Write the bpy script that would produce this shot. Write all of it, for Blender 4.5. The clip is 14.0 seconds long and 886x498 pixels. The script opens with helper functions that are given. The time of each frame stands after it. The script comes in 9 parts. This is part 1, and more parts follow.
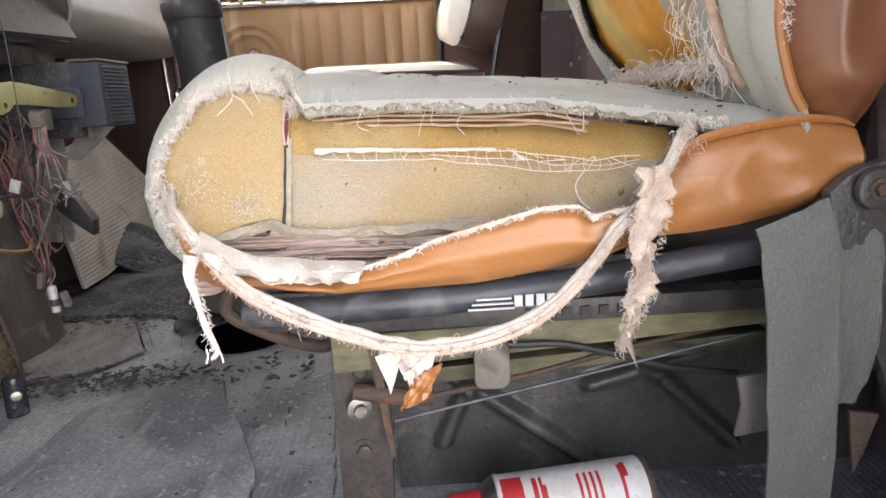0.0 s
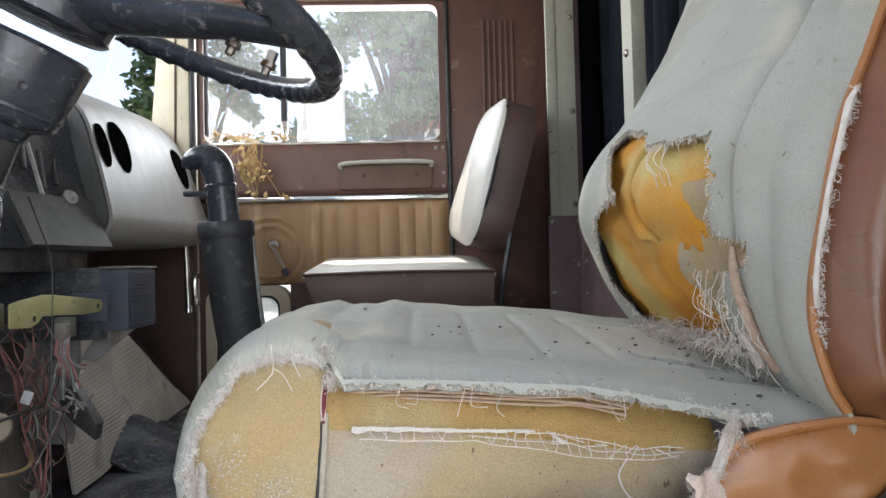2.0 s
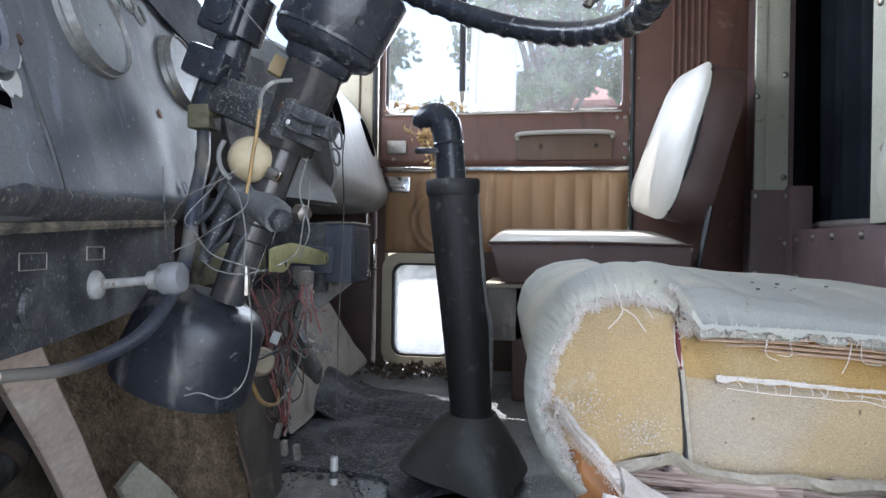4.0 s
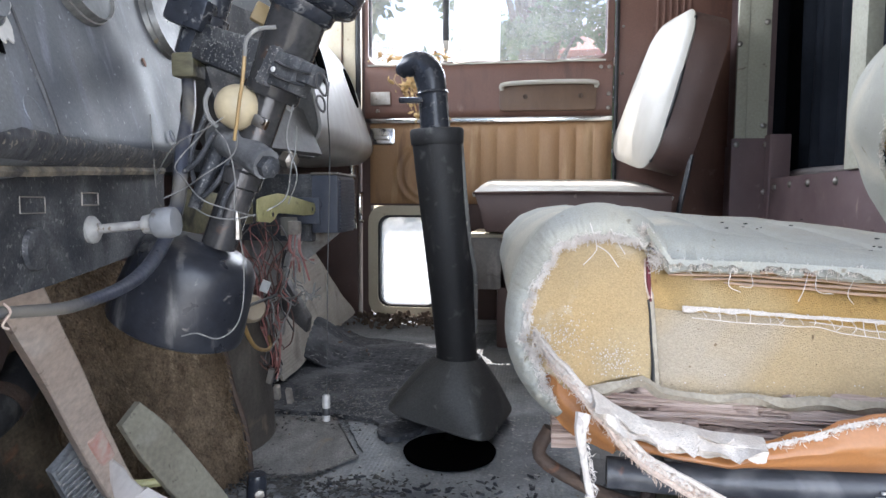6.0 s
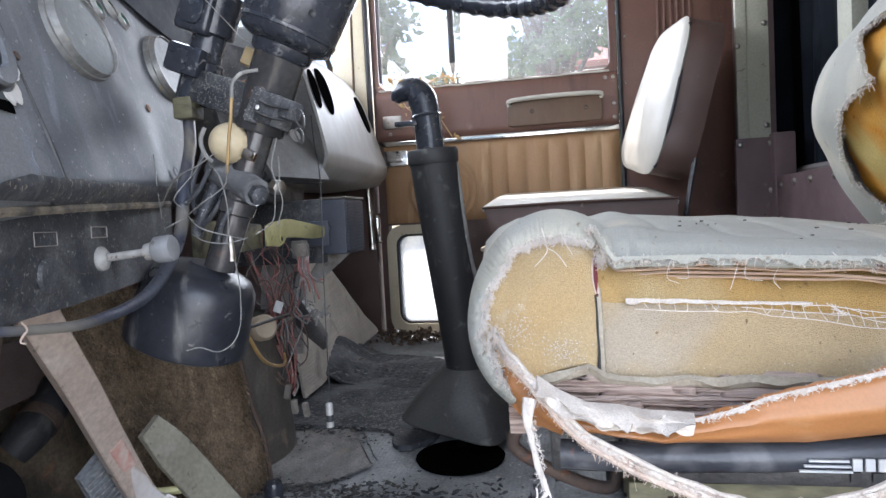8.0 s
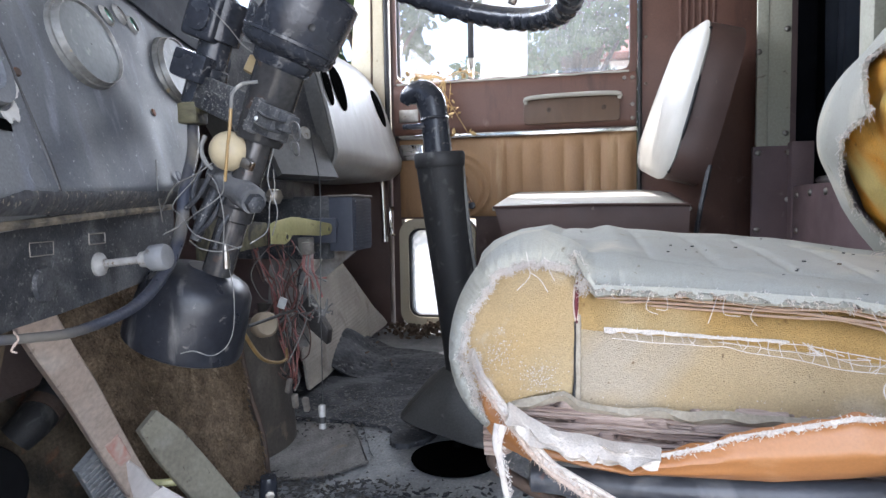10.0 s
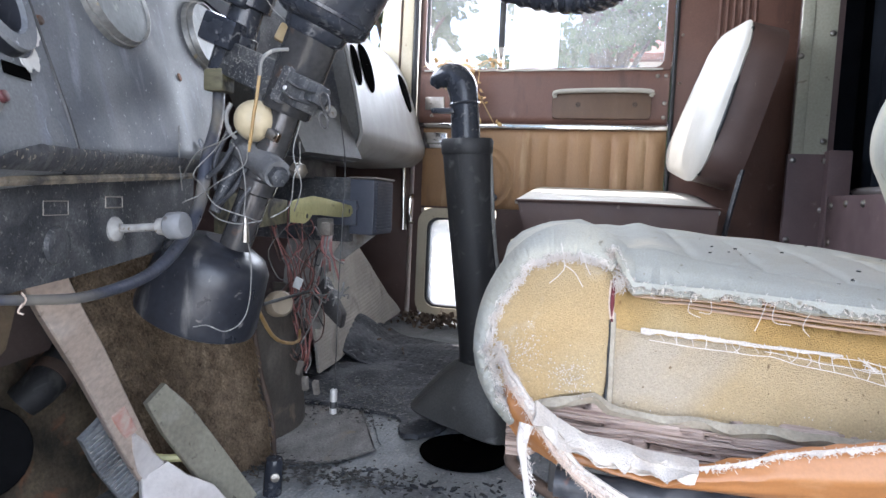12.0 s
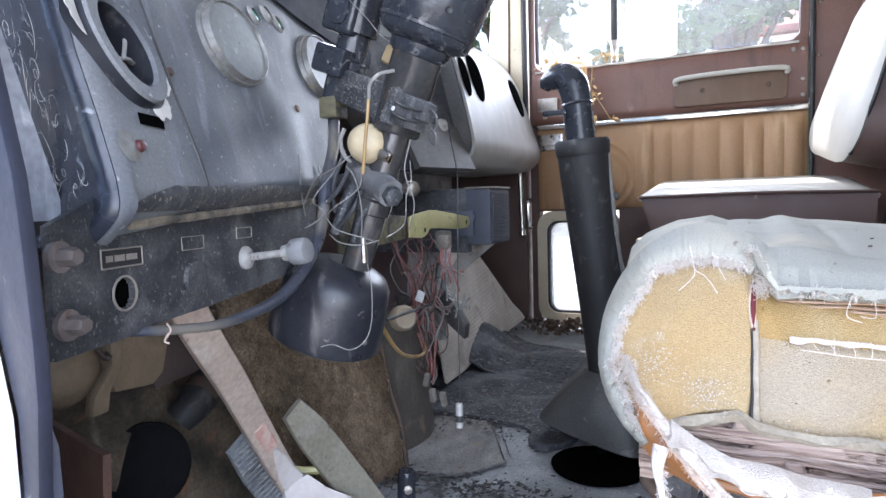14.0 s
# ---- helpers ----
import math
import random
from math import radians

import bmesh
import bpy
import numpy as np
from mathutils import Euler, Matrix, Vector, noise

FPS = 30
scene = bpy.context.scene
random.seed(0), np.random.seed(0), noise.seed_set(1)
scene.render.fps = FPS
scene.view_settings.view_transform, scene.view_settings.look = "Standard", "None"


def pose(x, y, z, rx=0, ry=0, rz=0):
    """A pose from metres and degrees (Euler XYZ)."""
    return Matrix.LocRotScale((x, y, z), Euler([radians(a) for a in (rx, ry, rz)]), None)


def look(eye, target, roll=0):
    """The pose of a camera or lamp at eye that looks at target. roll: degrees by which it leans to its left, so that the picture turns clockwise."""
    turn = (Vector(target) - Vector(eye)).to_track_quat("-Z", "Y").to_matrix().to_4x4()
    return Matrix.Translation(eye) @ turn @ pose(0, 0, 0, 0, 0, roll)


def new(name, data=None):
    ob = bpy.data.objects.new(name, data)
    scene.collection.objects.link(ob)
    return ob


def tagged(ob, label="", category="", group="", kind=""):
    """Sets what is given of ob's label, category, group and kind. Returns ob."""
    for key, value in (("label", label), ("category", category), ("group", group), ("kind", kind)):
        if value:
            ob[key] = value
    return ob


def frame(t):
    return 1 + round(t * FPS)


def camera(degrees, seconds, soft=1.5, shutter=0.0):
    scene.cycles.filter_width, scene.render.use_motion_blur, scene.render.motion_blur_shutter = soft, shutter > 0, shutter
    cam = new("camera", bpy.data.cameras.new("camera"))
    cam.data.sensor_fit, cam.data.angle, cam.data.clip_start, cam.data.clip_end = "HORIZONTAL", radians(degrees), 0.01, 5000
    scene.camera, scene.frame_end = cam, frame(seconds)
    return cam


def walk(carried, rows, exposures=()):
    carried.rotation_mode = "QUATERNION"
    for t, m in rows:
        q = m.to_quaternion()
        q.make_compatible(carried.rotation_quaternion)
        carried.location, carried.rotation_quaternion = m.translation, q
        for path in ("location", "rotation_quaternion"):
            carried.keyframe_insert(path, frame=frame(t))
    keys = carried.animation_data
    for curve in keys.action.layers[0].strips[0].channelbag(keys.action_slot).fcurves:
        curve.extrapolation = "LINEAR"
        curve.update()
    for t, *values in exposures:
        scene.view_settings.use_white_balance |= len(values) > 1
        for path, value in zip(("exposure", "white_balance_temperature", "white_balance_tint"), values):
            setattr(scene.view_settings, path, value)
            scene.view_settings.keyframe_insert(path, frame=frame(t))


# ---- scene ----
cam = camera(71.4, 14.0)
PATH = [
    (0, (0.014, 0.095, 0.336), (0.068, 2.037, -0.138), -2.9),
    (0.2, (0.02, 0.089, 0.351), (0.108, 2.057, 0.006), -2.8),
    (0.3, (0.022, 0.088, 0.356), (0.118, 2.065, 0.068), -2.7),
    (0.5, (0.021, 0.101, 0.373), (0.143, 2.082, 0.132), -2.1),
    (1, (0.033, 0.103, 0.408), (0.233, 2.093, 0.361), -2.9),
    (1.5, (0.017, 0.106, 0.418), (0.289, 2.088, 0.421), -1.7),
    (2, (-0.01, 0.103, 0.418), (0.063, 2.101, 0.471), -1.5),
    (2.5, (-0.038, 0.101, 0.415), (-0.166, 2.097, 0.435), -0.7),
    (3, (-0.055, 0.107, 0.41), (-0.291, 2.093, 0.367), -0.8),
    (3.5, (-0.129, 0.126, 0.396), (-0.415, 2.105, 0.39), 1.2),
    (4, (-0.173, 0.117, 0.386), (-0.502, 2.089, 0.382), 0.9),
    (4.2, (-0.184, 0.111, 0.383), (-0.486, 2.087, 0.35), 1.4),
    (6.3, (-0.165, 0.093, 0.377), (-0.45, 2.066, 0.226), 0.2),
    (6.5, (-0.163, 0.09, 0.382), (-0.462, 2.065, 0.27), -0.1),
    (7, (-0.154, 0.085, 0.384), (-0.473, 2.058, 0.325), -0.5),
    (7.5, (-0.148, 0.085, 0.383), (-0.472, 2.058, 0.325), -0.6),
    (8, (-0.106, 0.056, 0.372), (-0.493, 2.016, 0.282), -3.0),
    (8.5, (-0.087, 0.059, 0.382), (-0.589, 1.992, 0.274), -4.1),
    (8.7, (-0.086, 0.062, 0.393), (-0.593, 1.994, 0.295), -4.0),
    (10.8, (-0.072, 0.053, 0.399), (-0.512, 1.998, 0.255), 1.1),
    (11, (-0.072, 0.053, 0.396), (-0.534, 1.994, 0.258), 1.2),
    (11.5, (-0.077, 0.057, 0.382), (-0.625, 1.974, 0.217), 1.7),
    (12, (-0.094, 0.079, 0.391), (-0.588, 2.011, 0.236), 2.5),
    (12.5, (-0.098, 0.074, 0.393), (-0.587, 2.009, 0.259), 2.8),
    (13, (-0.101, 0.073, 0.387), (-0.646, 1.99, 0.212), 2.9),
    (13.5, (-0.103, 0.07, 0.389), (-0.732, 1.961, 0.22), 2.3),
    (14, (-0.092, 0.092, 0.397), (-0.957, 1.89, 0.256), -1.7),
]
EXPOSURES = [(0.0, 1.33, 7200, 20), (0.5, 0.92, 7000, 18), (1.0, 0.88, 6900, 16), (1.5, 0.8, 6700, 13), (3.0, 0.76, 6300, 13), (4.0, 0.81, 5950, 14), (6.5, 1.18, 6250, 16), (7.5, 1.13, 6220, 16), (8.5, 1.10, 6200, 17), (11.0, 1.13, 6100, 17), (11.5, 1.24, 6090, 17), (12.0, 1.28, 6080, 17), (13.0, 1.28, 6050, 18), (14.0, 1.43, 5950, 18)]
walk(cam, [(t, look(eye, target, roll)) for t, eye, target, roll in PATH], EXPOSURES)

# ---- light ----
world = bpy.data.worlds.new("sky")
scene.world = world
world.use_nodes = True
wn = world.node_tree.nodes
sky = wn.new("ShaderNodeTexSky")
sky.sky_type, sky.sun_disc = "NISHITA", False
SUN_FROM = Vector((-0.50, 1.0, 2.05)).normalized()
sky.sun_elevation = math.asin(SUN_FROM.z)
sky.sun_rotation = math.atan2(SUN_FROM.x, SUN_FROM.y)
world.node_tree.links.new(sky.outputs[0], wn["Background"].inputs[0])
wn["Background"].inputs[1].default_value = 0.15
sun = new("sun", bpy.data.lights.new("sun", "SUN"))
sun.data.energy, sun.data.angle, sun.data.color = 5.0, radians(0.6), (1.0, 0.95, 0.88)
sun.matrix_world = look(SUN_FROM * 20, (0, 0, 0))


def sky_panel(name, eye, target, sx, sy, watts):
    """An area lamp that stands for the sky's light in an opening."""
    lamp = new(name, bpy.data.lights.new(name, "AREA"))
    lamp.data.shape, lamp.data.size, lamp.data.size_y, lamp.data.energy = "RECTANGLE", sx, sy, watts
    lamp.data.color = (0.88, 0.95, 1.0)
    lamp.matrix_world = look(eye, target)


sky_panel("sky_driver_door", (0.40, -0.80, 0.66), (-0.45, 0.7, 0.25), 1.7, 1.7, 20.5)
sky_panel("sky_windshield", (-1.12, 1.2, 1.22), (-0.2, 1.2, 0.55), 1.8, 0.45, 15)
sky_panel("sky_passenger_window", (-0.33, 2.42, 1.12), (-0.45, 1.0, 0.35), 0.8, 0.48, 9.5)

from mathutils.bvhtree import BVHTree

# ---- tools ----
ORIGIN = {}


def thing(name, at, label="", category="", group="", kind=""):
    """A top-level thing: an Empty at its base, which parents its parts."""
    ob = new(name)
    ob.location = at
    ob.empty_display_size = 0.02
    ORIGIN[ob.name] = Vector(at)
    return tagged(ob, label, category, group, kind)


def mesh_of(bm, name, material, smooth=True, angle=40):
    bmesh.ops.recalc_face_normals(bm, faces=bm.faces)
    me = bpy.data.meshes.new(name)
    if smooth:
        for f in bm.faces:
            f.smooth = True
        lim = radians(angle)
        for e in bm.edges:
            if len(e.link_faces) == 2 and e.calc_face_angle(0) > lim:
                e.smooth = False
    bm.to_mesh(me)
    bm.free()
    me.materials.append(material)
    return me


def part(name, bm, material, parent, label="", smooth=True, angle=40):
    """One mesh, given in world places, as a part of a thing or of another part."""
    org = ORIGIN[parent.name]
    bmesh.ops.translate(bm, verts=bm.verts, vec=-org)
    ob = new(name, mesh_of(bm, name, material, smooth, angle))
    ob.parent = parent
    ORIGIN[ob.name] = org
    return tagged(ob, label)


def solid(name, bm, material, label="", category="", group="", kind="", smooth=True, angle=40):
    """A top-level thing of one mesh."""
    ob = new(name, mesh_of(bm, name, material, smooth, angle))
    ORIGIN[ob.name] = Vector((0, 0, 0))
    return tagged(ob, label, category, group, kind)


def box(x0, x1, y0, y1, z0, z1, bevel=0.0, seg=2, bm=None):
    own = bmesh.new()
    vs = bmesh.ops.create_cube(own, size=1)["verts"]
    for v in vs:
        v.co = Vector((x0 if v.co.x < 0 else x1, y0 if v.co.y < 0 else y1, z0 if v.co.z < 0 else z1))
    if bevel:
        bmesh.ops.bevel(own, geom=own.edges, offset=bevel, segments=seg, affect="EDGES", profile=0.6)
    return merge(bm, own)


def merge(bm, own):
    if bm is None:
        return own
    me = bpy.data.meshes.new("tmp")
    own.to_mesh(me)
    own.free()
    bm.from_mesh(me)
    bpy.data.meshes.remove(me)
    return bm


def turned(bm, m):
    bmesh.ops.transform(bm, matrix=m, verts=bm.verts)
    return bm


def smooth_path(pts, n=8):
    """A smooth line through the points."""
    p = [Vector(q) for q in pts]
    p = [p[0] * 2 - p[1]] + p + [p[-1] * 2 - p[-2]]
    out = []
    for i in range(1, len(p) - 2):
        for k in range(n):
            t = k / n
            a, b, c, d = p[i - 1], p[i], p[i + 1], p[i + 2]
            out.append(0.5 * (2 * b + (c - a) * t + (2 * a - 5 * b + 4 * c - d) * t * t + (3 * b - a - 3 * c + d) * t ** 3))
    out.append(p[-2])
    return out


def tube(pts, r, seg=8, n=6, caps=True, bm=None, flat=1.0, up=None):
    """A round (or flattened) bar along a smooth line. r: a number, or one for each point."""
    line = smooth_path(pts, n) if n > 1 else [Vector(q) for q in pts]
    rs = list(r) if isinstance(r, (list, tuple)) else [r] * len(pts)
    bm = bm or bmesh.new()
    rings = []
    side = None
    for i, q in enumerate(line):
        d = (line[min(i + 1, len(line) - 1)] - line[max(i - 1, 0)])
        d = d.normalized() if d.length > 1e-9 else Vector((0, 0, 1))
        if side is None:
            ref = Vector(up) if up else (Vector((0, 0, 1)) if abs(d.z) < 0.9 else Vector((1, 0, 0)))
            side = d.cross(ref).normalized()
        side = (side - d * side.dot(d)).normalized()
        other = d.cross(side)
        f = i / max(1, n)
        k = min(int(f), len(rs) - 2) if len(rs) > 1 else 0
        rad = rs[k] + (rs[min(k + 1, len(rs) - 1)] - rs[k]) * (f - k)
        rings.append([bm.verts.new(q + side * (rad * math.cos(2 * math.pi * a / seg)) + other * (rad * flat * math.sin(2 * math.pi * a / seg))) for a in range(seg)])
    for a, b in zip(rings, rings[1:]):
        for k in range(seg):
            bm.faces.new((a[k], a[(k + 1) % seg], b[(k + 1) % seg], b[k]))
    if caps:
        bm.faces.new(rings[0][::-1])
        bm.faces.new(rings[-1])
    return bm


def lathe(profile, at, axis=(0, 0, 1), seg=24, bm=None):
    """Turns (radius, height) pairs round an axis through at."""
    own = bmesh.new()
    rings = []
    for r, h in profile:
        if r < 1e-6:
            rings.append([own.verts.new((0, 0, h))])
        else:
            rings.append([own.verts.new((r * math.cos(2 * math.pi * k / seg), r * math.sin(2 * math.pi * k / seg), h)) for k in range(seg)])
    for a, b in zip(rings, rings[1:]):
        for k in range(seg):
            k2 = (k + 1) % seg
            if len(a) == 1 and len(b) > 1:
                own.faces.new((a[0], b[k], b[k2]))
            elif len(b) == 1 and len(a) > 1:
                own.faces.new((a[k], b[0], a[k2]))
            elif len(a) > 1:
                own.faces.new((a[k], a[k2], b[k2], b[k]))
    for ring in (rings[0], rings[-1]):
        if len(ring) > 1:
            own.faces.new(ring)
    turn = Vector((0, 0, 1)).rotation_difference(Vector(axis)).to_matrix().to_4x4()
    turned(own, Matrix.Translation(at) @ turn)
    return merge(bm, own)


def sheet(f, nu, nv, thick=0.0, bm=None, keep=None):
    """A surface f(u, v), u and v from 0 to 1, given thickness along its normals. keep(u, v): False leaves a hole."""
    own = bmesh.new()
    grid = [[own.verts.new(f(i / nu, j / nv)) for j in range(nv + 1)] for i in range(nu + 1)]
    for i in range(nu):
        for j in range(nv):
            if keep is None or keep((i + 0.5) / nu, (j + 0.5) / nv):
                own.faces.new((grid[i][j], grid[i + 1][j], grid[i + 1][j + 1], grid[i][j + 1]))
    loose = [v for v in own.verts if not v.link_faces]
    bmesh.ops.delete(own, geom=loose, context="VERTS")
    if thick:
        own.normal_update()
        bmesh.ops.solidify(own, geom=own.faces, thickness=thick)
    return merge(bm, own)


def slab(outline, plane, depth, bevel=0.0, bm=None, seg=2):
    """An outline given in a plane ('xz' with depth along y, 'yz' along x, 'xy' along z), made solid. depth: (from, to)."""
    own = bmesh.new()
    put = {"xz": lambda a, b, c: (a, c, b), "yz": lambda a, b, c: (c, a, b), "xy": lambda a, b, c: (a, b, c)}[plane]
    lo = [own.verts.new(put(a, b, depth[0])) for a, b in outline]
    hi = [own.verts.new(put(a, b, depth[1])) for a, b in outline]
    own.faces.new(lo)
    own.faces.new(hi[::-1])
    k = len(lo)
    for i in range(k):
        own.faces.new((lo[i], hi[i], hi[(i + 1) % k], lo[(i + 1) % k]))
    bmesh.ops.recalc_face_normals(own, faces=own.faces)
    if bevel:
        sharp = [e for e in own.edges if e.calc_face_angle(0) > 0.6]
        bmesh.ops.bevel(own, geom=sharp, offset=bevel, segments=seg, affect="EDGES", profile=0.6)
    return merge(bm, own)


def round_rect(x0, x1, z0, z1, r, n=5):
    out = []
    for cx, cz, a0 in ((x1 - r, z1 - r, 0), (x0 + r, z1 - r, 90), (x0 + r, z0 + r, 180), (x1 - r, z0 + r, 270)):
        for k in range(n + 1):
            a = radians(a0 + 90 * k / n)
            out.append((cx + r * math.cos(a), cz + r * math.sin(a)))
    return out


def ring_slab(outer, inner, plane, depth, bm=None):
    """A frame between two outlines with the same number of points, made solid."""
    own = bmesh.new()
    put = {"xz": lambda a, b, c: (a, c, b), "yz": lambda a, b, c: (c, a, b), "xy": lambda a, b, c: (a, b, c)}[plane]
    rows = [[own.verts.new(put(a, b, c)) for a, b in line] for line, c in ((outer, depth[0]), (outer, depth[1]), (inner, depth[1]), (inner, depth[0]))]
    k = len(outer)
    for r in range(4):
        a, b = rows[r], rows[(r + 1) % 4]
        for i in range(k):
            own.faces.new((a[i], a[(i + 1) % k], b[(i + 1) % k], b[i]))
    return merge(bm, own)


def hexbolt(at, axis, r=0.007, h=0.006, washer=True, bm=None):
    own = bmesh.new()
    if washer:
        lathe([(0, 0), (r * 1.6, 0), (r * 1.6, h * 0.3), (0, h * 0.3)], (0, 0, 0), seg=14, bm=own)
    lathe([(0, h * 0.3), (r, h * 0.3), (r, h), (r * 0.8, h * 1.2), (0, h * 1.2)], (0, 0, 0), seg=6, bm=own)
    turn = Vector((0, 0, 1)).rotation_difference(Vector(axis)).to_matrix().to_4x4()
    turned(own, Matrix.Translation(at) @ turn)
    return merge(bm, own)


def rivet(at, axis, r=0.005, bm=None):
    return lathe([(r, 0), (r * 0.85, r * 0.4), (r * 0.4, r * 0.65), (0, r * 0.7)], at, axis, 10, bm)


def wob(x, y, z, s, a):
    """Smooth unevenness."""
    return noise.noise(Vector((x * s, y * s, z * s))) * a


def threads(bm, rng, at, n, length, r=0.0006, spread=1.0, droop=0.5, way=(0, -1, 0)):
    """Frayed ends that stand off a torn edge."""
    for _ in range(n):
        d = (Vector(way) + Vector((rng.uniform(-1, 1), rng.uniform(-1, 1), rng.uniform(-1, 1))) * spread).normalized()
        k = length * rng.uniform(0.4, 1.3)
        p = Vector(at) + Vector((rng.uniform(-1, 1), rng.uniform(-1, 1), rng.uniform(-1, 1))) * 0.002
        s = Vector((rng.uniform(-1, 1), rng.uniform(-1, 1), rng.uniform(-1, 1))) * k * 0.35
        q = p + d * k * 0.4 + s
        e = q + d * k * 0.3 - s * 1.3 + Vector((0, 0, -droop * k * 0.8))
        tube([p, q, e], r * rng.uniform(0.5, 1.0), 3, 3, False, bm)

# ---- materials ----
def mat(name, base, alt=None, rough=0.6, metal=0.0, scale=12.0, amount=0.5, bump=0.15, grain=250.0, spots=None, spot_scale=40.0, spot_at=0.62, spot_soft=0.1,
        stretch=(1, 1, 1), vary=0.0, spec=0.5, streaks=None, bands=None, second=None, second_scale=5.0, second_at=0.55, sheen=0.0, fine=0.05, ribs=None):
    """A surface with two scales of variation, fine relief, and spots of dirt or wear."""
    m = bpy.data.materials.new(name)
    m.use_nodes = True
    nt = m.node_tree
    N, L = nt.nodes, nt.links
    b = N["Principled BSDF"]
    co = N.new("ShaderNodeTexCoord")
    mp = N.new("ShaderNodeMapping")
    mp.inputs["Scale"].default_value = stretch
    L.new(co.outputs["Object"], mp.inputs[0])

    def tex(sc, detail=4.0, distort=0.0):
        t = N.new("ShaderNodeTexNoise")
        t.inputs["Scale"].default_value, t.inputs["Detail"].default_value, t.inputs["Distortion"].default_value = sc, detail, distort
        L.new(mp.outputs[0], t.inputs["Vector"])
        return t.outputs[0]

    def ramp(src, lo, hi):
        r = N.new("ShaderNodeMapRange")
        r.inputs[1].default_value, r.inputs[2].default_value = lo, hi
        L.new(src, r.inputs[0])
        return r.outputs[0]

    def mix(fac, a, c):
        x = N.new("ShaderNodeMix")
        x.data_type = "RGBA"
        L.new(fac, x.inputs[0])
        for sock, v in ((x.inputs[6], a), (x.inputs[7], c)):
            if isinstance(v, tuple):
                sock.default_value = (*v, 1)
            else:
                L.new(v, sock)
        return x.outputs[2]

    alt = alt or tuple(c * 0.6 for c in base)
    col = mix(ramp(tex(scale, 6, 0.4), 0.5 - amount * 0.5, 0.5 + amount * 0.5), alt, base)
    if second:
        col = mix(ramp(tex(second_scale, 3, 0.8), second_at - 0.09, second_at + 0.09), col, second)
    if streaks:
        s_col, s_way, s_scale, s_at = streaks
        sm = N.new("ShaderNodeMapping")
        sm.inputs["Scale"].default_value = s_way
        L.new(co.outputs["Object"], sm.inputs[0])
        st = N.new("ShaderNodeTexNoise")
        st.inputs["Scale"].default_value, st.inputs["Detail"].default_value, st.inputs["Distortion"].default_value = s_scale, 5, 0.15
        L.new(sm.outputs[0], st.inputs["Vector"])
        col = mix(ramp(st.outputs[0], s_at, s_at + 0.14), col, s_col)
    if bands:
        axis, per, dark = bands
        w = N.new("ShaderNodeTexWave")
        w.bands_direction = axis
        w.inputs["Scale"].default_value, w.inputs["Distortion"].default_value, w.inputs["Detail"].default_value = per, 1.6, 3
        L.new(mp.outputs[0], w.inputs["Vector"])
        col = mix(ramp(w.outputs[1], 0.25, 0.8), dark, col)
    if fine:
        fm = N.new("ShaderNodeMix")
        fm.data_type, fm.blend_type = "RGBA", "MULTIPLY"
        fm.inputs[0].default_value = 1
        fr = N.new("ShaderNodeMapRange")
        fr.inputs[1].default_value, fr.inputs[2].default_value = 0.25, 0.75
        fr.inputs[3].default_value, fr.inputs[4].default_value = 1 - fine * 1.6, 1 + fine
        L.new(tex(grain * 0.7, 3), fr.inputs[0])
        L.new(col, fm.inputs[6])
        L.new(fr.outputs[0], fm.inputs[7])
        col = fm.outputs[2]
    rough_src = ramp(tex(scale * 2.3, 4), 0.2, 0.8)
    rr = N.new("ShaderNodeMapRange")
    rr.inputs[3].default_value, rr.inputs[4].default_value = max(0.03, rough - 0.12), min(1, rough + 0.12)
    L.new(rough_src, rr.inputs[0])
    L.new(rr.outputs[0], b.inputs["Roughness"])
    if spots:
        col = mix(ramp(tex(spot_scale, 5, 0.6), spot_at, spot_at + spot_soft), col, spots)
    if vary:
        oi = N.new("ShaderNodeObjectInfo")
        hs = N.new("ShaderNodeHueSaturation")
        L.new(ramp(oi.outputs["Random"], 0, 1), hs.inputs["Value"])
        hs.inputs["Value"].default_value = 1
        mr = N.new("ShaderNodeMapRange")
        mr.inputs[3].default_value, mr.inputs[4].default_value = 1 - vary, 1 + vary
        L.new(oi.outputs["Random"], mr.inputs[0])
        L.new(mr.outputs[0], hs.inputs["Value"])
        L.new(col, hs.inputs["Color"])
        col = hs.outputs[0]
    L.new(col, b.inputs["Base Color"])
    b.inputs["Metallic"].default_value = metal
    b.inputs["Specular IOR Level"].default_value = spec
    if sheen:
        b.inputs["Sheen Weight"].default_value = sheen
    if bump:
        bp = N.new("ShaderNodeBump")
        bp.inputs["Strength"].default_value, bp.inputs["Distance"].default_value = bump, 0.004
        add = N.new("ShaderNodeMath")
        add.operation = "MULTIPLY_ADD"
        add.inputs[1].default_value = 0.3
        L.new(tex(scale * 1.5, 4), add.inputs[0])
        L.new(tex(grain, 3), add.inputs[2])
        height = add.outputs[0]
        if ribs:
            w2 = N.new("ShaderNodeTexWave")
            w2.bands_direction = ribs[0]
            w2.inputs["Scale"].default_value, w2.inputs["Distortion"].default_value = ribs[1], 0.2
            L.new(co.outputs["Object"], w2.inputs["Vector"])
            ad2 = N.new("ShaderNodeMath")
            ad2.operation = "MULTIPLY_ADD"
            ad2.inputs[1].default_value = ribs[2]
            L.new(w2.outputs[1], ad2.inputs[0])
            L.new(height, ad2.inputs[2])
            height = ad2.outputs[0]
        L.new(height, bp.inputs["Height"])
        L.new(bp.outputs[0], b.inputs["Normal"])
    return m


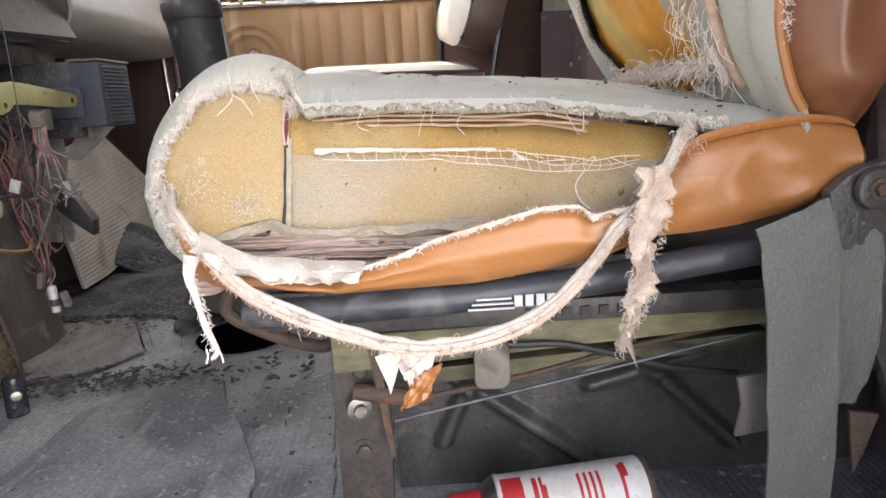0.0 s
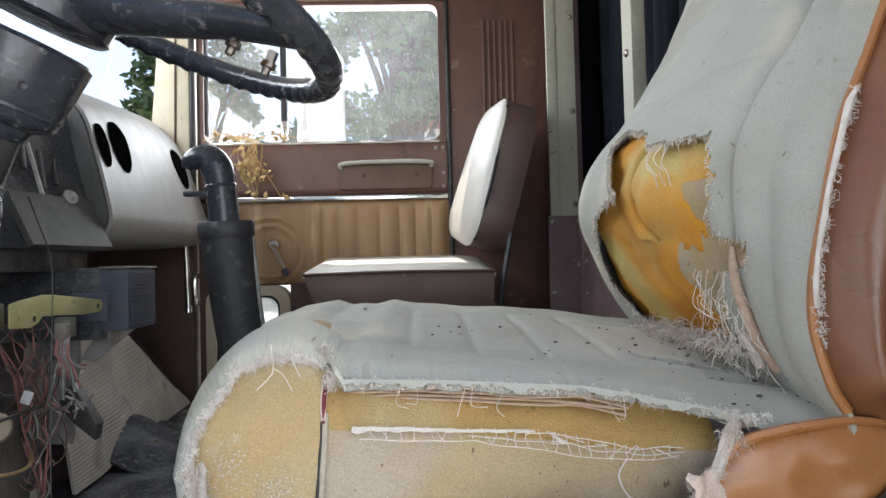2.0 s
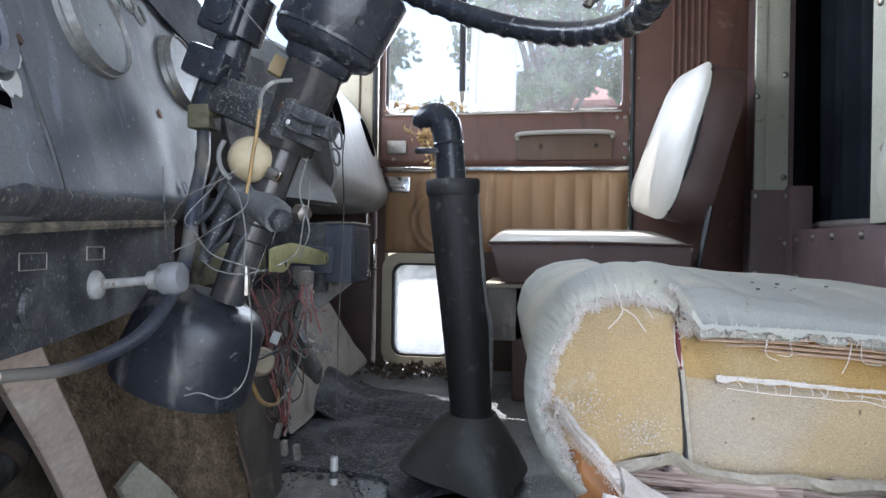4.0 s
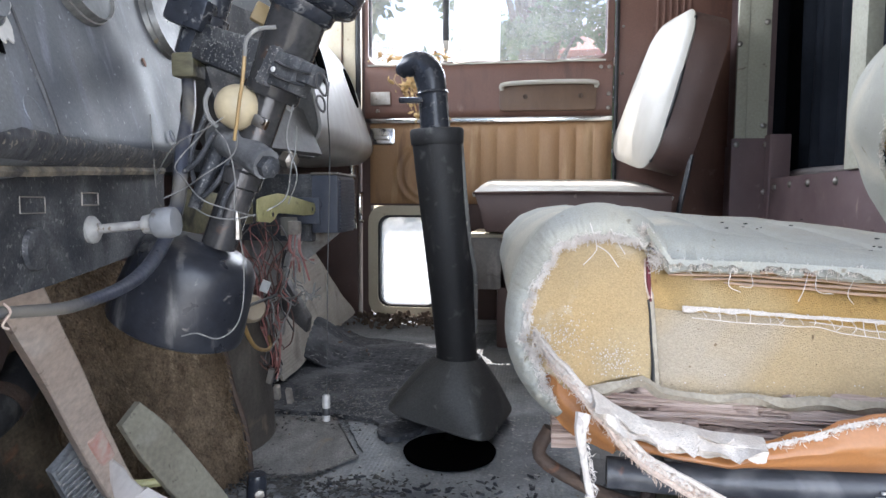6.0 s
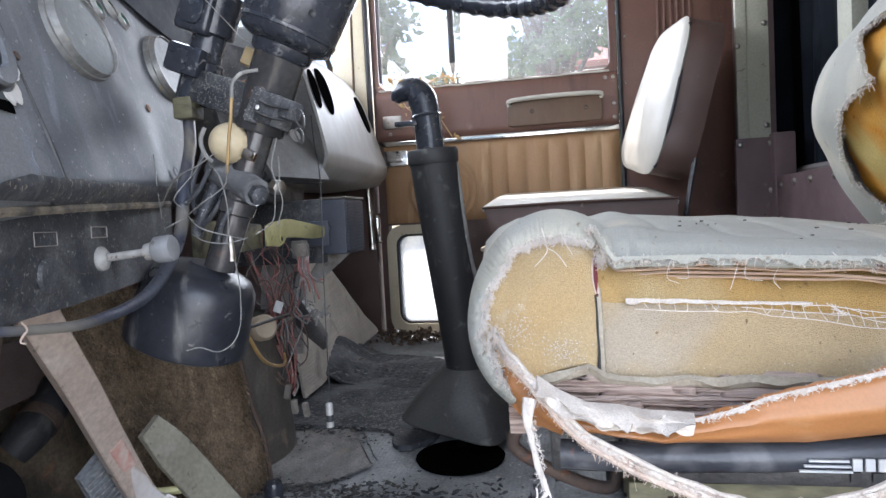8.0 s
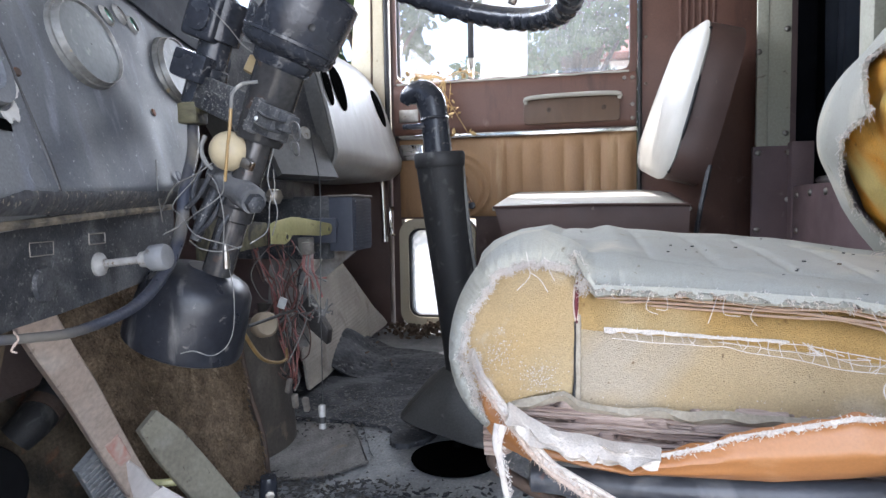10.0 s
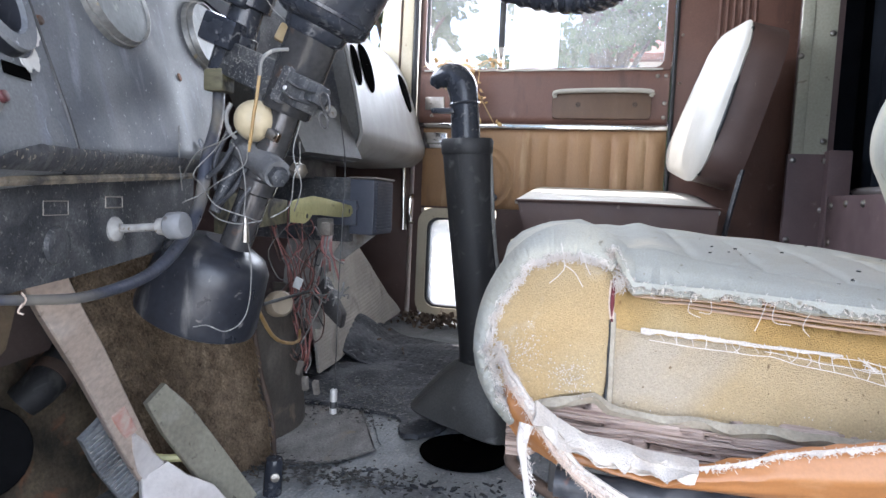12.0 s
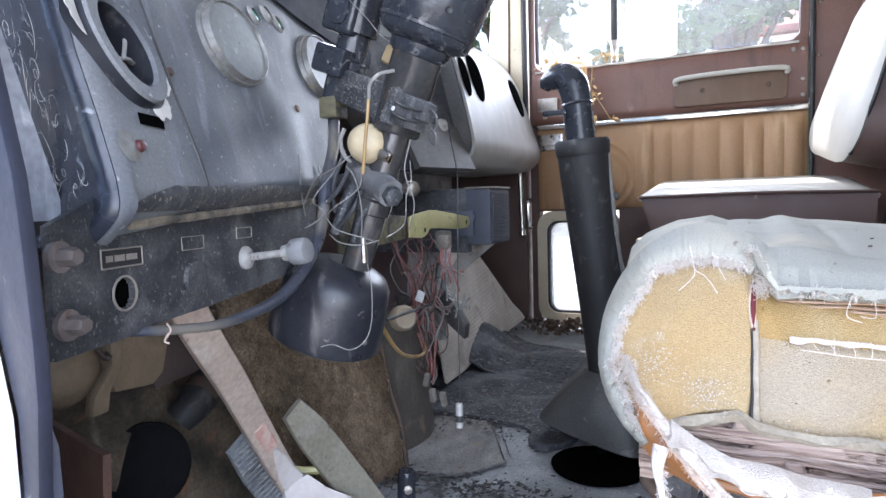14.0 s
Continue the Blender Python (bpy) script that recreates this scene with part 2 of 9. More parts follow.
def glass(name, colour, rough, alpha_mix):
    """A pane: clear glass, with dust on it."""
    m = bpy.data.materials.new(name)
    m.use_nodes = True
    N, L = m.node_tree.nodes, m.node_tree.links
    out = N["Material Output"]
    tr = N.new("ShaderNodeBsdfTransparent")
    gl = N.new("ShaderNodeBsdfGlossy")
    gl.inputs["Roughness"].default_value = rough
    df = N.new("ShaderNodeBsdfTranslucent")
    df.inputs[0].default_value = (*colour, 1)
    d2 = N.new("ShaderNodeBsdfDiffuse")
    d2.inputs[0].default_value = (*colour, 1)
    dm = N.new("ShaderNodeMixShader")
    L.new(df.outputs[0], dm.inputs[1])
    L.new(d2.outputs[0], dm.inputs[2])
    a, c = N.new("ShaderNodeMixShader"), N.new("ShaderNodeMixShader")
    a.inputs[0].default_value = 0.06
    L.new(tr.outputs[0], a.inputs[1])
    L.new(gl.outputs[0], a.inputs[2])
    co = N.new("ShaderNodeTexCoord")
    t = N.new("ShaderNodeTexNoise")
    t.inputs["Scale"].default_value, t.inputs["Detail"].default_value = 25, 8
    L.new(co.outputs["Object"], t.inputs[0])
    r = N.new("ShaderNodeMapRange")
    r.inputs[1].default_value, r.inputs[2].default_value = 0.3, 0.75
    r.inputs[3].default_value, r.inputs[4].default_value = alpha_mix * 0.5, alpha_mix
    L.new(t.outputs[0], r.inputs[0])
    L.new(r.outputs[0], c.inputs[0])
    L.new(a.outputs[0], c.inputs[1])
    L.new(dm.outputs[0], c.inputs[2])
    L.new(c.outputs[0], out.inputs[0])
    return m


M_FABRIC = mat("off_white_woven_fabric", (0.42, 0.415, 0.37), (0.31, 0.304, 0.258), 0.9, scale=9, amount=0.75, bump=0.35, grain=1400, fine=0.11, spots=(0.21, 0.18, 0.13), spot_scale=110, spot_at=0.67, spot_soft=0.08, second=(0.49, 0.455, 0.36), second_scale=7, second_at=0.6, streaks=((0.33, 0.315, 0.26), (1, 0.6, 1), 12, 0.57))
M_BACKING = mat("cream_torn_cloth", (0.68, 0.62, 0.55), (0.54, 0.46, 0.39), 0.95, scale=60, amount=0.6, bump=0.5, grain=900, fine=0.1)
M_LEATHER = mat("tan_vinyl", (0.45, 0.20, 0.068), (0.31, 0.120, 0.04), 0.34, scale=6, amount=0.8, bump=0.05, grain=700, fine=0.06, spots=(0.18, 0.078, 0.034), spot_scale=18, spot_at=0.63, spot_soft=0.18, streaks=((0.56, 0.30, 0.14), (0.5, 1, 1.4), 22, 0.64))
M_FOAM = mat("aged_yellow_foam", (0.53, 0.375, 0.19), (0.44, 0.295, 0.13), 0.95, scale=11, amount=0.6, bump=0.7, grain=1000, fine=0.13, spots=(0.54, 0.47, 0.37), spot_scale=24, spot_at=0.60, spot_soft=0.18, second=(0.49, 0.365, 0.20), second_scale=9)
M_FOAM_AMBER = mat("amber_aged_foam", (0.50, 0.315, 0.11), (0.37, 0.215, 0.06), 0.95, scale=12, amount=0.6, bump=0.6, grain=1000, fine=0.13, spots=(0.22, 0.125, 0.045), spot_scale=60, spot_at=0.66, spot_soft=0.08, second=(0.51, 0.37, 0.18), second_scale=8)
M_FOAM_PALE = mat("dusty_pale_foam", (0.50, 0.375, 0.215), (0.43, 0.31, 0.16), 0.95, scale=12, amount=0.6, bump=0.7, grain=1000, fine=0.12, spots=(0.20, 0.135, 0.075), spot_scale=150, spot_at=0.68, spot_soft=0.04, second=(0.47, 0.39, 0.285), second_scale=8, second_at=0.53)
M_FOAM_ORANGE = mat("orange_seat_foam", (0.70, 0.32, 0.025), (0.44, 0.17, 0.012), 0.85, fine=0.14, scale=16, amount=0.6, bump=0.35, grain=900, second=(0.50, 0.37, 0.12), second_scale=6.5, second_at=0.58, spots=(0.25, 0.12, 0.02), spot_scale=120, spot_at=0.68, spot_soft=0.05)
M_PINK = mat("pink_faded_padding", (0.60, 0.45, 0.34), (0.42, 0.27, 0.19), 0.95, scale=90, amount=0.7, bump=0.5, grain=700, stretch=(0.15, 1, 1.6))
M_WOOD = mat("weathered_plywood", (0.56, 0.45, 0.38), (0.30, 0.20, 0.155), 0.9, scale=40, amount=0.5, bump=0.6, grain=300, fine=0.22, stretch=(0.10, 1.0, 5), streaks=((0.16, 0.10, 0.08), (0.12, 1, 6), 38, 0.60))
M_FRAY = mat("frayed_cotton", (0.72, 0.60, 0.51), (0.46, 0.33, 0.25), 0.95, scale=80, amount=0.7, bump=0.4, grain=900, fine=0.12)
M_THREAD = mat("white_thread", (0.76, 0.71, 0.65), (0.58, 0.51, 0.45), 0.9, scale=80, bump=0)
M_RED = mat("dark_red_piping", (0.16, 0.02, 0.025), (0.08, 0.01, 0.015), 0.7, scale=50)
M_VINYL = mat("off_white_vinyl", (0.42, 0.40, 0.35), (0.33, 0.307, 0.26), 0.55, scale=8, amount=0.7, bump=0.1, grain=500, fine=0.05, spots=(0.36, 0.30, 0.23), spot_scale=40, spot_at=0.67, spot_soft=0.1)
M_BROWN = mat("dark_brown_vinyl", (0.115, 0.068, 0.055), (0.075, 0.042, 0.035), 0.5, scale=9, bump=0.15, grain=500, spots=(0.22, 0.16, 0.12), spot_scale=50, spot_at=0.68)
M_DOOR_TAN = mat("faded_tan_door_panel", (0.36, 0.215, 0.105), (0.24, 0.13, 0.06), 0.55, scale=5, amount=0.8, bump=0.15, grain=400, fine=0.08, stretch=(2.2, 1, 0.35), spots=(0.18, 0.10, 0.055), spot_scale=9, spot_at=0.62, spot_soft=0.15, streaks=((0.44, 0.29, 0.16), (2, 1, 0.2), 12, 0.58))
M_DOOR_RED = mat("red_brown_door_panel", (0.165, 0.082, 0.058), (0.105, 0.048, 0.035), 0.5, scale=6, amount=0.8, bump=0.15, grain=400, fine=0.1, spots=(0.24, 0.15, 0.115), spot_scale=16, spot_at=0.64, spot_soft=0.15, streaks=((0.09, 0.045, 0.035), (1.5, 1, 0.3), 14, 0.58))
M_PLUM = mat("plum_brown_trim_panel", (0.15, 0.10, 0.10), (0.10, 0.065, 0.065), 0.6, scale=8, bump=0.15, grain=400, spots=(0.24, 0.18, 0.16), spot_scale=30, spot_at=0.66)
M_CREAM = mat("cream_painted_metal", (0.56, 0.50, 0.37), (0.44, 0.38, 0.27), 0.5, scale=6, bump=0.1, grain=300, spots=(0.25, 0.19, 0.12), spot_scale=35, spot_at=0.68)
M_PILLAR = mat("pale_grey_green_strip", (0.44, 0.43, 0.345), (0.35, 0.34, 0.27), 0.6, spec=0.2, scale=6, bump=0.1, fine=0.08, spots=(0.18, 0.155, 0.12), spot_scale=30, spot_at=0.66)
M_CHROME = mat("worn_chrome", (0.80, 0.79, 0.77), (0.60, 0.58, 0.55), 0.16, 1.0, scale=30, bump=0.05, spots=(0.25, 0.18, 0.12), spot_scale=90, spot_at=0.62)
M_STEEL = mat("dull_steel", (0.42, 0.40, 0.37), (0.22, 0.19, 0.16), 0.42, 1.0, scale=30, bump=0.15, spots=(0.12, 0.07, 0.04), spot_scale=60, spot_at=0.6)
M_RUST = mat("rusty_steel", (0.13, 0.085, 0.06), (0.06, 0.045, 0.04), 0.75, 0.3, scale=30, bump=0.4, grain=300, spots=(0.22, 0.09, 0.04), spot_scale=40, spot_at=0.6)
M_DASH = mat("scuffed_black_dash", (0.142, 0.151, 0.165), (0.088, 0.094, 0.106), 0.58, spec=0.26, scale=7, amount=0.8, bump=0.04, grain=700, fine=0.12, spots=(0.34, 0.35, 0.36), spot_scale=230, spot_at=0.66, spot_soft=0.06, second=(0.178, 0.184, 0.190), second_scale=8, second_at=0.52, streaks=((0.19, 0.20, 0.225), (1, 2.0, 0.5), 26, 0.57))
M_PANEL = mat("dusty_black_panel", (0.052, 0.055, 0.062), (0.022, 0.023, 0.027), 0.55, scale=26, amount=0.55, bump=0.12, grain=700, fine=0.32, spots=(0.20, 0.195, 0.185), spot_scale=300, spot_at=0.60, spot_soft=0.10, second=(0.11, 0.11, 0.112), second_scale=18, second_at=0.56)
M_DIRT = mat("grimy_dash_edge", (0.26, 0.215, 0.155), (0.06, 0.055, 0.05), 0.85, scale=45, amount=0.35, bump=0.5, fine=0.2)
M_PLASTIC = mat("black_plastic", (0.040, 0.044, 0.055), (0.018, 0.020, 0.026), 0.24, scale=18, amount=0.6, bump=0.08, fine=0.15, spots=(0.17, 0.17, 0.17), spot_scale=90, spot_at=0.61, spot_soft=0.12)
M_GLOSS = mat("glossy_black_cover", (0.030, 0.032, 0.040), (0.014, 0.015, 0.019), 0.34, scale=14, bump=0.06, fine=0.15, spots=(0.15, 0.14, 0.13), spot_scale=90, spot_at=0.66, spot_soft=0.10, streaks=((0.13, 0.125, 0.12), (2.5, 2.5, 0.5), 24, 0.60))
M_RUBBER = mat("worn_black_rubber", (0.024, 0.024, 0.026), (0.015, 0.015, 0.016), 0.6, scale=10, bump=0.15, grain=500, fine=0.15, spots=(0.085, 0.085, 0.08), spot_scale=40, spot_at=0.60, spot_soft=0.16, streaks=((0.07, 0.069, 0.065), (2, 2, 0.3), 26, 0.62))
M_MAT = mat("dusty_grey_rubber_mat", (0.30, 0.312, 0.32), (0.17, 0.176, 0.182), 0.8, ribs=("X", 45.0, 0.5), scale=12, amount=0.55, bump=0.3, grain=350, fine=0.2, spots=(0.32, 0.31, 0.295), spot_scale=110, spot_at=0.59, spot_soft=0.09, second=(0.11, 0.112, 0.118), second_scale=5, second_at=0.57, streaks=((0.13, 0.13, 0.135), (3.0, 0.25, 1), 16, 0.60))
M_MAT_DARK = mat("black_floor_mat", (0.050, 0.053, 0.061), (0.024, 0.025, 0.029), 0.7, spec=0.25, scale=14, amount=0.6, bump=0.6, grain=160, fine=0.2, spots=(0.17, 0.17, 0.168), spot_scale=90, spot_at=0.60, spot_soft=0.08, second=(0.10, 0.103, 0.11), second_scale=9, second_at=0.55)
M_RIBBED = mat("ribbed_brown_grey_liner", (0.46, 0.42, 0.36), (0.30, 0.27, 0.23), 0.75, scale=8, bump=0.2, fine=0.1, spots=(0.10, 0.08, 0.065), spot_scale=10, spot_at=0.6, spot_soft=0.2)
M_CARPET = mat("brown_pile_carpet", (0.33, 0.245, 0.165), (0.14, 0.10, 0.068), 0.98, spec=0.1, scale=80, amount=0.5, bump=1.0, grain=600, fine=0.32, stretch=(1, 0.7, 0.6), second=(0.16, 0.112, 0.07), second_scale=10, second_at=0.57, streaks=((0.38, 0.29, 0.20), (1, 3, 0.4), 20, 0.60))
M_GREY = mat("grey_brown_paint", (0.25, 0.225, 0.195), (0.14, 0.12, 0.105), 0.6, scale=8, bump=0.2, fine=0.1, spots=(0.07, 0.052, 0.045), spot_scale=20, spot_at=0.6, spot_soft=0.15, streaks=((0.33, 0.30, 0.26), (1, 1, 0.25), 18, 0.58))
M_OLIVE = mat("olive_zinc_plate", (0.52, 0.49, 0.24), (0.40, 0.37, 0.175), 0.42, 0.1, scale=20, bump=0.1, fine=0.08, spots=(0.20, 0.16, 0.09), spot_scale=50, spot_at=0.66)
M_OLIVE_DARK = mat("dirty_olive_rail", (0.23, 0.21, 0.12), (0.06, 0.053, 0.036), 0.6, 0.1, scale=18, amount=0.45, bump=0.2, fine=0.2, stretch=(0.35, 1, 1), spots=(0.022, 0.02, 0.018), spot_scale=26, spot_at=0.54, spot_soft=0.15)
M_PEDAL = mat("worn_pedal_paint", (0.60, 0.50, 0.42), (0.42, 0.32, 0.25), 0.36, 0.15, scale=12, amount=0.7, bump=0.2, fine=0.14, spots=(0.12, 0.08, 0.055), spot_scale=50, spot_at=0.64, spot_soft=0.08, streaks=((0.62, 0.55, 0.48), (1, 0.4, 0.4), 26, 0.58))
M_PEDAL_GREEN = mat("grey_green_pedal_paint", (0.34, 0.32, 0.25), (0.21, 0.19, 0.145), 0.5, 0.1, scale=10, bump=0.2, fine=0.14, spots=(0.10, 0.085, 0.065), spot_scale=90, spot_at=0.64, spot_soft=0.08, streaks=((0.36, 0.335, 0.28), (1, 0.4, 0.4), 30, 0.60))
M_BELT = mat("grey_seat_belt_webbing", (0.18, 0.188, 0.168), (0.125, 0.132, 0.116), 0.8, scale=9, bump=0.5, grain=1000, fine=0.14, stretch=(1, 1, 0.4), spots=(0.30, 0.30, 0.27), spot_scale=120, spot_at=0.69, spot_soft=0.05)
M_KNOB = mat("ivory_ball", (0.56, 0.47, 0.31), (0.47, 0.38, 0.24), 0.45, scale=14, bump=0.08, spots=(0.3, 0.22, 0.12), spot_scale=50, spot_at=0.68)
M_WIRE_RED = mat("faded_red_wire", (0.33, 0.125, 0.11), (0.20, 0.085, 0.075), 0.55, scale=30, bump=0, spots=(0.32, 0.25, 0.23), spot_scale=60, spot_at=0.58)
M_WIRE_BROWN = mat("brown_wire", (0.13, 0.07, 0.055), (0.08, 0.05, 0.04), 0.5, scale=30, bump=0)
M_WIRE_GREY = mat("grey_wire", (0.22, 0.215, 0.20), (0.13, 0.125, 0.12), 0.55, scale=40, bump=0, spots=(0.4, 0.38, 0.34), spot_scale=90, spot_at=0.6)
M_WIRE_BLACK = mat("black_wire", (0.03, 0.03, 0.032), (0.02, 0.02, 0.02), 0.5, scale=30, bump=0)
M_WIRE_YELLOW = mat("tan_yellow_wire", (0.42, 0.27, 0.10), (0.26, 0.16, 0.06), 0.5, scale=30, bump=0)
M_DIAL = mat("dusty_gauge_glass", (0.27, 0.285, 0.285), (0.19, 0.20, 0.205), 0.5, spec=0.25, scale=16, bump=0.02, fine=0.10, spots=(0.36, 0.36, 0.34), spot_scale=90, spot_at=0.62, streaks=((0.34, 0.35, 0.35), (1, 2.2, 0.6), 20, 0.56))
M_BEZEL = mat("worn_pale_bezel", (0.42, 0.41, 0.385), (0.27, 0.26, 0.245), 0.5, 0.1, scale=40, bump=0.15, fine=0.12, spots=(0.16, 0.11, 0.07), spot_scale=150, spot_at=0.60, spot_soft=0.08)
M_RIM = mat("tarnished_grey_bezel", (0.27, 0.265, 0.25), (0.16, 0.155, 0.145), 0.42, 0.25, scale=40, bump=0.15, fine=0.15, spots=(0.34, 0.27, 0.16), spot_scale=60, spot_at=0.62, spot_soft=0.1)
M_HOOD = mat("matt_navy_black_hood", (0.028, 0.032, 0.044), (0.016, 0.018, 0.026), 0.75, spec=0.15, scale=10, amount=0.6, bump=0.05, fine=0.15, spots=(0.10, 0.10, 0.11), spot_scale=120, spot_at=0.66)
M_GREEN = mat("green_lamp_lens", (0.02, 0.20, 0.13), (0.01, 0.12, 0.08), 0.2, scale=40, bump=0)
M_SLEEPER = mat("black_pleated_curtain", (0.017, 0.020, 0.027), (0.009, 0.011, 0.015), 0.8, spec=0.08, scale=10, bump=0.1)
M_WHITE = mat("white_lettering", (0.75, 0.75, 0.73), (0.6, 0.6, 0.58), 0.6, scale=60, bump=0)
M_CAN_WHITE = mat("white_can_label", (0.66, 0.63, 0.60), (0.50, 0.46, 0.42), 0.35, scale=30, amount=0.5, bump=0.03, fine=0.06, spots=(0.32, 0.22, 0.15), spot_scale=60, spot_at=0.64, spot_soft=0.08)
M_CAN_RED = mat("red_can_print", (0.50, 0.03, 0.035), (0.38, 0.025, 0.03), 0.4, scale=30, bump=0)
M_LEAF_DRY = mat("dry_yellow_leaf", (0.62, 0.45, 0.22), (0.42, 0.26, 0.10), 0.8, scale=40, bump=0.1)
M_LEAF = mat("green_leaf", (0.115, 0.175, 0.06), (0.06, 0.10, 0.032), 0.5, scale=3, bump=0, vary=0.2)
M_BARK = mat("grey_bark", (0.16, 0.12, 0.09), (0.08, 0.06, 0.045), 0.9, scale=8, bump=0.5, grain=60)
M_GROUND = mat("dry_gravel_ground", (0.62, 0.59, 0.52), (0.46, 0.43, 0.36), 0.95, scale=0.8, bump=0.3, grain=30, second=(0.22, 0.25, 0.12), second_scale=0.25, second_at=0.62)
M_DEBRIS = mat("dark_crumbled_rubber", (0.045, 0.043, 0.04), (0.02, 0.02, 0.02), 0.85, scale=50, bump=0.3, spots=(0.16, 0.12, 0.08), spot_scale=80, spot_at=0.6)
M_GLASS = glass("dusty_window_glass", (0.80, 0.82, 0.82), 0.03, 0.05)
M_GLASS_MILKY = glass("milky_dusty_glass", (0.80, 0.84, 0.85), 0.1, 0.85)

M_FOAM_DUST = mat("grey_dusted_foam", (0.42, 0.37, 0.29), (0.30, 0.25, 0.18), 0.95, scale=30, amount=0.6, bump=0.4, grain=480, fine=0.12)
M_TUBE = mat("worn_black_tube_paint", (0.060, 0.063, 0.073), (0.030, 0.031, 0.036), 0.36, scale=16, amount=0.6, bump=0.12, spots=(0.20, 0.085, 0.05), spot_scale=24, spot_at=0.66, spot_soft=0.08, second=(0.12, 0.12, 0.125), second_scale=22, second_at=0.6)
M_BASE = mat("grimy_black_steel", (0.078, 0.074, 0.072), (0.030, 0.028, 0.028), 0.36, scale=16, amount=0.6, bump=0.25, fine=0.2, spots=(0.15, 0.12, 0.085), spot_scale=26, spot_at=0.63, spot_soft=0.14, streaks=((0.10, 0.095, 0.09), (1, 1, 0.3), 24, 0.60))
M_PLATE = mat("greasy_brown_black_steel", (0.088, 0.074, 0.064), (0.036, 0.030, 0.027), 0.40, 0.2, scale=18, amount=0.6, bump=0.12, grain=300, fine=0.2, spots=(0.15, 0.09, 0.055), spot_scale=45, spot_at=0.63, spot_soft=0.1)
M_MAT_WORN = mat("worn_dark_rubber_mat", (0.155, 0.162, 0.176), (0.080, 0.084, 0.093), 0.72, ribs=("X", 45.0, 0.2), scale=13, amount=0.6, bump=0.3, grain=350, fine=0.22, spots=(0.30, 0.30, 0.292), spot_scale=120, spot_at=0.60, spot_soft=0.08, second=(0.22, 0.225, 0.235), second_scale=5, second_at=0.55, streaks=((0.25, 0.25, 0.245), (3.0, 0.25, 1), 14, 0.56))
M_FELT = mat("brown_grey_felt", (0.27, 0.26, 0.245), (0.12, 0.113, 0.105), 0.95, scale=22, amount=0.55, bump=0.6, grain=400, fine=0.28, stretch=(1.6, 0.7, 1), spots=(0.20, 0.155, 0.105), spot_scale=14, spot_at=0.62, spot_soft=0.15)
M_SHELL = mat("pale_highlight_and_scratch", (0.55, 0.53, 0.50), (0.42, 0.40, 0.37), 0.45, scale=30, bump=0.1, fine=0.08)
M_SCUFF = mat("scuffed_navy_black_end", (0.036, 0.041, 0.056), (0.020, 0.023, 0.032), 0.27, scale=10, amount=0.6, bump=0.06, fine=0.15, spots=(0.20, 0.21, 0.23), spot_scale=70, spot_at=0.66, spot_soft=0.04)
M_COLUMN = mat("worn_shiny_column_paint", (0.085, 0.083, 0.084), (0.035, 0.034, 0.035), 0.20, 0.35, scale=14, amount=0.7, bump=0.05, fine=0.15, spots=(0.13, 0.085, 0.065), spot_scale=50, spot_at=0.60, spot_soft=0.10, streaks=((0.12, 0.11, 0.105), (2.5, 2.5, 0.4), 26, 0.60))
# older tan vinyl, darkened further for the shade on the backrest side
M_LEATHER_OLD_SHADED = mat("shaded_aged_vinyl", (0.24, 0.10, 0.045), (0.145, 0.058, 0.030), 0.32, scale=5, amount=0.8, bump=0.05, grain=700, spots=(0.36, 0.165, 0.065), spot_scale=7, spot_at=0.56, spot_soft=0.2)
# lightless black, painted where the shade in holes and recesses belongs
M_VOID = mat("painted_hole_shade", (0.003, 0.003, 0.003), (0.002, 0.002, 0.002), 1.0, spec=0.0, scale=10, bump=0, fine=0)
M_PALE_SHEET = mat("pale_grey_dusty_sheet", (0.36, 0.345, 0.32), (0.22, 0.205, 0.185), 0.6, scale=9, amount=0.7, bump=0.15, fine=0.1, spots=(0.11, 0.085, 0.065), spot_scale=18, spot_at=0.60, spot_soft=0.15, streaks=((0.17, 0.13, 0.10), (1, 1, 0.3), 16, 0.58))
M_LIP = mat("dust_marked_dash_lip", (0.085, 0.087, 0.094), (0.040, 0.041, 0.046), 0.6, scale=36, amount=0.45, bump=0.2, fine=0.3, spots=(0.30, 0.26, 0.20), spot_scale=240, spot_at=0.60, spot_soft=0.08, second=(0.105, 0.100, 0.095), second_scale=30, second_at=0.58, streaks=((0.14, 0.135, 0.13), (1, 2.4, 0.3), 30, 0.60))
M_FLANGE = mat("dark_grey_hard_vinyl", (0.085, 0.083, 0.078), (0.05, 0.049, 0.047), 0.55, scale=14, bump=0.15, fine=0.15, spots=(0.16, 0.15, 0.135), spot_scale=60, spot_at=0.64)
M_PINK_GREY = mat("faded_pinkish_grey_vinyl", (0.26, 0.235, 0.225), (0.18, 0.155, 0.15), 0.6, scale=14, bump=0.1)
M_BOOT = mat("dusty_grey_rubber_boot", (0.095, 0.092, 0.087), (0.045, 0.044, 0.043), 0.5, scale=9, amount=0.7, bump=0.2, grain=500, fine=0.18, spots=(0.19, 0.185, 0.175), spot_scale=30, spot_at=0.60, spot_soft=0.15)

# ---- cab: the setting ----
DOOR_Y = 2.22
FLOOR_Z = -0.03
floor = solid("floor", box(-1.20, 0.47, 0.16, 2.30, FLOOR_Z - 0.05, FLOOR_Z), M_MAT, "grey dusty rubber-covered cab floor", "floor", kind="structure")
ceiling = solid("ceiling", box(-1.05, 0.50, 0.10, 2.34, 1.42, 1.48, 0.01), M_VINYL, "off-white vinyl cab headliner", "ceiling", kind="structure")

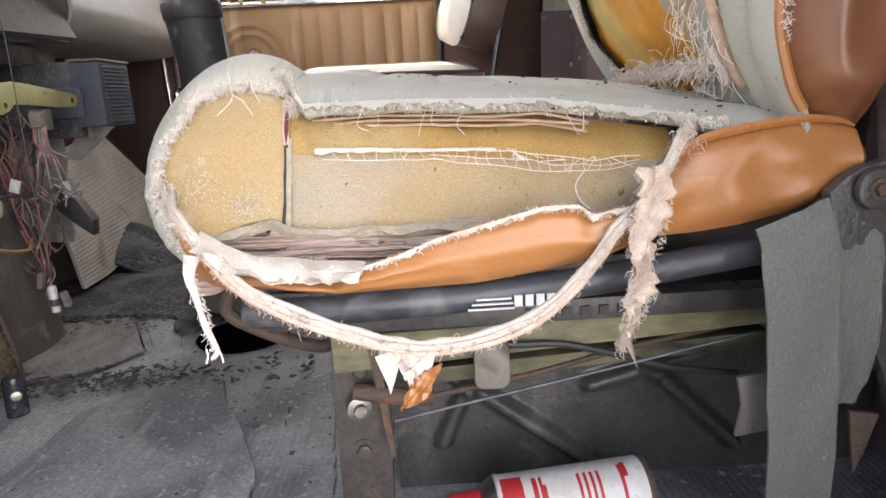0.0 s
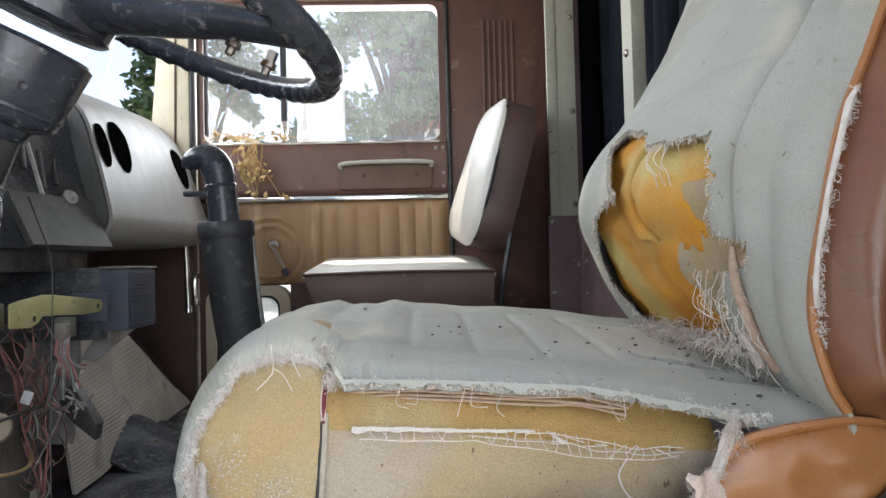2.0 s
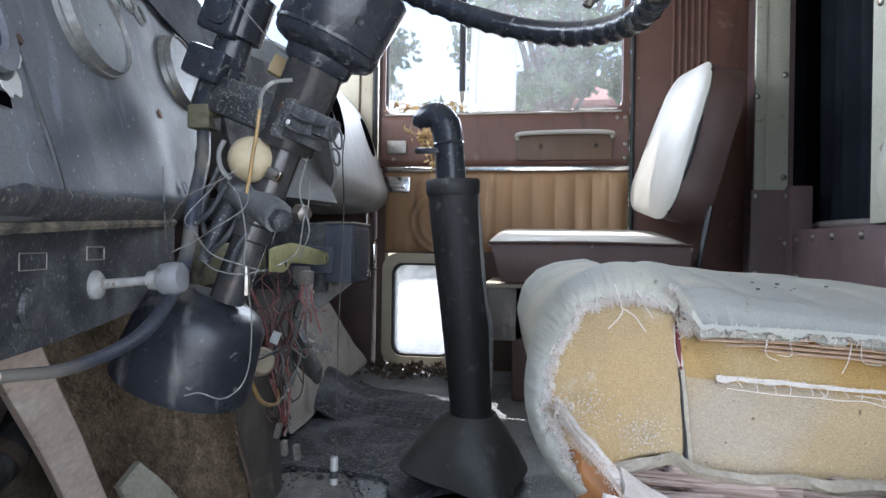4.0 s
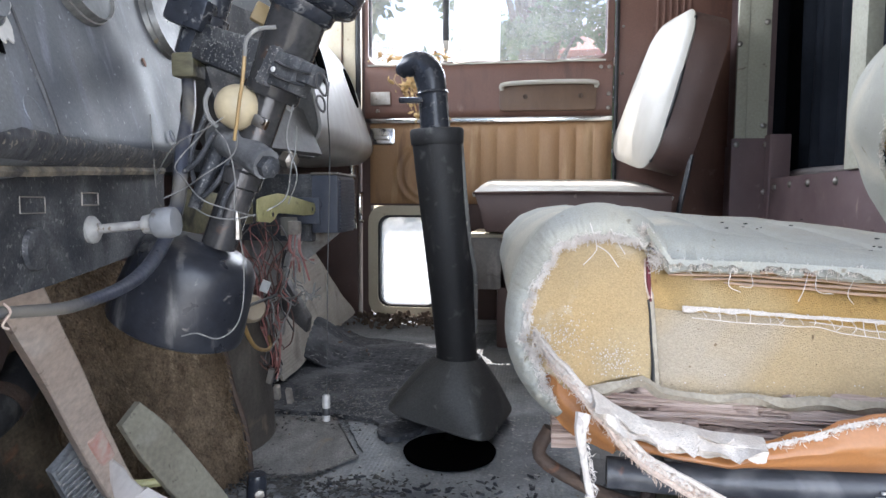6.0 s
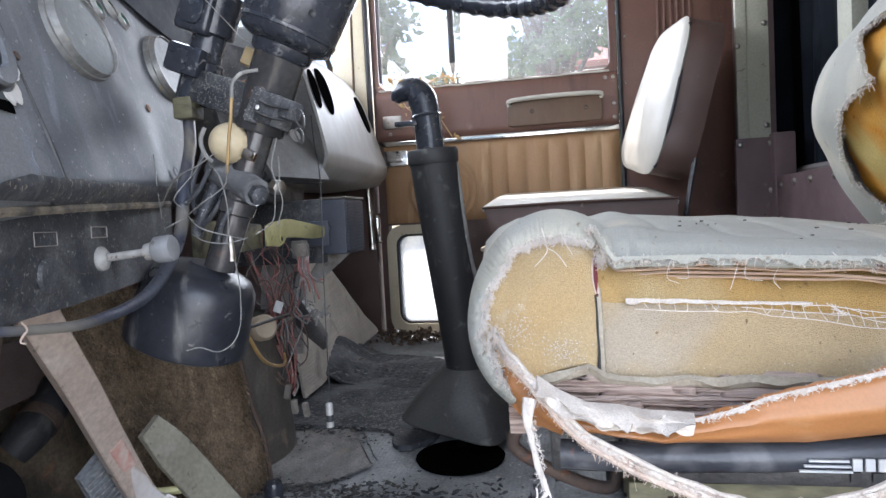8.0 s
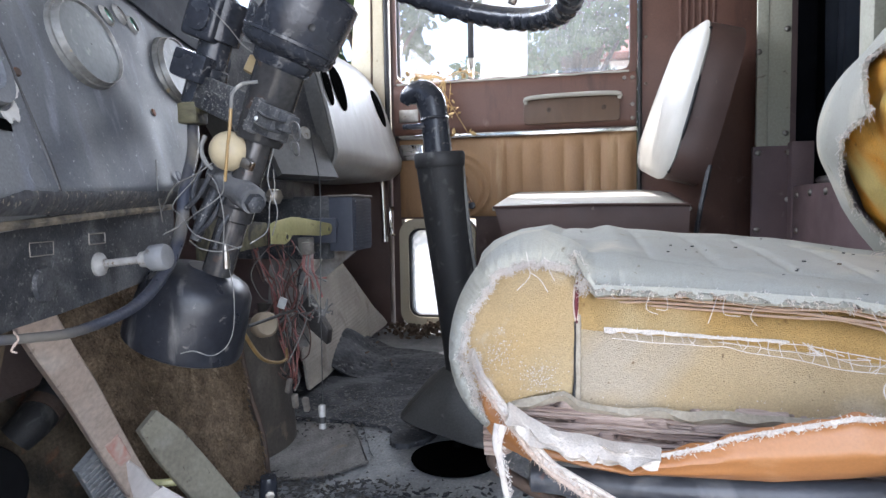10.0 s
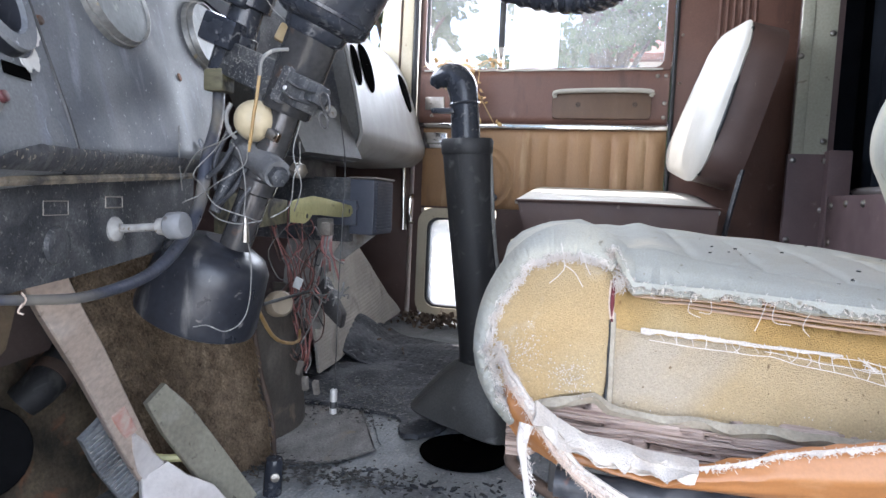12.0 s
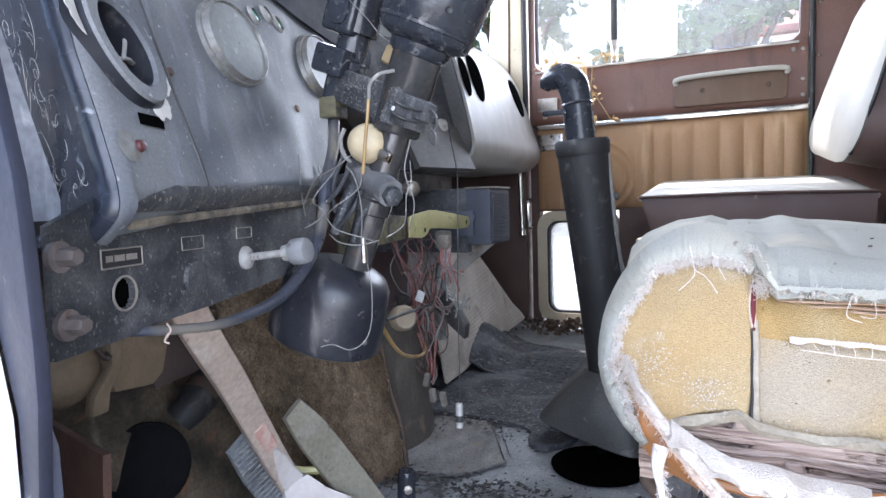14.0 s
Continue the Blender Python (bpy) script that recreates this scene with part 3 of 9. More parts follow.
# passenger wall: pieces round the door
wall = thing("wall_passenger", (0.0, DOOR_Y + 0.03, FLOOR_Z), "red-brown trimmed wall round the passenger door", "wall", kind="structure")
part("rear_quarter_panel", box(0.105, 0.47, DOOR_Y - 0.012, DOOR_Y + 0.07, FLOOR_Z, 1.42, 0.004), M_DOOR_RED, wall)
part("front_quarter_panel", box(-1.20, -0.775, DOOR_Y - 0.01, DOOR_Y + 0.07, FLOOR_Z, 0.62, 0.004), M_BROWN, wall)
part("roof_rail", box(-1.05, 0.47, DOOR_Y - 0.03, DOOR_Y + 0.08, 1.335, 1.42, 0.012), M_DOOR_RED, wall)
# unseen panel added to stop sun leaking past the pillar onto the mat
part("upper_quarter_panel", box(-1.20, -0.895, DOOR_Y + 0.002, DOOR_Y + 0.06, 0.615, 0.885, 0.004), M_BROWN, wall)
part("front_pillar", slab([(-0.775, 0.62), (-0.775, 1.42), (-0.86, 1.42), (-0.925, 0.62)], "xz", (DOOR_Y - 0.03, DOOR_Y + 0.07), 0.006), M_CREAM, wall, "cream painted front pillar")
part("pillar_groove", tube([(-0.825, DOOR_Y - 0.031, 0.62), (-0.815, DOOR_Y - 0.031, 1.30)], 0.004, 6, 1), M_RUST, wall)
part("window_gasket", tube([(-0.768, DOOR_Y - 0.02, 0.55), (-0.768, DOOR_Y - 0.02, 1.34)], 0.010, 8, 1), M_RUBBER, wall)
part("door_gasket", tube([(0.100, DOOR_Y - 0.016, -0.02), (0.098, DOOR_Y - 0.016, 1.34)], 0.007, 8, 1), M_RUBBER, wall)
for z in (0.80, 0.95, 1.10):
    part("trim_screw", rivet((0.118, DOOR_Y - 0.0125, z), (0, -1, 0), 0.005), M_STEEL, wall)
for k in range(6):
    part("raised_rib", tube([(0.225 + 0.020 * k, DOOR_Y - 0.012, 0.83), (0.225 + 0.020 * k, DOOR_Y - 0.012, 1.26)], 0.006, 8, 1), M_DOOR_RED, wall)

# rear wall with the opening to the sleeper
back = thing("wall_rear", (0.46, 1.3, FLOOR_Z), "rear cab wall with riveted plum panel and sleeper opening", "wall", kind="structure")
part("lower_panel", box(0.45, 0.50, 0.16, 1.83, FLOOR_Z, 0.445, 0.004), M_PLUM, back)
part("corner_panel", box(0.446, 0.50, 1.83, 2.22, FLOOR_Z, 0.560, 0.004), M_PLUM, back)
part("shaded_corner", box(0.448, 0.47, 1.878, 2.205, 0.562, 1.42, 0.004), M_PLUM, back)
part("upright_strip", box(0.368, 0.396, 1.862, 1.876, 0.548, 1.42, 0.003), M_PILLAR, back, "pale grey-green upright strip")
part("upright_strip", box(0.3965, 0.452, 1.866, 1.877, 0.548, 1.42, 0.003), M_PILLAR, back, "pale grey-green upright strip")
part("post_foot", box(0.360, 0.458, 1.858, 1.877, FLOOR_Z, 0.552, 0.003), M_PLUM, back)
part("upright_strip", box(0.440, 0.47, 1.360, 1.422, 0.445, 1.42, 0.004), M_PILLAR, back, "pale grey-green upright strip")
part("header", box(0.44, 0.50, 0.16, 2.22, 1.30, 1.42, 0.004), M_PLUM, back)
part("near_panel", box(0.45, 0.50, 0.16, 0.62, 0.445, 1.30, 0.004), M_PANEL, back)
for x, z in ((0.372, 0.535), (0.446, 0.535), (0.446, 0.41), (0.372, 0.33), (0.446, 0.26)):
    part("rivet", rivet((x, 1.858, z), (0, -1, 0), 0.008), M_STEEL, back)
for y, z in ((1.795, 0.42), (1.70, 0.425), (1.60, 0.425), (1.47, 0.425), (1.34, 0.425), (1.795, 0.33), (1.795, 0.24)):
    part("rivet", rivet((0.450, y, z), (-1, 0, 0), 0.009), M_STEEL, back)
for x, z in ((0.440, 0.585), (0.440, 0.855), (0.372, 0.80), (0.440, 1.13)):
    part("rivet", rivet((x, 1.862, z), (0, -1, 0), 0.008), M_STEEL, back)
part("rivet", rivet((0.439, 1.39, 0.86), (-1, 0, 0), 0.009), M_STEEL, back)


def pleats(u, v):
    y = 0.62 + 1.30 * u
    return Vector((0.56 + 0.012 * math.sin(y * 95) + 0.006 * math.sin(y * 41 + v * 2), y, 0.42 + 0.92 * v))


curtain = solid("sleeper_curtain", sheet(pleats, 160, 4, 0.003), M_SLEEPER, "black pleated vinyl curtain behind the cab wall", "curtain")
bunk = thing("bunk_pad", (0.58, 1.70, 0.44), "grey padded roll on the sill of the sleeper opening", "pad")
part("cover", tube([(0.535, 1.44, 0.449), (0.532, 1.55, 0.454), (0.532, 1.72, 0.458), (0.535, 1.88, 0.461), (0.540, 1.90, 0.459)], [0.012, 0.016, 0.017, 0.015, 0.006], 12, 5, flat=0.65), M_PINK_GREY, bunk)
solid("ceiling_sleeper", box(0.50, 0.66, 0.10, 2.30, 1.36, 1.42), M_SLEEPER, "black sleeper roof", "ceiling", kind="structure")
solid("wall_sleeper_far", box(0.47, 0.66, 2.20, 2.26, -0.08, 1.42), M_SLEEPER, "black sleeper side wall", "wall", kind="structure")
solid("wall_sleeper", box(0.62, 0.66, 0.16, 2.22, -0.08, 1.48), M_SLEEPER, "black sleeper wall behind the opening", "wall", kind="structure")

# front: firewall, cowl, windscreen
front = thing("wall_firewall", (-1.0, 1.2, FLOOR_Z), "dark grey-brown firewall under the dashboard", "wall", kind="structure")
part("toe_board", slab([(-0.79, FLOOR_Z), (-1.10, 0.40), (-1.10, 0.86), (-1.16, 0.86), (-1.16, FLOOR_Z)], "xz", (0.16, 2.22)), M_PLUM, front)
part("cowl", box(-1.22, -0.93, 0.12, 2.26, 0.84, 0.88, 0.01), M_DASH, front)
part("windscreen_header", box(-1.08, -0.96, 0.10, 2.30, 1.32, 1.43, 0.01), M_CREAM, front)
part("centre_post", tube([(-1.09, 1.20, 0.87), (-0.98, 1.20, 1.35)], 0.018, 10, 1), M_CREAM, front)
pane = part("windscreen_glass", sheet(lambda u, v: Vector((-1.11 + 0.11 * v, 0.14 + 2.08 * u, 0.875 + 0.47 * v)), 2, 2, 0.005), M_GLASS, front)
pane.visible_shadow = False

# driver's side: the open doorway
near = thing("wall_driver", (-0.5, 0.18, FLOOR_Z), "grey painted frame of the open driver doorway", "wall", kind="structure")
part("door_pillar", slab([(-0.3928, -0.0500), (-0.4024, 0.2594), (-0.3976, 0.3058), (-0.3976, 0.3330), (-0.4008, 0.3858), (-0.4040, 0.4178), (-0.4392, 0.5618), (-0.5400, 0.7538), (-0.7580, 1.4200), (-0.8730, 1.4200), (-0.6232, 0.7538), (-0.4616, 0.4818), (-0.4296, 0.3826), (-0.4248, 0.3362), (-0.4152, 0.2978), (-0.4152, 0.2562), (-0.4056, -0.0500)], "xz", (0.2696, 0.2776), 0.002), mat("blue_grey_door_frame", (0.034, 0.037, 0.058), (0.02, 0.022, 0.034), 0.4, scale=9, bump=0.1, fine=0.1, spots=(0.20, 0.20, 0.21), spot_scale=45, spot_at=0.66, spot_soft=0.08), near, "dark blue painted door pillar")
# white slab added for the blown-out light left of the pillar
part("door_edge", slab([(-0.9048, 0.4338), (-0.4536, 0.4338), (-0.4304, 0.3826), (-0.4248, 0.3370), (-0.4160, 0.2978), (-0.4152, 0.2562), (-0.4056, -0.0500), (-0.9048, -0.0500)], "xz", (0.2656, 0.2686), 0.0), M_WHITE, near, "white slab added for the outdoor glare beside the pillar")
part("hinge_cover", slab([(-0.4126, 0.2914), (-0.4066, 0.2796), (-0.4056, 0.2514), (-0.4400, 0.2452), (-0.4363, 0.2589), (-0.4213, 0.2717)], "xz", (0.2786, 0.2846), 0.002), mat("pale_blue_plastic", (0.12, 0.13, 0.165), (0.08, 0.088, 0.115), 0.35, scale=12, bump=0.05), near, "pale blue plastic hinge cover")
part("rear_pillar", box(0.214, 0.265, 0.285, 0.315, -0.05, 1.42, 0.008), M_DASH, near)
# unseen panel that keeps door light off the backrest
part("rear_pillar_skin", box(0.330, 0.62, 0.245, 0.290, -0.05, 1.42, 0.006), M_DASH, near)
part("roof_rail", box(-1.05, 0.50, 0.10, 0.19, 1.33, 1.43, 0.01), M_CREAM, near)
part("sill", box(-0.60, 0.47, 0.10, 0.20, -0.10, -0.022, 0.008), M_DASH, near)

pad_thing = thing("padded_panel", (0.41, 0.56, 0.37), "off-white padded vinyl panel behind the driver seat", "panel")


def padded(u, v):
    z0 = lerp_xy(((0.0, 0.430), (0.25, 0.395), (0.6, 0.372), (1.0, 0.362)), u)
    e = min(1, 7 * u, 7 * (1 - u)) ** 0.5 * min(1, 12 * v) ** 0.5
    return Vector((0.372 + 0.09 * u + 0.020 * v, 0.572 - 0.030 * e, z0 + (1.20 - z0) * v))


def lerp_xy(pairs, x):
    for (a, p), (b, q) in zip(pairs, pairs[1:]):
        if x <= b:
            return p + (q - p) * (x - a) / (b - a)
    return pairs[-1][1]


part("pad", sheet(padded, 20, 40, 0.02), M_VINYL, pad_thing)

# ---- passenger door ----
door = thing("door_1", (-0.33, DOOR_Y, FLOOR_Z), "brown two-tone padded passenger door, shut", "door", kind="structure")
DX0, DX1 = -0.76, 0.092
WX0, WX1, WZ0, WZ1 = -0.735, 0.068, 0.852, 1.335
LX0, LX1, LZ0, LZ1 = -0.735, -0.455, -0.025, 0.365


def door_skin():
    bm = bmesh.new()
    y0, y1 = DOOR_Y, DOOR_Y + 0.045
    box(DX0, WX0, y0, y1, LZ1, WZ1, 0, bm=bm)
    box(WX1, DX1, y0, y1, LZ1, WZ1, 0, bm=bm)
    box(WX0, WX1, y0, y1, LZ1, WZ0 - 0.012, 0, bm=bm)
    box(LX1, DX1, y0, y1, FLOOR_Z, LZ1, 0, bm=bm)
    box(DX0, LX0 + 0.005, y0, y1, FLOOR_Z, LZ1, 0, bm=bm)
    return bm


part("door_skin", door_skin(), M_BROWN, door)


def upper_pad(u, v):
    x, z = -0.745 + 0.832 * u, 0.668 + 0.178 * v
    edge = min(1, 12 * v, 9 * (1 - v))
    return Vector((x, DOOR_Y - 0.003 - 0.012 * edge ** 0.5 - wob(x, 0, z, 14, 0.0025), z))


part("upper_trim", sheet(upper_pad, 70, 16, 0.004), M_DOOR_RED, door, "red-brown vinyl upper door trim")


def lower_pad(u, v):
    x, z = -0.73 + 0.820 * u, 0.372 + 0.275 * v
    edge = min(1, 10 * v, 10 * (1 - v), 20 * u, 20 * (1 - u))
    flute = 0.0
    if x > -0.40:
        flute = 0.009 * abs(math.sin((x + 0.40) * math.pi / 0.062 + 0.5 * math.sin(x * 17))) ** 0.8 * min(1, 6 * v, 6 * (1 - v))
    r = math.hypot(x + 0.517, z - 0.478)
    for ring in (0.115, 0.088):
        flute += 0.008 * math.exp(-((r - ring) / 0.008) ** 2)
    return Vector((x, DOOR_Y - 0.004 - 0.006 * max(edge, 0) ** 0.5 - flute - wob(x, 3, z, 9, 0.002), z))


part("lower_trim", sheet(lower_pad, 150, 40, 0.003), M_DOOR_TAN, door, "faded tan fluted lower door panel")
part("chrome_strip", box(-0.745, 0.090, DOOR_Y - 0.022, DOOR_Y - 0.008, 0.647, 0.664, 0.004), M_CHROME, door, "peeling chrome trim strip")
# pull recess with its bright upper lip
pull = part("pull_plate", slab(round_rect(-0.280, 0.036, 0.682, 0.768, 0.014), "xz", (DOOR_Y - 0.030, DOOR_Y - 0.012), 0.004), mat("tan_worn_pull_plate", (0.13, 0.075, 0.042), (0.075, 0.04, 0.022), 0.5, scale=9, bump=0.2, stretch=(2, 1, 0.6)), door, "worn brown armrest backing plate")
part("pull_lip", tube([(-0.272, DOOR_Y - 0.028, 0.752), (-0.262, DOOR_Y - 0.038, 0.768), (-0.12, DOOR_Y - 0.040, 0.773), (0.025, DOOR_Y - 0.038, 0.770), (0.034, DOOR_Y - 0.030, 0.755)], 0.0075, 8, 4), M_VINYL, pull)
for x in (-0.195, -0.015):
    part("screw", lathe([(0, 0.002), (0.004, 0.002), (0.006, 0.004), (0.008, 0.003), (0.008, 0)], (x, DOOR_Y - 0.030, 0.728), (0, -1, 0), 12), M_RUST, pull)
for x, z in ((0.050, 0.822), (0.076, 0.822), (0.076, 0.735), (0.076, 0.69), (-0.70, 0.69)):
    part("trim_screw", lathe([(0, 0.003), (0.003, 0.003), (0.006, 0.002), (0.007, 0)], (x, DOOR_Y - 0.0165, z), (0, -1, 0), 12), M_STEEL, door)
# window crank
crank = part("window_crank", lathe([(0.024, 0), (0.023, 0.012), (0.015, 0.020), (0.005, 0.020), (0.004, 0.017), (0, 0.017)], (-0.502, DOOR_Y - 0.014, 0.500), (0, -1, 0), 20), M_CHROME, door)
part("crank_arm", tube([(-0.502, DOOR_Y - 0.036, 0.500), (-0.480, DOOR_Y - 0.044, 0.460), (-0.458, DOOR_Y - 0.052, 0.418)], [0.022, 0.017, 0.014], 10, 4, flat=0.4), M_CHROME, crank)
part("crank_knob", lathe([(0, 0.03), (0.012, 0.028), (0.013, 0.015), (0.008, 0)], (-0.455, DOOR_Y - 0.052, 0.410), (0, -1, 0), 12), M_PLASTIC, crank)
# inside door handle with its escutcheon
hand = part("latch_plate", slab(round_rect(-0.728, -0.640, 0.575, 0.632, 0.008), "xz", (DOOR_Y - 0.020, DOOR_Y - 0.006), 0.003), M_CHROME, door)
part("latch_lever", box(-0.715, -0.655, DOOR_Y - 0.034, DOOR_Y - 0.018, 0.590, 0.606, 0.004), M_CHROME, hand)
part("vent_latch", box(-0.725, -0.655, DOOR_Y - 0.022, DOOR_Y - 0.004, 0.71, 0.755, 0.004), M_STEEL, door)
# window frame, mullion and glass
win = thing("window_1", (-0.33, DOOR_Y, WZ0), "passenger door window with vent pane and dusty glass", "window", kind="structure")
part("window_frame", ring_slab(round_rect(WX0 - 0.012, WX1 + 0.022, WZ0 - 0.012, WZ1, 0.02), round_rect(WX0, WX1, WZ0, WZ1 - 0.012, 0.03), "xz", (DOOR_Y - 0.006, DOOR_Y + 0.048)), M_DOOR_RED, win)
part("sill_pad", sheet(lambda u, v: Vector((-0.735 + 0.80 * u, DOOR_Y - 0.012 + 0.055 * v, WZ0 + 0.002 - 0.006 * (2 * v - 1) ** 2 + wob(u * 5, 1, v, 3, 0.004))), 60, 6, 0.006), M_VINYL, win, "curled off-white window sill strip")
part("mullion", box(-0.478, -0.456, DOOR_Y + 0.006, DOOR_Y + 0.030, WZ0, WZ1, 0.004), M_RUBBER, win, "black vent window post")
part("mullion_clip", box(-0.477, -0.455, DOOR_Y + 0.002, DOOR_Y + 0.010, WZ0 + 0.003, WZ0 + 0.075, 0.002), M_CHROME, win)
for x0, x1 in ((WX0, -0.478), (-0.456, WX1)):
    pane = part("pane", box(x0, x1, DOOR_Y + 0.016, DOOR_Y + 0.020, WZ0, WZ1), M_GLASS, win)
    pane.visible_shadow = False
low = thing("window_2", (-0.60, DOOR_Y, LZ0), "small lower door window of milky glass, cream frame", "window", kind="structure")
part("window_frame", ring_slab(round_rect(LX0, LX1, LZ0, LZ1, 0.055), round_rect(LX0 + 0.033, LX1 - 0.033, LZ0 + 0.033, LZ1 - 0.033, 0.04), "xz", (DOOR_Y - 0.016, DOOR_Y + 0.04)), M_CREAM, low)
part("gasket", ring_slab(round_rect(LX0 + 0.031, LX1 - 0.031, LZ0 + 0.031, LZ1 - 0.031, 0.042), round_rect(LX0 + 0.041, LX1 - 0.041, LZ0 + 0.041, LZ1 - 0.041, 0.036), "xz", (DOOR_Y - 0.008, DOOR_Y + 0.03)), M_RUBBER, low)
pane = part("pane", slab(round_rect(LX0 + 0.034, LX1 - 0.034, LZ0 + 0.034, LZ1 - 0.034, 0.04), "xz", (DOOR_Y + 0.010, DOOR_Y + 0.014)), M_GLASS_MILKY, low)
pane.visible_shadow = False
# grab rod and hook beside the hinge
rod = thing("grab_rod", (-0.79, 2.16, 0.30), "slim chrome rod beside the door hinge", "rod")
part("bar", tube([(-0.80, 2.17, 0.66), (-0.785, 2.16, 0.57), (-0.775, 2.16, 0.30)], 0.008, 10, 4), M_CHROME, rod)
part("end_cap", lathe([(0.012, 0), (0.012, 0.02), (0, 0.022)], (-0.775, 2.16, 0.285), (0, 0, 1), 12), M_CHROME, rod)

part("hook", tube([(-0.752, 2.185, 0.405), (-0.752, 2.160, 0.400), (-0.752, 2.155, 0.385), (-0.752, 2.155, 0.335), (-0.752, 2.160, 0.318), (-0.752, 2.185, 0.312)], 0.008, 8, 4), M_CHROME, rod)

# ---- driver's seat ----
rng = random.Random(4)
seat = thing("driver_seat", (0.08, 0.76, FLOOR_Z), "torn tan and off-white driver seat with exposed foam", "seat")


def lerp(pairs, x):
    """Straight-line table."""
    if x <= pairs[0][0]:
        return pairs[0][1]
    for (a, p), (b, q) in zip(pairs, pairs[1:]):
        if x <= b:
            return p + (q - p) * (x - a) / (b - a)
    return pairs[-1][1]


def curve(pairs, x):
    """A smooth table."""
    n = len(pairs)
    if x <= pairs[0][0]:
        return pairs[0][1]
    if x >= pairs[-1][0]:
        return pairs[-1][1]
    i = max(k for k in range(n - 1) if pairs[k][0] <= x)

    def slope(k):
        a, b = pairs[max(k - 1, 0)], pairs[min(k + 1, n - 1)]
        return (b[1] - a[1]) / (b[0] - a[0])
    (x0, y0), (x1, y1) = pairs[i], pairs[i + 1]
    h = x1 - x0
    t = (x - x0) / h
    return y0 * (1 + 2 * t) * (1 - t) ** 2 + h * slope(i) * t * (1 - t) ** 2 + y1 * t * t * (3 - 2 * t) + h * slope(i + 1) * t * t * (t - 1)


RIM_Z = [(-0.19, 0.300), (-0.150, 0.357), (-0.105, 0.376), (-0.085, 0.364), (-0.068, 0.336), (0.0, 0.336), (0.10, 0.332), (0.20, 0.316), (0.33, 0.300)]
RIM_Y = [(-0.19, 0.590), (-0.115, 0.608), (-0.092, 0.600), (-0.074, 0.574), (0.0, 0.560), (0.12, 0.538), (0.20, 0.511), (0.34, 0.500)]
FAR_Y = 1.03
ROLL_X = [(0.20, -0.152), (0.23, -0.168), (0.26, -0.182), (0.29, -0.196), (0.32, -0.203), (0.345, -0.198), (0.361, -0.183), (0.3705, -0.160), (0.3757, -0.122)]


def crown(x, v):
    """How far the cushion swells above its near rim."""
    k = math.sin(math.pi * min(1, v * 0.62 + 0.0)) ** 0.9
    c = (0.008 + 0.022 * max(0, min(1, (x + 0.105) / 0.06))) * k
    c -= 0.006 * math.exp(-((v - 0.20) / 0.022) ** 2) * (1 if x > -0.08 else 0)
    c -= 0.006 * math.exp(-((v - 0.72) / 0.03) ** 2) * (1 if x > -0.08 else 0)
    if 0.20 < v < 0.72 and x > -0.06:
        for s in (-0.02, 0.035, 0.09, 0.145):
            c -= 0.0025 * math.exp(-((x - s) / 0.005) ** 2)
    if x > -0.1:
        c -= 0.003 * math.exp(-((x + 0.070) / 0.012) ** 2)
    if v > 0.86:
        c -= 0.5 * (v - 0.86) ** 1.5
    return c


def top_profile(s):
    """From the front edge low down, over the front roll, to the back. s: 0 to 1."""
    if s < 0.28:
        a = radians(-62 + 152 * s / 0.28)
        return -0.115 - 0.0600 * math.cos(a), 0.291 + (0.085 if a > 0 else 0.069) * math.sin(a), max(0, math.sin(a))
    x = -0.115 + (s - 0.28) / 0.72 * 0.412
    return x, lerp(RIM_Z, x), 1.0


def lean(z):
    return 0.554 + (0.55 if z < 0.315 else 0.70) * (z - 0.315)


def cushion_cover(u, v):
    x, z, w = top_profile(u)
    y0 = (lean(z) + 0.008 if u < 0.28 else lerp(RIM_Y, x) - 0.012 * w) - 0.005 * noise.noise(Vector((x * 60, 1, 0))) - 0.003 * noise.noise(Vector((x * 190, 5, 0)))
    y = y0 + (FAR_Y - y0) * v ** 1.25
    if x > -0.125:
        even = lerp([(-0.13, 0.370), (-0.105, 0.367), (-0.02, 0.348), (0.10, 0.334), (0.20, 0.318), (0.33, 0.300)], x)
        z += (even - z) * min(1, v / 0.12) * min(1, (x + 0.125) / 0.02)
    if u < 0.28:
        a = radians(-62 + 152 * u / 0.28)
        k = min(1, v / 0.55)
        fz = 0.291 + (0.0845 * math.sin(a) ** 0.74 if a > 0 else 0.069 * math.sin(a))
        fx = lerp(ROLL_X, fz)
        x, z = x + (fx - x) * k, z + (fz - z) * k
    elif x < -0.085:
        z += 0.002 * min(1, v / 0.62) ** 1.4 * (-0.085 - x) / 0.03
    z += crown(x, v) * w + wob(x, y, 0, 16, 0.003)
    z -= 0.009 * w * max(0, min(1, (v - 0.05) / 0.25)) * max(0, min(1, (0.16 - x) / 0.12))
    if v < 0.06:
        z -= (0.06 - v) * 0.10 * w
    return Vector((x, y, z))


def cover_kept(u, v):
    """Torn patches in the cushion cover."""
    x, z, w = top_profile(u)
    a = math.hypot((x + 0.091) / 0.011, (v - 0.085) / 0.050) + 0.5 * noise.noise(Vector((x * 130, v * 40, 0)))
    b = math.hypot((x - 0.196) / 0.045, (v - 0.26) / 0.022) + 0.5 * noise.noise(Vector((x * 130, v * 40, 3)))
    return a > 0.9 and b > 0.8 and not (v < 0.022 and noise.noise(Vector((x * 70, 0, 9))) > 0.22)


part("cushion_cover", sheet(cushion_cover, 190, 110, 0.004, keep=cover_kept), M_FABRIC, seat, "dirty off-white cloth cushion cover")


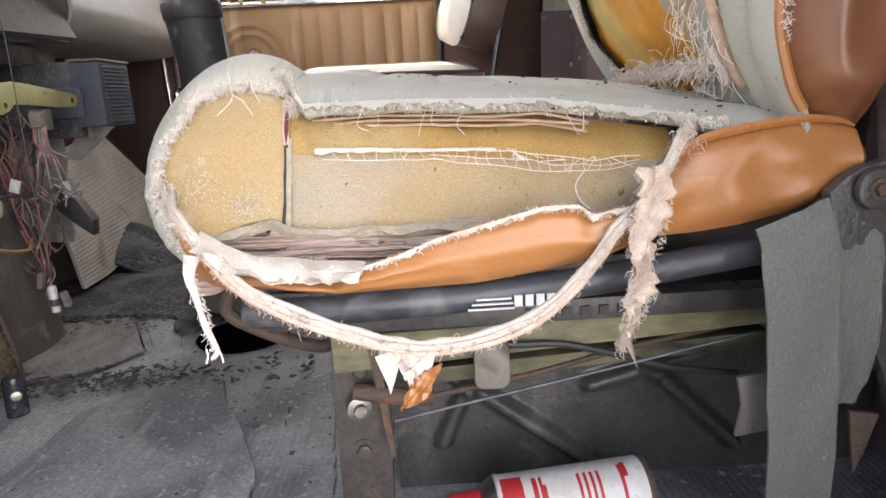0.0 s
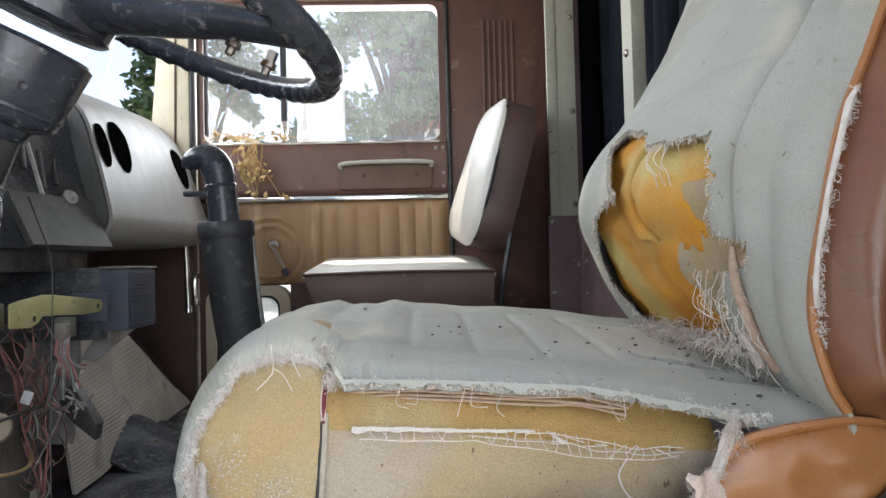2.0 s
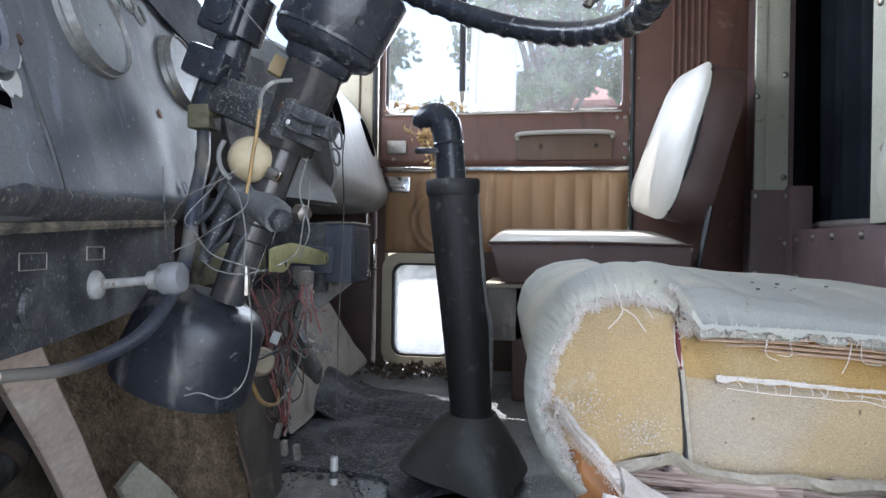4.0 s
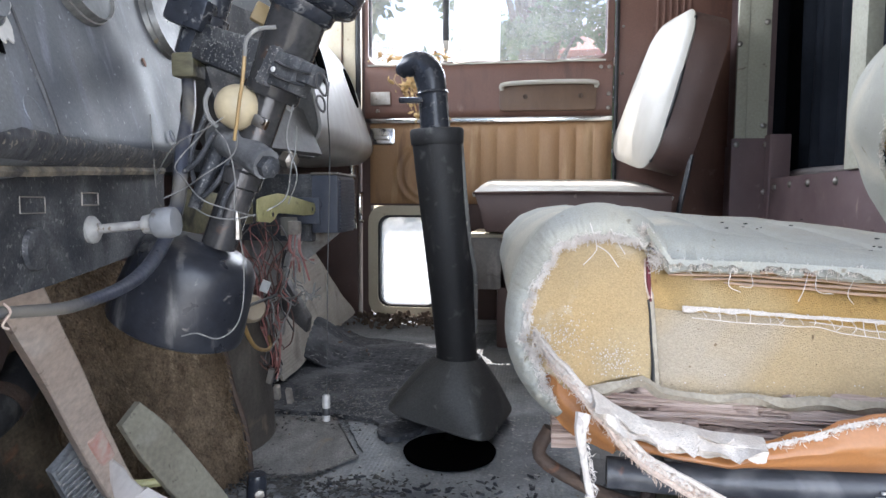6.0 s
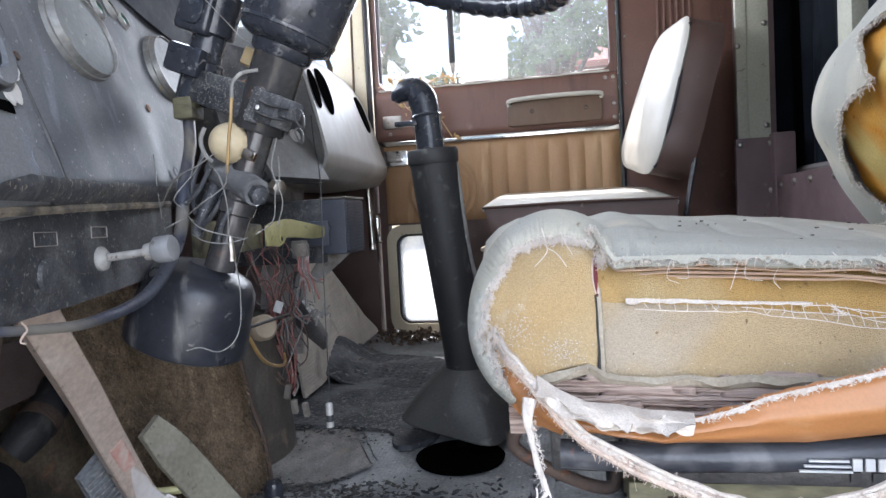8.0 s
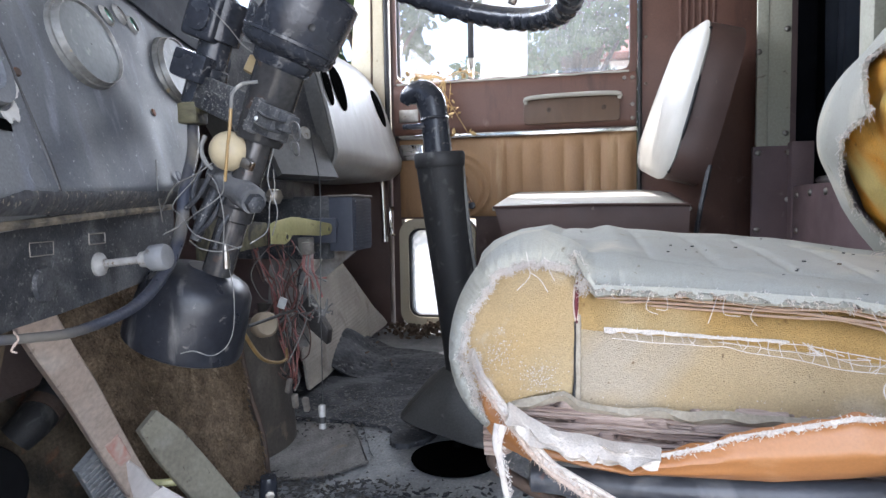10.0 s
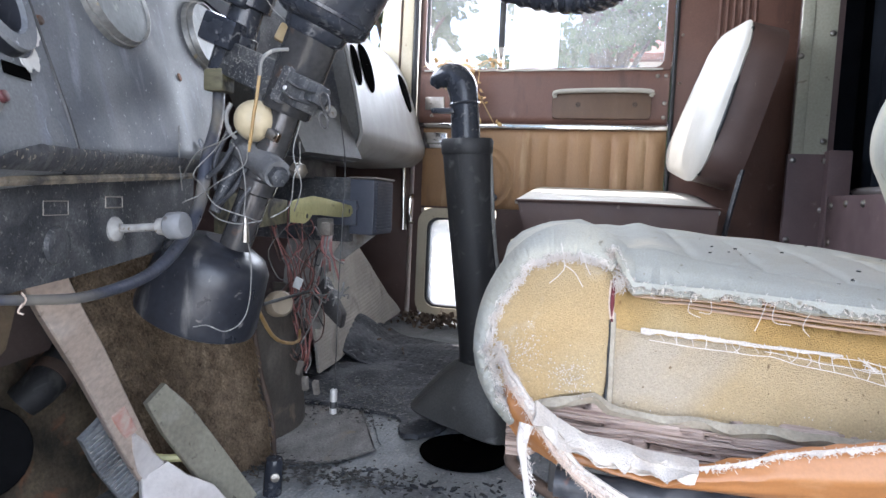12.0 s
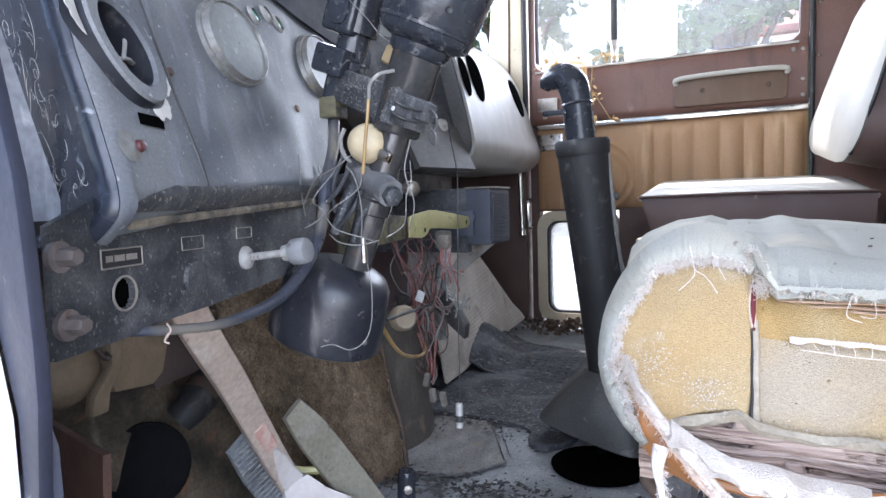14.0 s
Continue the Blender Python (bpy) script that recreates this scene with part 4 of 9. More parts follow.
# foam roll end at the front: outline in side view, leaning out towards its foot
def foam_face(outline, bm, depth, bulge=0.006, n=30):
    """A solid of foam whose outer face follows the lean of the cushion side."""
    own = bmesh.new()
    cx = sum(p[0] for p in outline) / len(outline)
    cz = sum(p[1] for p in outline) / len(outline)
    rings = []
    for k in range(n + 1):
        f = k / n
        ring = []
        for x, z in outline:
            px, pz = cx + (x - cx) * f, cz + (z - cz) * f
            edge = (0.003 if x > -0.095 else 0.012) * (max(0, f - 0.80) / 0.20) ** 2
            ring.append((px, lean(pz) - bulge * (1 - f * f) + edge + wob(px, 0, pz, 30, 0.003), pz))
        rings.append(ring)
    mid = own.verts.new((cx, lean(cz) - bulge, cz))
    vs = [[own.verts.new(p) for p in r] for r in rings[1:]]
    vs.append([own.verts.new((x, y + depth, z)) for x, y, z in rings[-1]])
    k = len(outline)
    for i in range(k):
        own.faces.new((mid, vs[0][i], vs[0][(i + 1) % k]))
    for a, b in zip(vs, vs[1:]):
        for i in range(k):
            own.faces.new((a[i], a[(i + 1) % k], b[(i + 1) % k], b[i]))
    own.faces.new(vs[-1])
    return merge(bm, own)


roll = smooth_path([(-0.0815, 0, 0.350), (-0.105, 0, 0.368), (-0.143, 0, 0.358), (-0.171, 0, 0.324), (-0.180, 0, 0.285), (-0.171, 0, 0.256), (-0.152, 0, 0.238), (-0.135, 0, 0.243), (-0.112, 0, 0.251), (-0.092, 0, 0.255), (-0.0835, 0, 0.260), (-0.0822, 0, 0.300), (-0.0815, 0, 0.338)], 4)
part("foam_roll", foam_face([(p.x, p.z) for p in roll], None, 0.10), M_FOAM, seat, "exposed crumbling yellow foam roll end")


def foam_y(x, z):
    return lean(z) - 0.050 * max(0, x - 0.10) / 0.12 * max(0, min(1, (z - 0.245) / 0.05))


def foam_piece(z0, z1, lift):
    """A stretch of the cushion's foam side between two height tables."""
    def f(u, v):
        x = -0.0825 + 0.270 * u
        a, b = lerp(z0, x), lerp(z1, x)
        z = a + (b - a) * v
        y = foam_y(x, z) + lift + wob(x, 0, z, 28, 0.0035) + wob(x, 2, z, 90, 0.0012)
        y += 0.002 * math.exp(-u * 90) + 0.010 * max(0, (z - lerp(RIM_Z, x) + 0.03) / 0.02)
        return Vector((x, y, z))
    return f


NET_LINE = [(-0.09, 0.303), (-0.030, 0.299), (0.020, 0.297), (0.070, 0.292), (0.110, 0.287), (0.140, 0.286), (0.20, 0.290)]
part("foam_side", sheet(foam_piece([(-0.09, 0.244), (0.2, 0.244)], [(x, z + 0.003) for x, z in NET_LINE], 0.005), 90, 24, 0.02), M_FOAM_PALE, seat, "exposed dusty yellow cushion foam")
part("foam_upper", sheet(foam_piece(NET_LINE, [(x, lerp(RIM_Z, x) - 0.010) for x in (-0.09, -0.06, 0.0, 0.1, 0.2)], 0.0045), 90, 14, 0.02), M_FOAM_AMBER, seat, "amber foam layer above the net strip")
LEDGE_TOP = [(-0.150, 0.2385), (-0.135, 0.2445), (-0.112, 0.252), (-0.092, 0.2555), (-0.083, 0.250), (-0.07, 0.2475), (0.15, 0.246)]


def ledge(u, v):
    x = -0.148 + 0.295 * u
    top = lerp(LEDGE_TOP, x)
    bot = top - 0.003 - 0.0025 * noise.noise(Vector((u * 13, 0, 4)))
    return Vector((x, lean(top) + 0.003 - 0.004 * v + wob(x, 0, v * 0.02, 40, 0.002), top + (bot - top) * v ** 1.2))


part("foam_ledge", sheet(ledge, 90, 8, 0.006), M_FOAM_DUST, seat, "grey dusty ledge under the foam")
part("ledge_crack", tube([(x, lean(0.246) + 0.001, lerp(LEDGE_TOP, x) - 0.001 + wob(x, 0, 0, 60, 0.0018)) for x in [-0.075 + 0.014 * i for i in range(16)]], [0.0012, 0.0005, 0.0009, 0.0004, 0.001, 0.0005, 0.0007, 0.0004, 0.0008, 0.0005, 0.0006, 0.0004, 0.0007, 0.0004, 0.0005, 0.0003], 5, 4), M_DEBRIS, seat, "dark crack above the ledge")
part("foam_joint", tube([(-0.0825, foam_y(-0.0825, z) + 0.0052, z) for z in (0.244, 0.26, 0.28, 0.30, 0.312)], 0.0034, 8, 3), M_FOAM_DUST, seat, "dirty joint between the foam blocks")
part("foam_slit", tube([(-0.0820, 0.567, 0.337), (-0.0830, 0.557, 0.320), (-0.0825, 0.550, 0.307)], [0.0012, 0.0018, 0.0008], 6, 4), M_RED, seat, "dark red piping in a foam slit")
part("foam_crack", tube([(-0.0838 + wob(z, 0, 0, 90, 0.0015), foam_y(0, z) + 0.0005, z) for z in (0.308, 0.298, 0.288, 0.278, 0.268, 0.258, 0.249)], [0.0010, 0.0008, 0.0011, 0.0007, 0.001, 0.0012, 0.0008], 5, 4), M_DEBRIS, seat, "dark crack between the foam blocks")
for o in (-0.0018, 0.0016):
    part("slit_fold", tube([(-0.0826 + o, 0.5665, 0.336), (-0.0834 + o, 0.5575, 0.320), (-0.0826 + o * 0.4, 0.5505, 0.309)], 0.0008, 5, 4), M_FRAY, seat, "frayed pink fold beside the slit")


def tatter(edge, fall, seed, n=420, thick=0.0011):
    """A torn cloth edge: edge(u) is the sewn line, fall(u, w) where cloth of width w ends."""
    def f(u, v):
        k = 0.50 + 0.7 * noise.noise(Vector((u * 19, seed, 0))) + 0.35 * noise.noise(Vector((u * 75, seed, 4))) + 0.14 * noise.noise(Vector((u * 200, seed, 8)))
        return edge(u).lerp(fall(u), v * max(0.2, min(1.1, k)))
    return sheet(f, n, 3, thick)


def roll_band(u, v):
    """The cover's rolled shoulder: from the roll's outline round to a ragged tear on the foam face."""
    a = radians(-60 + 186 * u)
    wide = 0.20 + 0.07 * max(0, math.sin(a)) + 0.07 * noise.noise(Vector((u * 9, 2, 0))) + 0.06 * noise.noise(Vector((u * 28, 2, 4))) + 0.025 * noise.noise(Vector((u * 90, 2, 8)))
    r = 1.005 - max(0.06, wide) * v
    x, z = -0.115 - 0.070 * r * math.cos(a), 0.291 + (0.085 if a > 0 else 0.069) * r * math.sin(a)
    return Vector((x, lean(z) + 0.012 - 0.019 * math.sin(math.pi / 2 * min(1, v * 1.25)) ** 0.8 + 0.0012 * noise.noise(Vector((u * 60, v * 3, 0))), z))


part("torn_roll_edge", sheet(roll_band, 420, 10, 0.0012), M_FABRIC, seat, "ragged cloth edge round the foam roll")
part("torn_rim_edge", tatter(lambda u: Vector((-0.082 + 0.275 * u, lerp(RIM_Y, -0.082 + 0.275 * u) - 0.0165, lerp(RIM_Z, -0.082 + 0.275 * u) + 0.001)), lambda u: Vector((-0.082 + 0.275 * u, lerp(RIM_Y, -0.082 + 0.275 * u) - 0.0175, lerp(RIM_Z, -0.082 + 0.275 * u) - 0.0065)), 5), M_FABRIC, seat, "ragged cloth edge along the cushion")

# layered padding under the torn rim
pad = bmesh.new()
for k in range(4):
    pts = [(x, lerp(RIM_Y, x) - 0.004 + 0.003 * k + wob(x, k, 0, 40, 0.003), lerp(RIM_Z, x) - 0.007 - 0.0036 * k + wob(x, 7 + k, 0, 25, 0.0022)) for x in [-0.066 + 0.0166 * i for i in range(13)]]
    tube(pts, 0.0019, 6, 3, True, pad, flat=0.6)
part("rim_padding", pad, M_PINK, seat, "layered faded pink padding edge")
# plywood seat board, its layers laid bare
board_part = part("seat_board", box(-0.14, 0.13, 0.526, 0.62, 0.214, 0.247, 0.002), M_WOOD, seat, "weathered layered plywood seat board")


def ply_edge(z0, z1, depth, seed):
    """A broken, splintered edge of plywood layers."""
    def f(u, v):
        x = -0.152 + 0.292 * u
        z = z0 + (z1 - z0) * v + 0.012 * max(0, -0.02 - x) + wob(x, seed, 0, 12, 0.003)
        grain_at = noise.noise(Vector((x * 9, seed, z * 620))) + 0.6 * noise.noise(Vector((x * 30, seed, z * 1500)))
        return Vector((x, depth + 0.004 * noise.noise(Vector((x * 26, seed, 0))) - 0.0032 * grain_at, z))
    return sheet(f, 150, 14, 0.006)


for z0, z1, depth, seed in ((0.2135, 0.2205, 0.514, 1), (0.2210, 0.2290, 0.5115, 2), (0.2296, 0.2385, 0.5135, 3), (0.2390, 0.2475, 0.517, 4)):
    part("ply_layer", ply_edge(z0, z1, depth, seed), M_WOOD, board_part)

SKIRT_TOP = [(-0.150, 0.258), (-0.140, 0.242), (-0.109, 0.235), (-0.074, 0.225), (-0.045, 0.221), (-0.029, 0.231), (-0.006, 0.237), (0.02, 0.247), (0.057, 0.256), (0.089, 0.264), (0.112, 0.264), (0.122, 0.257), (0.150, 0.262)]
SKIRT_BOT = [(-0.150, 0.245), (-0.141, 0.231), (-0.128, 0.219), (-0.088, 0.217), (-0.045, 0.212), (0.048, 0.213), (0.089, 0.219), (0.119, 0.225), (0.150, 0.234)]


def skirt(u, v):
    x = -0.150 + 0.300 * u
    top = lerp(SKIRT_TOP, x) + wob(x, 0, 3, 70, 0.003) * v
    bot = lerp(SKIRT_BOT, x)
    y = 0.492 - 0.016 * math.sin(math.pi * min(1, 0.15 + 0.8 * v)) + 0.05 * max(0, -0.11 - x) / 0.04
    return Vector((x, y + 0.010 * (1 - v) + wob(x, v * 0.4, 0, 9, 0.003), bot + (top - bot) * v))


part("skirt", sheet(skirt, 90, 14, 0.003), M_LEATHER, seat, "torn tan vinyl cushion skirt")
SIDE_TOP = [(0.138, 0.240), (0.166, 0.268), (0.176, 0.288), (0.190, 0.299), (0.222, 0.307), (0.261, 0.311), (0.283, 0.309), (0.300, 0.303), (0.312, 0.290)]
SIDE_BOT = [(0.138, 0.228), (0.167, 0.238), (0.196, 0.240), (0.226, 0.244), (0.259, 0.251), (0.286, 0.262), (0.312, 0.272)]


def side_panel(u, v):
    x = 0.138 + 0.173 * u
    top, bot = lerp(SIDE_TOP, x), lerp(SIDE_BOT, x)
    bulge = math.sin(math.pi * (0.10 + 0.80 * v)) ** 0.45
    y = 0.512 - 0.024 * bulge - 0.006 * u + 0.35 * max(0, u - 0.93)
    return Vector((x, y + wob(x, 0, v * 0.1, 30, 0.004), bot + (top - bot) * v))


part("side_panel", sheet(side_panel, 50, 22, 0.004), M_LEATHER, seat, "tan vinyl cushion side panel")
part("side_piping", tube([(x, 0.493 - 0.004 * i / 6, lerp(SIDE_TOP, x) + 0.001) for i, x in enumerate((0.160, 0.172, 0.190, 0.222, 0.261, 0.283, 0.294))], [0.0033, 0.0033, 0.0033, 0.0033, 0.0030, 0.0022, 0.0008], 6, 6), M_LEATHER, seat)


def front_wrap(u, v):
    """Tan vinyl that turns under the front roll."""
    x = -0.176 + 0.062 * u
    top = lerp([(-0.176, 0.268), (-0.15, 0.258), (-0.114, 0.238)], x)
    bot = lerp([(-0.176, 0.250), (-0.150, 0.232), (-0.139, 0.222), (-0.114, 0.217)], x)
    y = lerp([(-0.176, 0.575), (-0.160, 0.530), (-0.150, 0.508), (-0.114, 0.490)], x)
    return Vector((x, y + 0.004 * math.sin(5 * v + 3 * u), bot + (top - bot) * v + 0.002 * noise.noise(Vector((u * 9, 0, 0)))))


part("front_wrap", sheet(front_wrap, 30, 12, 0.003), M_LEATHER, seat, "tan vinyl turned under the front roll")


# torn cloth lining turned out at the front corner
def lining(u, v):
    a = Vector((lerp([(0, -0.130), (0.25, -0.116), (0.5, -0.096), (1, -0.026)], u), 0.486, lerp([(0, 0.260), (0.25, 0.250), (0.5, 0.241), (1, 0.233)], u)))
    b = Vector((lerp([(0, -0.127), (0.25, -0.109), (0.5, -0.083), (1, -0.030)], u), 0.476, lerp([(0, 0.249), (0.25, 0.237), (0.5, 0.226), (1, 0.227)], u)))
    p = a.lerp(b, v)
    p.y += 0.008 * math.sin(v * math.pi) * -1 + wob(p.x, v, 0, 45, 0.006)
    p.z += wob(p.x, 0, v, 90, 0.003) * v
    return p


part("lining", sheet(lining, 50, 8, 0.002), M_BACKING, seat, "off-white torn cloth lining")

# the hanging torn hem: three frayed cords that run side by side
HEM = [(0.192, 0.500, 0.314), (0.176, 0.486, 0.296), (0.158, 0.478, 0.268), (0.137, 0.474, 0.251), (0.119, 0.470, 0.229), (0.089, 0.462, 0.203), (0.050, 0.460, 0.187), (0.012, 0.460, 0.183), (-0.017, 0.460, 0.188), (-0.050, 0.462, 0.200), (-0.078, 0.464, 0.212), (-0.102, 0.468, 0.226), (-0.121, 0.474, 0.245), (-0.136, 0.484, 0.260), (-0.150, 0.500, 0.272), (-0.168, 0.545, 0.285)]
hem_line = smooth_path(HEM, 5)
for k, (oy, oz, r) in enumerate(((0, 0, 0.0026), (0.0015, 0.0034, 0.0019), (-0.0015, -0.0030, 0.0019))):
    cord = tube([(p.x, p.y + oy + wob(p.x * 2, k, p.z, 60, 0.0016), p.z + oz + wob(p.z, k, p.x * 2, 50, 0.0018)) for p in hem_line[::2]], [r * (0.75 + 0.5 * abs(math.sin(i * 1.7 + k))) for i in range(len(hem_line[::2]))], 7, 3, True)
    hem_part = part("hem_cord", cord, (M_BACKING, M_BACKING, M_FRAY)[k], seat, "frayed torn hem cord hanging in a loop")
fr = bmesh.new()
for p in hem_line:
    threads(fr, rng, p, 26, 0.0062, 0.00028, 1.6, 0.2)
    threads(fr, rng, p - Vector((0, 0, 0.004)), 9, 0.0036, 0.00026, 1.3, 0.5, (0, -0.3, -1.0))
    if rng.random() < 0.3:
        threads(fr, rng, p, 2, 0.011, 0.00026, 1.6, 0.6, (0, -0.3, -0.6))
tagged(part("hem_fluff", fr, M_FRAY, hem_part), kind="stuff")
# white torn edge along the top of the skirt
se = bmesh.new()
for i in range(150):
    x = -0.02 + 0.165 * i / 149
    threads(se, rng, (x, 0.480, lerp(SKIRT_TOP, x)), 4, 0.0032, 0.00024, 1.4, 0.2, (0, -0.4, 0.5))
tagged(part("skirt_fluff", se, M_THREAD, seat), kind="stuff")
part("skirt_edge", tatter(lambda u: Vector((-0.03 + 0.175 * u, 0.4805, lerp(SKIRT_TOP, -0.03 + 0.175 * u) + 0.0015)), lambda u: Vector((-0.03 + 0.175 * u, 0.4775, lerp(SKIRT_TOP, -0.03 + 0.175 * u) - 0.0032)), 11), M_BACKING, seat, "white torn lining edge of the skirt")


def rag(line, seed, ragged=0.35):
    """A hanging strip of torn cloth. line: (x, y, z, half width)."""
    path = smooth_path([p[:3] for p in line], 8)
    wid = smooth_path([(p[3], 0, 0) for p in line], 8)

    def f(u, v):
        i = min(int(v * (len(path) - 1) + 0.5), len(path) - 1)
        k = (u - 0.5) * 2
        w = wid[i].x * (1 + ragged * 2 * noise.noise(Vector((v * 24, seed + (k > 0) * 5, 0))) + ragged * 1.5 * noise.noise(Vector((v * 70, seed + (k > 0) * 5, 3))))
        return path[i] + Vector((k * w, 0.004 * math.sin(k * 3 + v * 17) + 0.003 * noise.noise(Vector((k * 2, v * 20, seed))), 0.002 * noise.noise(Vector((k * 3, v * 30, seed)))))
    return sheet(f, 10, len(path) - 1, 0.0016), path, wid


TASSEL = [(0.158, 0.474, 0.288, 0.010), (0.155, 0.466, 0.268, 0.010), (0.150, 0.462, 0.248, 0.009), (0.147, 0.460, 0.230, 0.0055), (0.147, 0.459, 0.215, 0.0075), (0.143, 0.459, 0.203, 0.0055), (0.140, 0.459, 0.192, 0.0025), (0.134, 0.460, 0.176, 0.0008)]
cloth, tpath, twid = rag(TASSEL, 3, 0.26)
part("tassel", cloth, M_FRAY, hem_part, "shredded hanging strip of backing")
tuft = bmesh.new()
for p, w in zip(tpath, twid):
    for sgn in (-1, 1):
        threads(tuft, rng, p + Vector((sgn * w.x * 0.9, -0.001, 0)), 4, 0.0048, 0.00026, 1.3, 0.5, (sgn * 0.7, -0.4, -0.4))
    threads(tuft, rng, p + Vector((0, -0.003, 0)), 3, 0.005, 0.00026, 1.5, 0.4)
tagged(part("tassel_fluff", tuft, M_BACKING, hem_part), kind="stuff")
tail = tube([(-0.134, 0.478, 0.247), (-0.136, 0.474, 0.236), (-0.134, 0.474, 0.222), (-0.132, 0.474, 0.210), (-0.130, 0.474, 0.200), (-0.126, 0.474, 0.188), (-0.125, 0.473, 0.183), (-0.129, 0.473, 0.179)], [0.0050, 0.0036, 0.0022, 0.0020, 0.0024, 0.0018, 0.0016, 0.0008], 8, 5, True)
part("hem_tail", tail, M_THREAD, hem_part, "white knotted string end")
tf = bmesh.new()
for i in range(26):
    f = i / 25
    threads(tf, rng, (-0.135 + 0.009 * f, 0.473, 0.246 - 0.062 * f), 7, 0.0055, 0.00028, 1.5, 0.4)
for a, b in (((-0.126, 0.474, 0.188), (-0.122, 0.473, 0.176)), ((-0.132, 0.474, 0.186), (-0.133, 0.473, 0.176))):
    tube([a, (Vector(a) + Vector(b)) / 2 + Vector((0.001, 0, 0)), b], 0.0007, 5, 4, True, tf)
tagged(part("tail_fluff", tf, M_THREAD, hem_part), kind="stuff")
powder = bmesh.new()
for i in range(420):
    x, z = (rng.gauss(-0.140, 0.008), 0.285 + rng.gauss(0, 0.008)) if i % 2 else (rng.gauss(-0.110, 0.008), 0.270 + rng.gauss(0, 0.006))
    if i % 9 == 0:
        x, z = rng.uniform(-0.07, 0.16), rng.uniform(0.25, 0.262)
    if math.hypot((x + 0.115) / 0.055, (z - 0.291) / 0.055) > 0.95 and x < -0.08:
        continue
    y = (lean(z) - 0.0055 if x < -0.083 else foam_y(x, z) + 0.0035)
    r = rng.uniform(0.00015, 0.00042)
    box(x - r, x + r, y - r * 0.5, y + r, z - r, z + r, 0, bm=powder)
tagged(part("foam_powder", powder, M_BACKING, seat, "white powdery crumbs on the foam", smooth=False), kind="stuff")
part("backing_rag", sheet(lambda u, v: Vector((-0.011 + 0.029 * u * (1 - 0.75 * v) + 0.010 * v * (u < 2), 0.460 + wob(u, v, 0, 4, 0.004), 0.182 - 0.026 * v + wob(u, 3, v, 6, 0.004))), 14, 12, 0.002), M_BACKING, hem_part, "woven backing scrap")
part("vinyl_scrap", sheet(lambda u, v: Vector((0.001 + 0.018 * u - 0.010 * v, 0.457 + wob(u, v, 1, 4, 0.005), 0.164 - 0.022 * v + 0.010 * u)), 10, 10, 0.002), M_LEATHER, hem_part, "tan vinyl scrap")

# net strip on the foam
net = bmesh.new()
NET_TOP = [(-0.062, 0.304), (-0.030, 0.303), (0.020, 0.300), (0.070, 0.298), (0.110, 0.292), (0.140, 0.289), (0.163, 0.292)]
NET_BOT = [(-0.056, 0.299), (-0.030, 0.296), (0.020, 0.294), (0.070, 0.287), (0.110, 0.281), (0.140, 0.282), (0.160, 0.287)]


def on_foam(x, z):
    return Vector((x, foam_y(x, z) - 0.002, z))


part("net_band", sheet(lambda u, v: on_foam(-0.062 + 0.13 * u, lerp(NET_TOP, -0.062 + 0.13 * u) + 0.001 - 0.0042 * (1 - 0.65 * u) * v * (0.8 + 0.5 * noise.noise(Vector((u * 14, 0, 0))))) + Vector((0, -0.001 + 0.0008 * noise.noise(Vector((u * 30, v, 0))), 0)), 60, 4, 0.0012), M_BACKING, seat, "white cloth band of the net strip")
for line, r in ((NET_TOP, 0.00036), (NET_BOT, 0.00032), ([(x, (lerp(NET_TOP, x) + lerp(NET_BOT, x)) / 2) for x, _ in NET_TOP[2:]], 0.0003)):
    tube([on_foam(x, lerp(line, x) + wob(x, r * 9000, 0, 60, 0.0022)) - Vector((0, 0.0016, 0)) for x in [line[0][0] + (line[-1][0] - line[0][0]) * i / 16 for i in range(17)]], r, 5, 3, True, net)
for i in range(26):
    x = -0.052 + 0.0082 * i + rng.uniform(-0.0025, 0.0025)
    a, b = on_foam(x, lerp(NET_TOP, x) + rng.uniform(0.0, 0.0022)), on_foam(x + rng.uniform(-0.004, 0.006), lerp(NET_BOT, x) - rng.uniform(-0.001, 0.0012))
    tube([a, (a + b) / 2 + Vector((rng.uniform(-0.002, 0.002), -0.003, 0)), b], 0.00028, 4, 3, True, net)
for i in range(12):
    x = rng.uniform(0.06, 0.165)
    p = on_foam(x, lerp(NET_TOP, x) - 0.002)
    tube([p, p + Vector((rng.uniform(-0.01, 0.01), -0.003, rng.uniform(-0.004, 0.005))), p + Vector((rng.uniform(-0.014, 0.014), -0.002, rng.uniform(-0.006, 0.006)))], 0.00032, 4, 4, True, net)
tube([on_foam(0.128, 0.282), on_foam(0.1215, 0.272), on_foam(0.124, 0.262), on_foam(0.130, 0.256)], 0.0006, 4, 5, True, net)
tagged(part("net_strip", net, M_THREAD, seat, "white thread net strip stuck to the foam"), kind="stuff")

# frayed fibres along the torn rim of the cover and round the foam roll
rim = bmesh.new()
for i in range(150):
    x = -0.085 + 0.300 * i / 149
    base = (x, lerp(RIM_Y, x) - 0.010 + rng.uniform(-0.004, 0.004), lerp(RIM_Z, x) - 0.002 + rng.uniform(-0.003, 0.002))
    threads(rim, rng, base, 9, 0.0042, 0.00026, 1.6, 0.4, (0, -0.6, -0.4))
for i in range(170):
    a = radians(-56 + 176 * i / 169)
    uu = (math.degrees(a) + 60) / 186
    rim_at = roll_band(uu, 1.0)
    base = (rim_at.x, rim_at.y - 0.0015, rim_at.z)
    threads(rim, rng, base, 14, 0.0050, 0.00024, 1.3, 0.2, (0.7 * math.cos(a), -0.6, -0.7 * math.sin(a)))
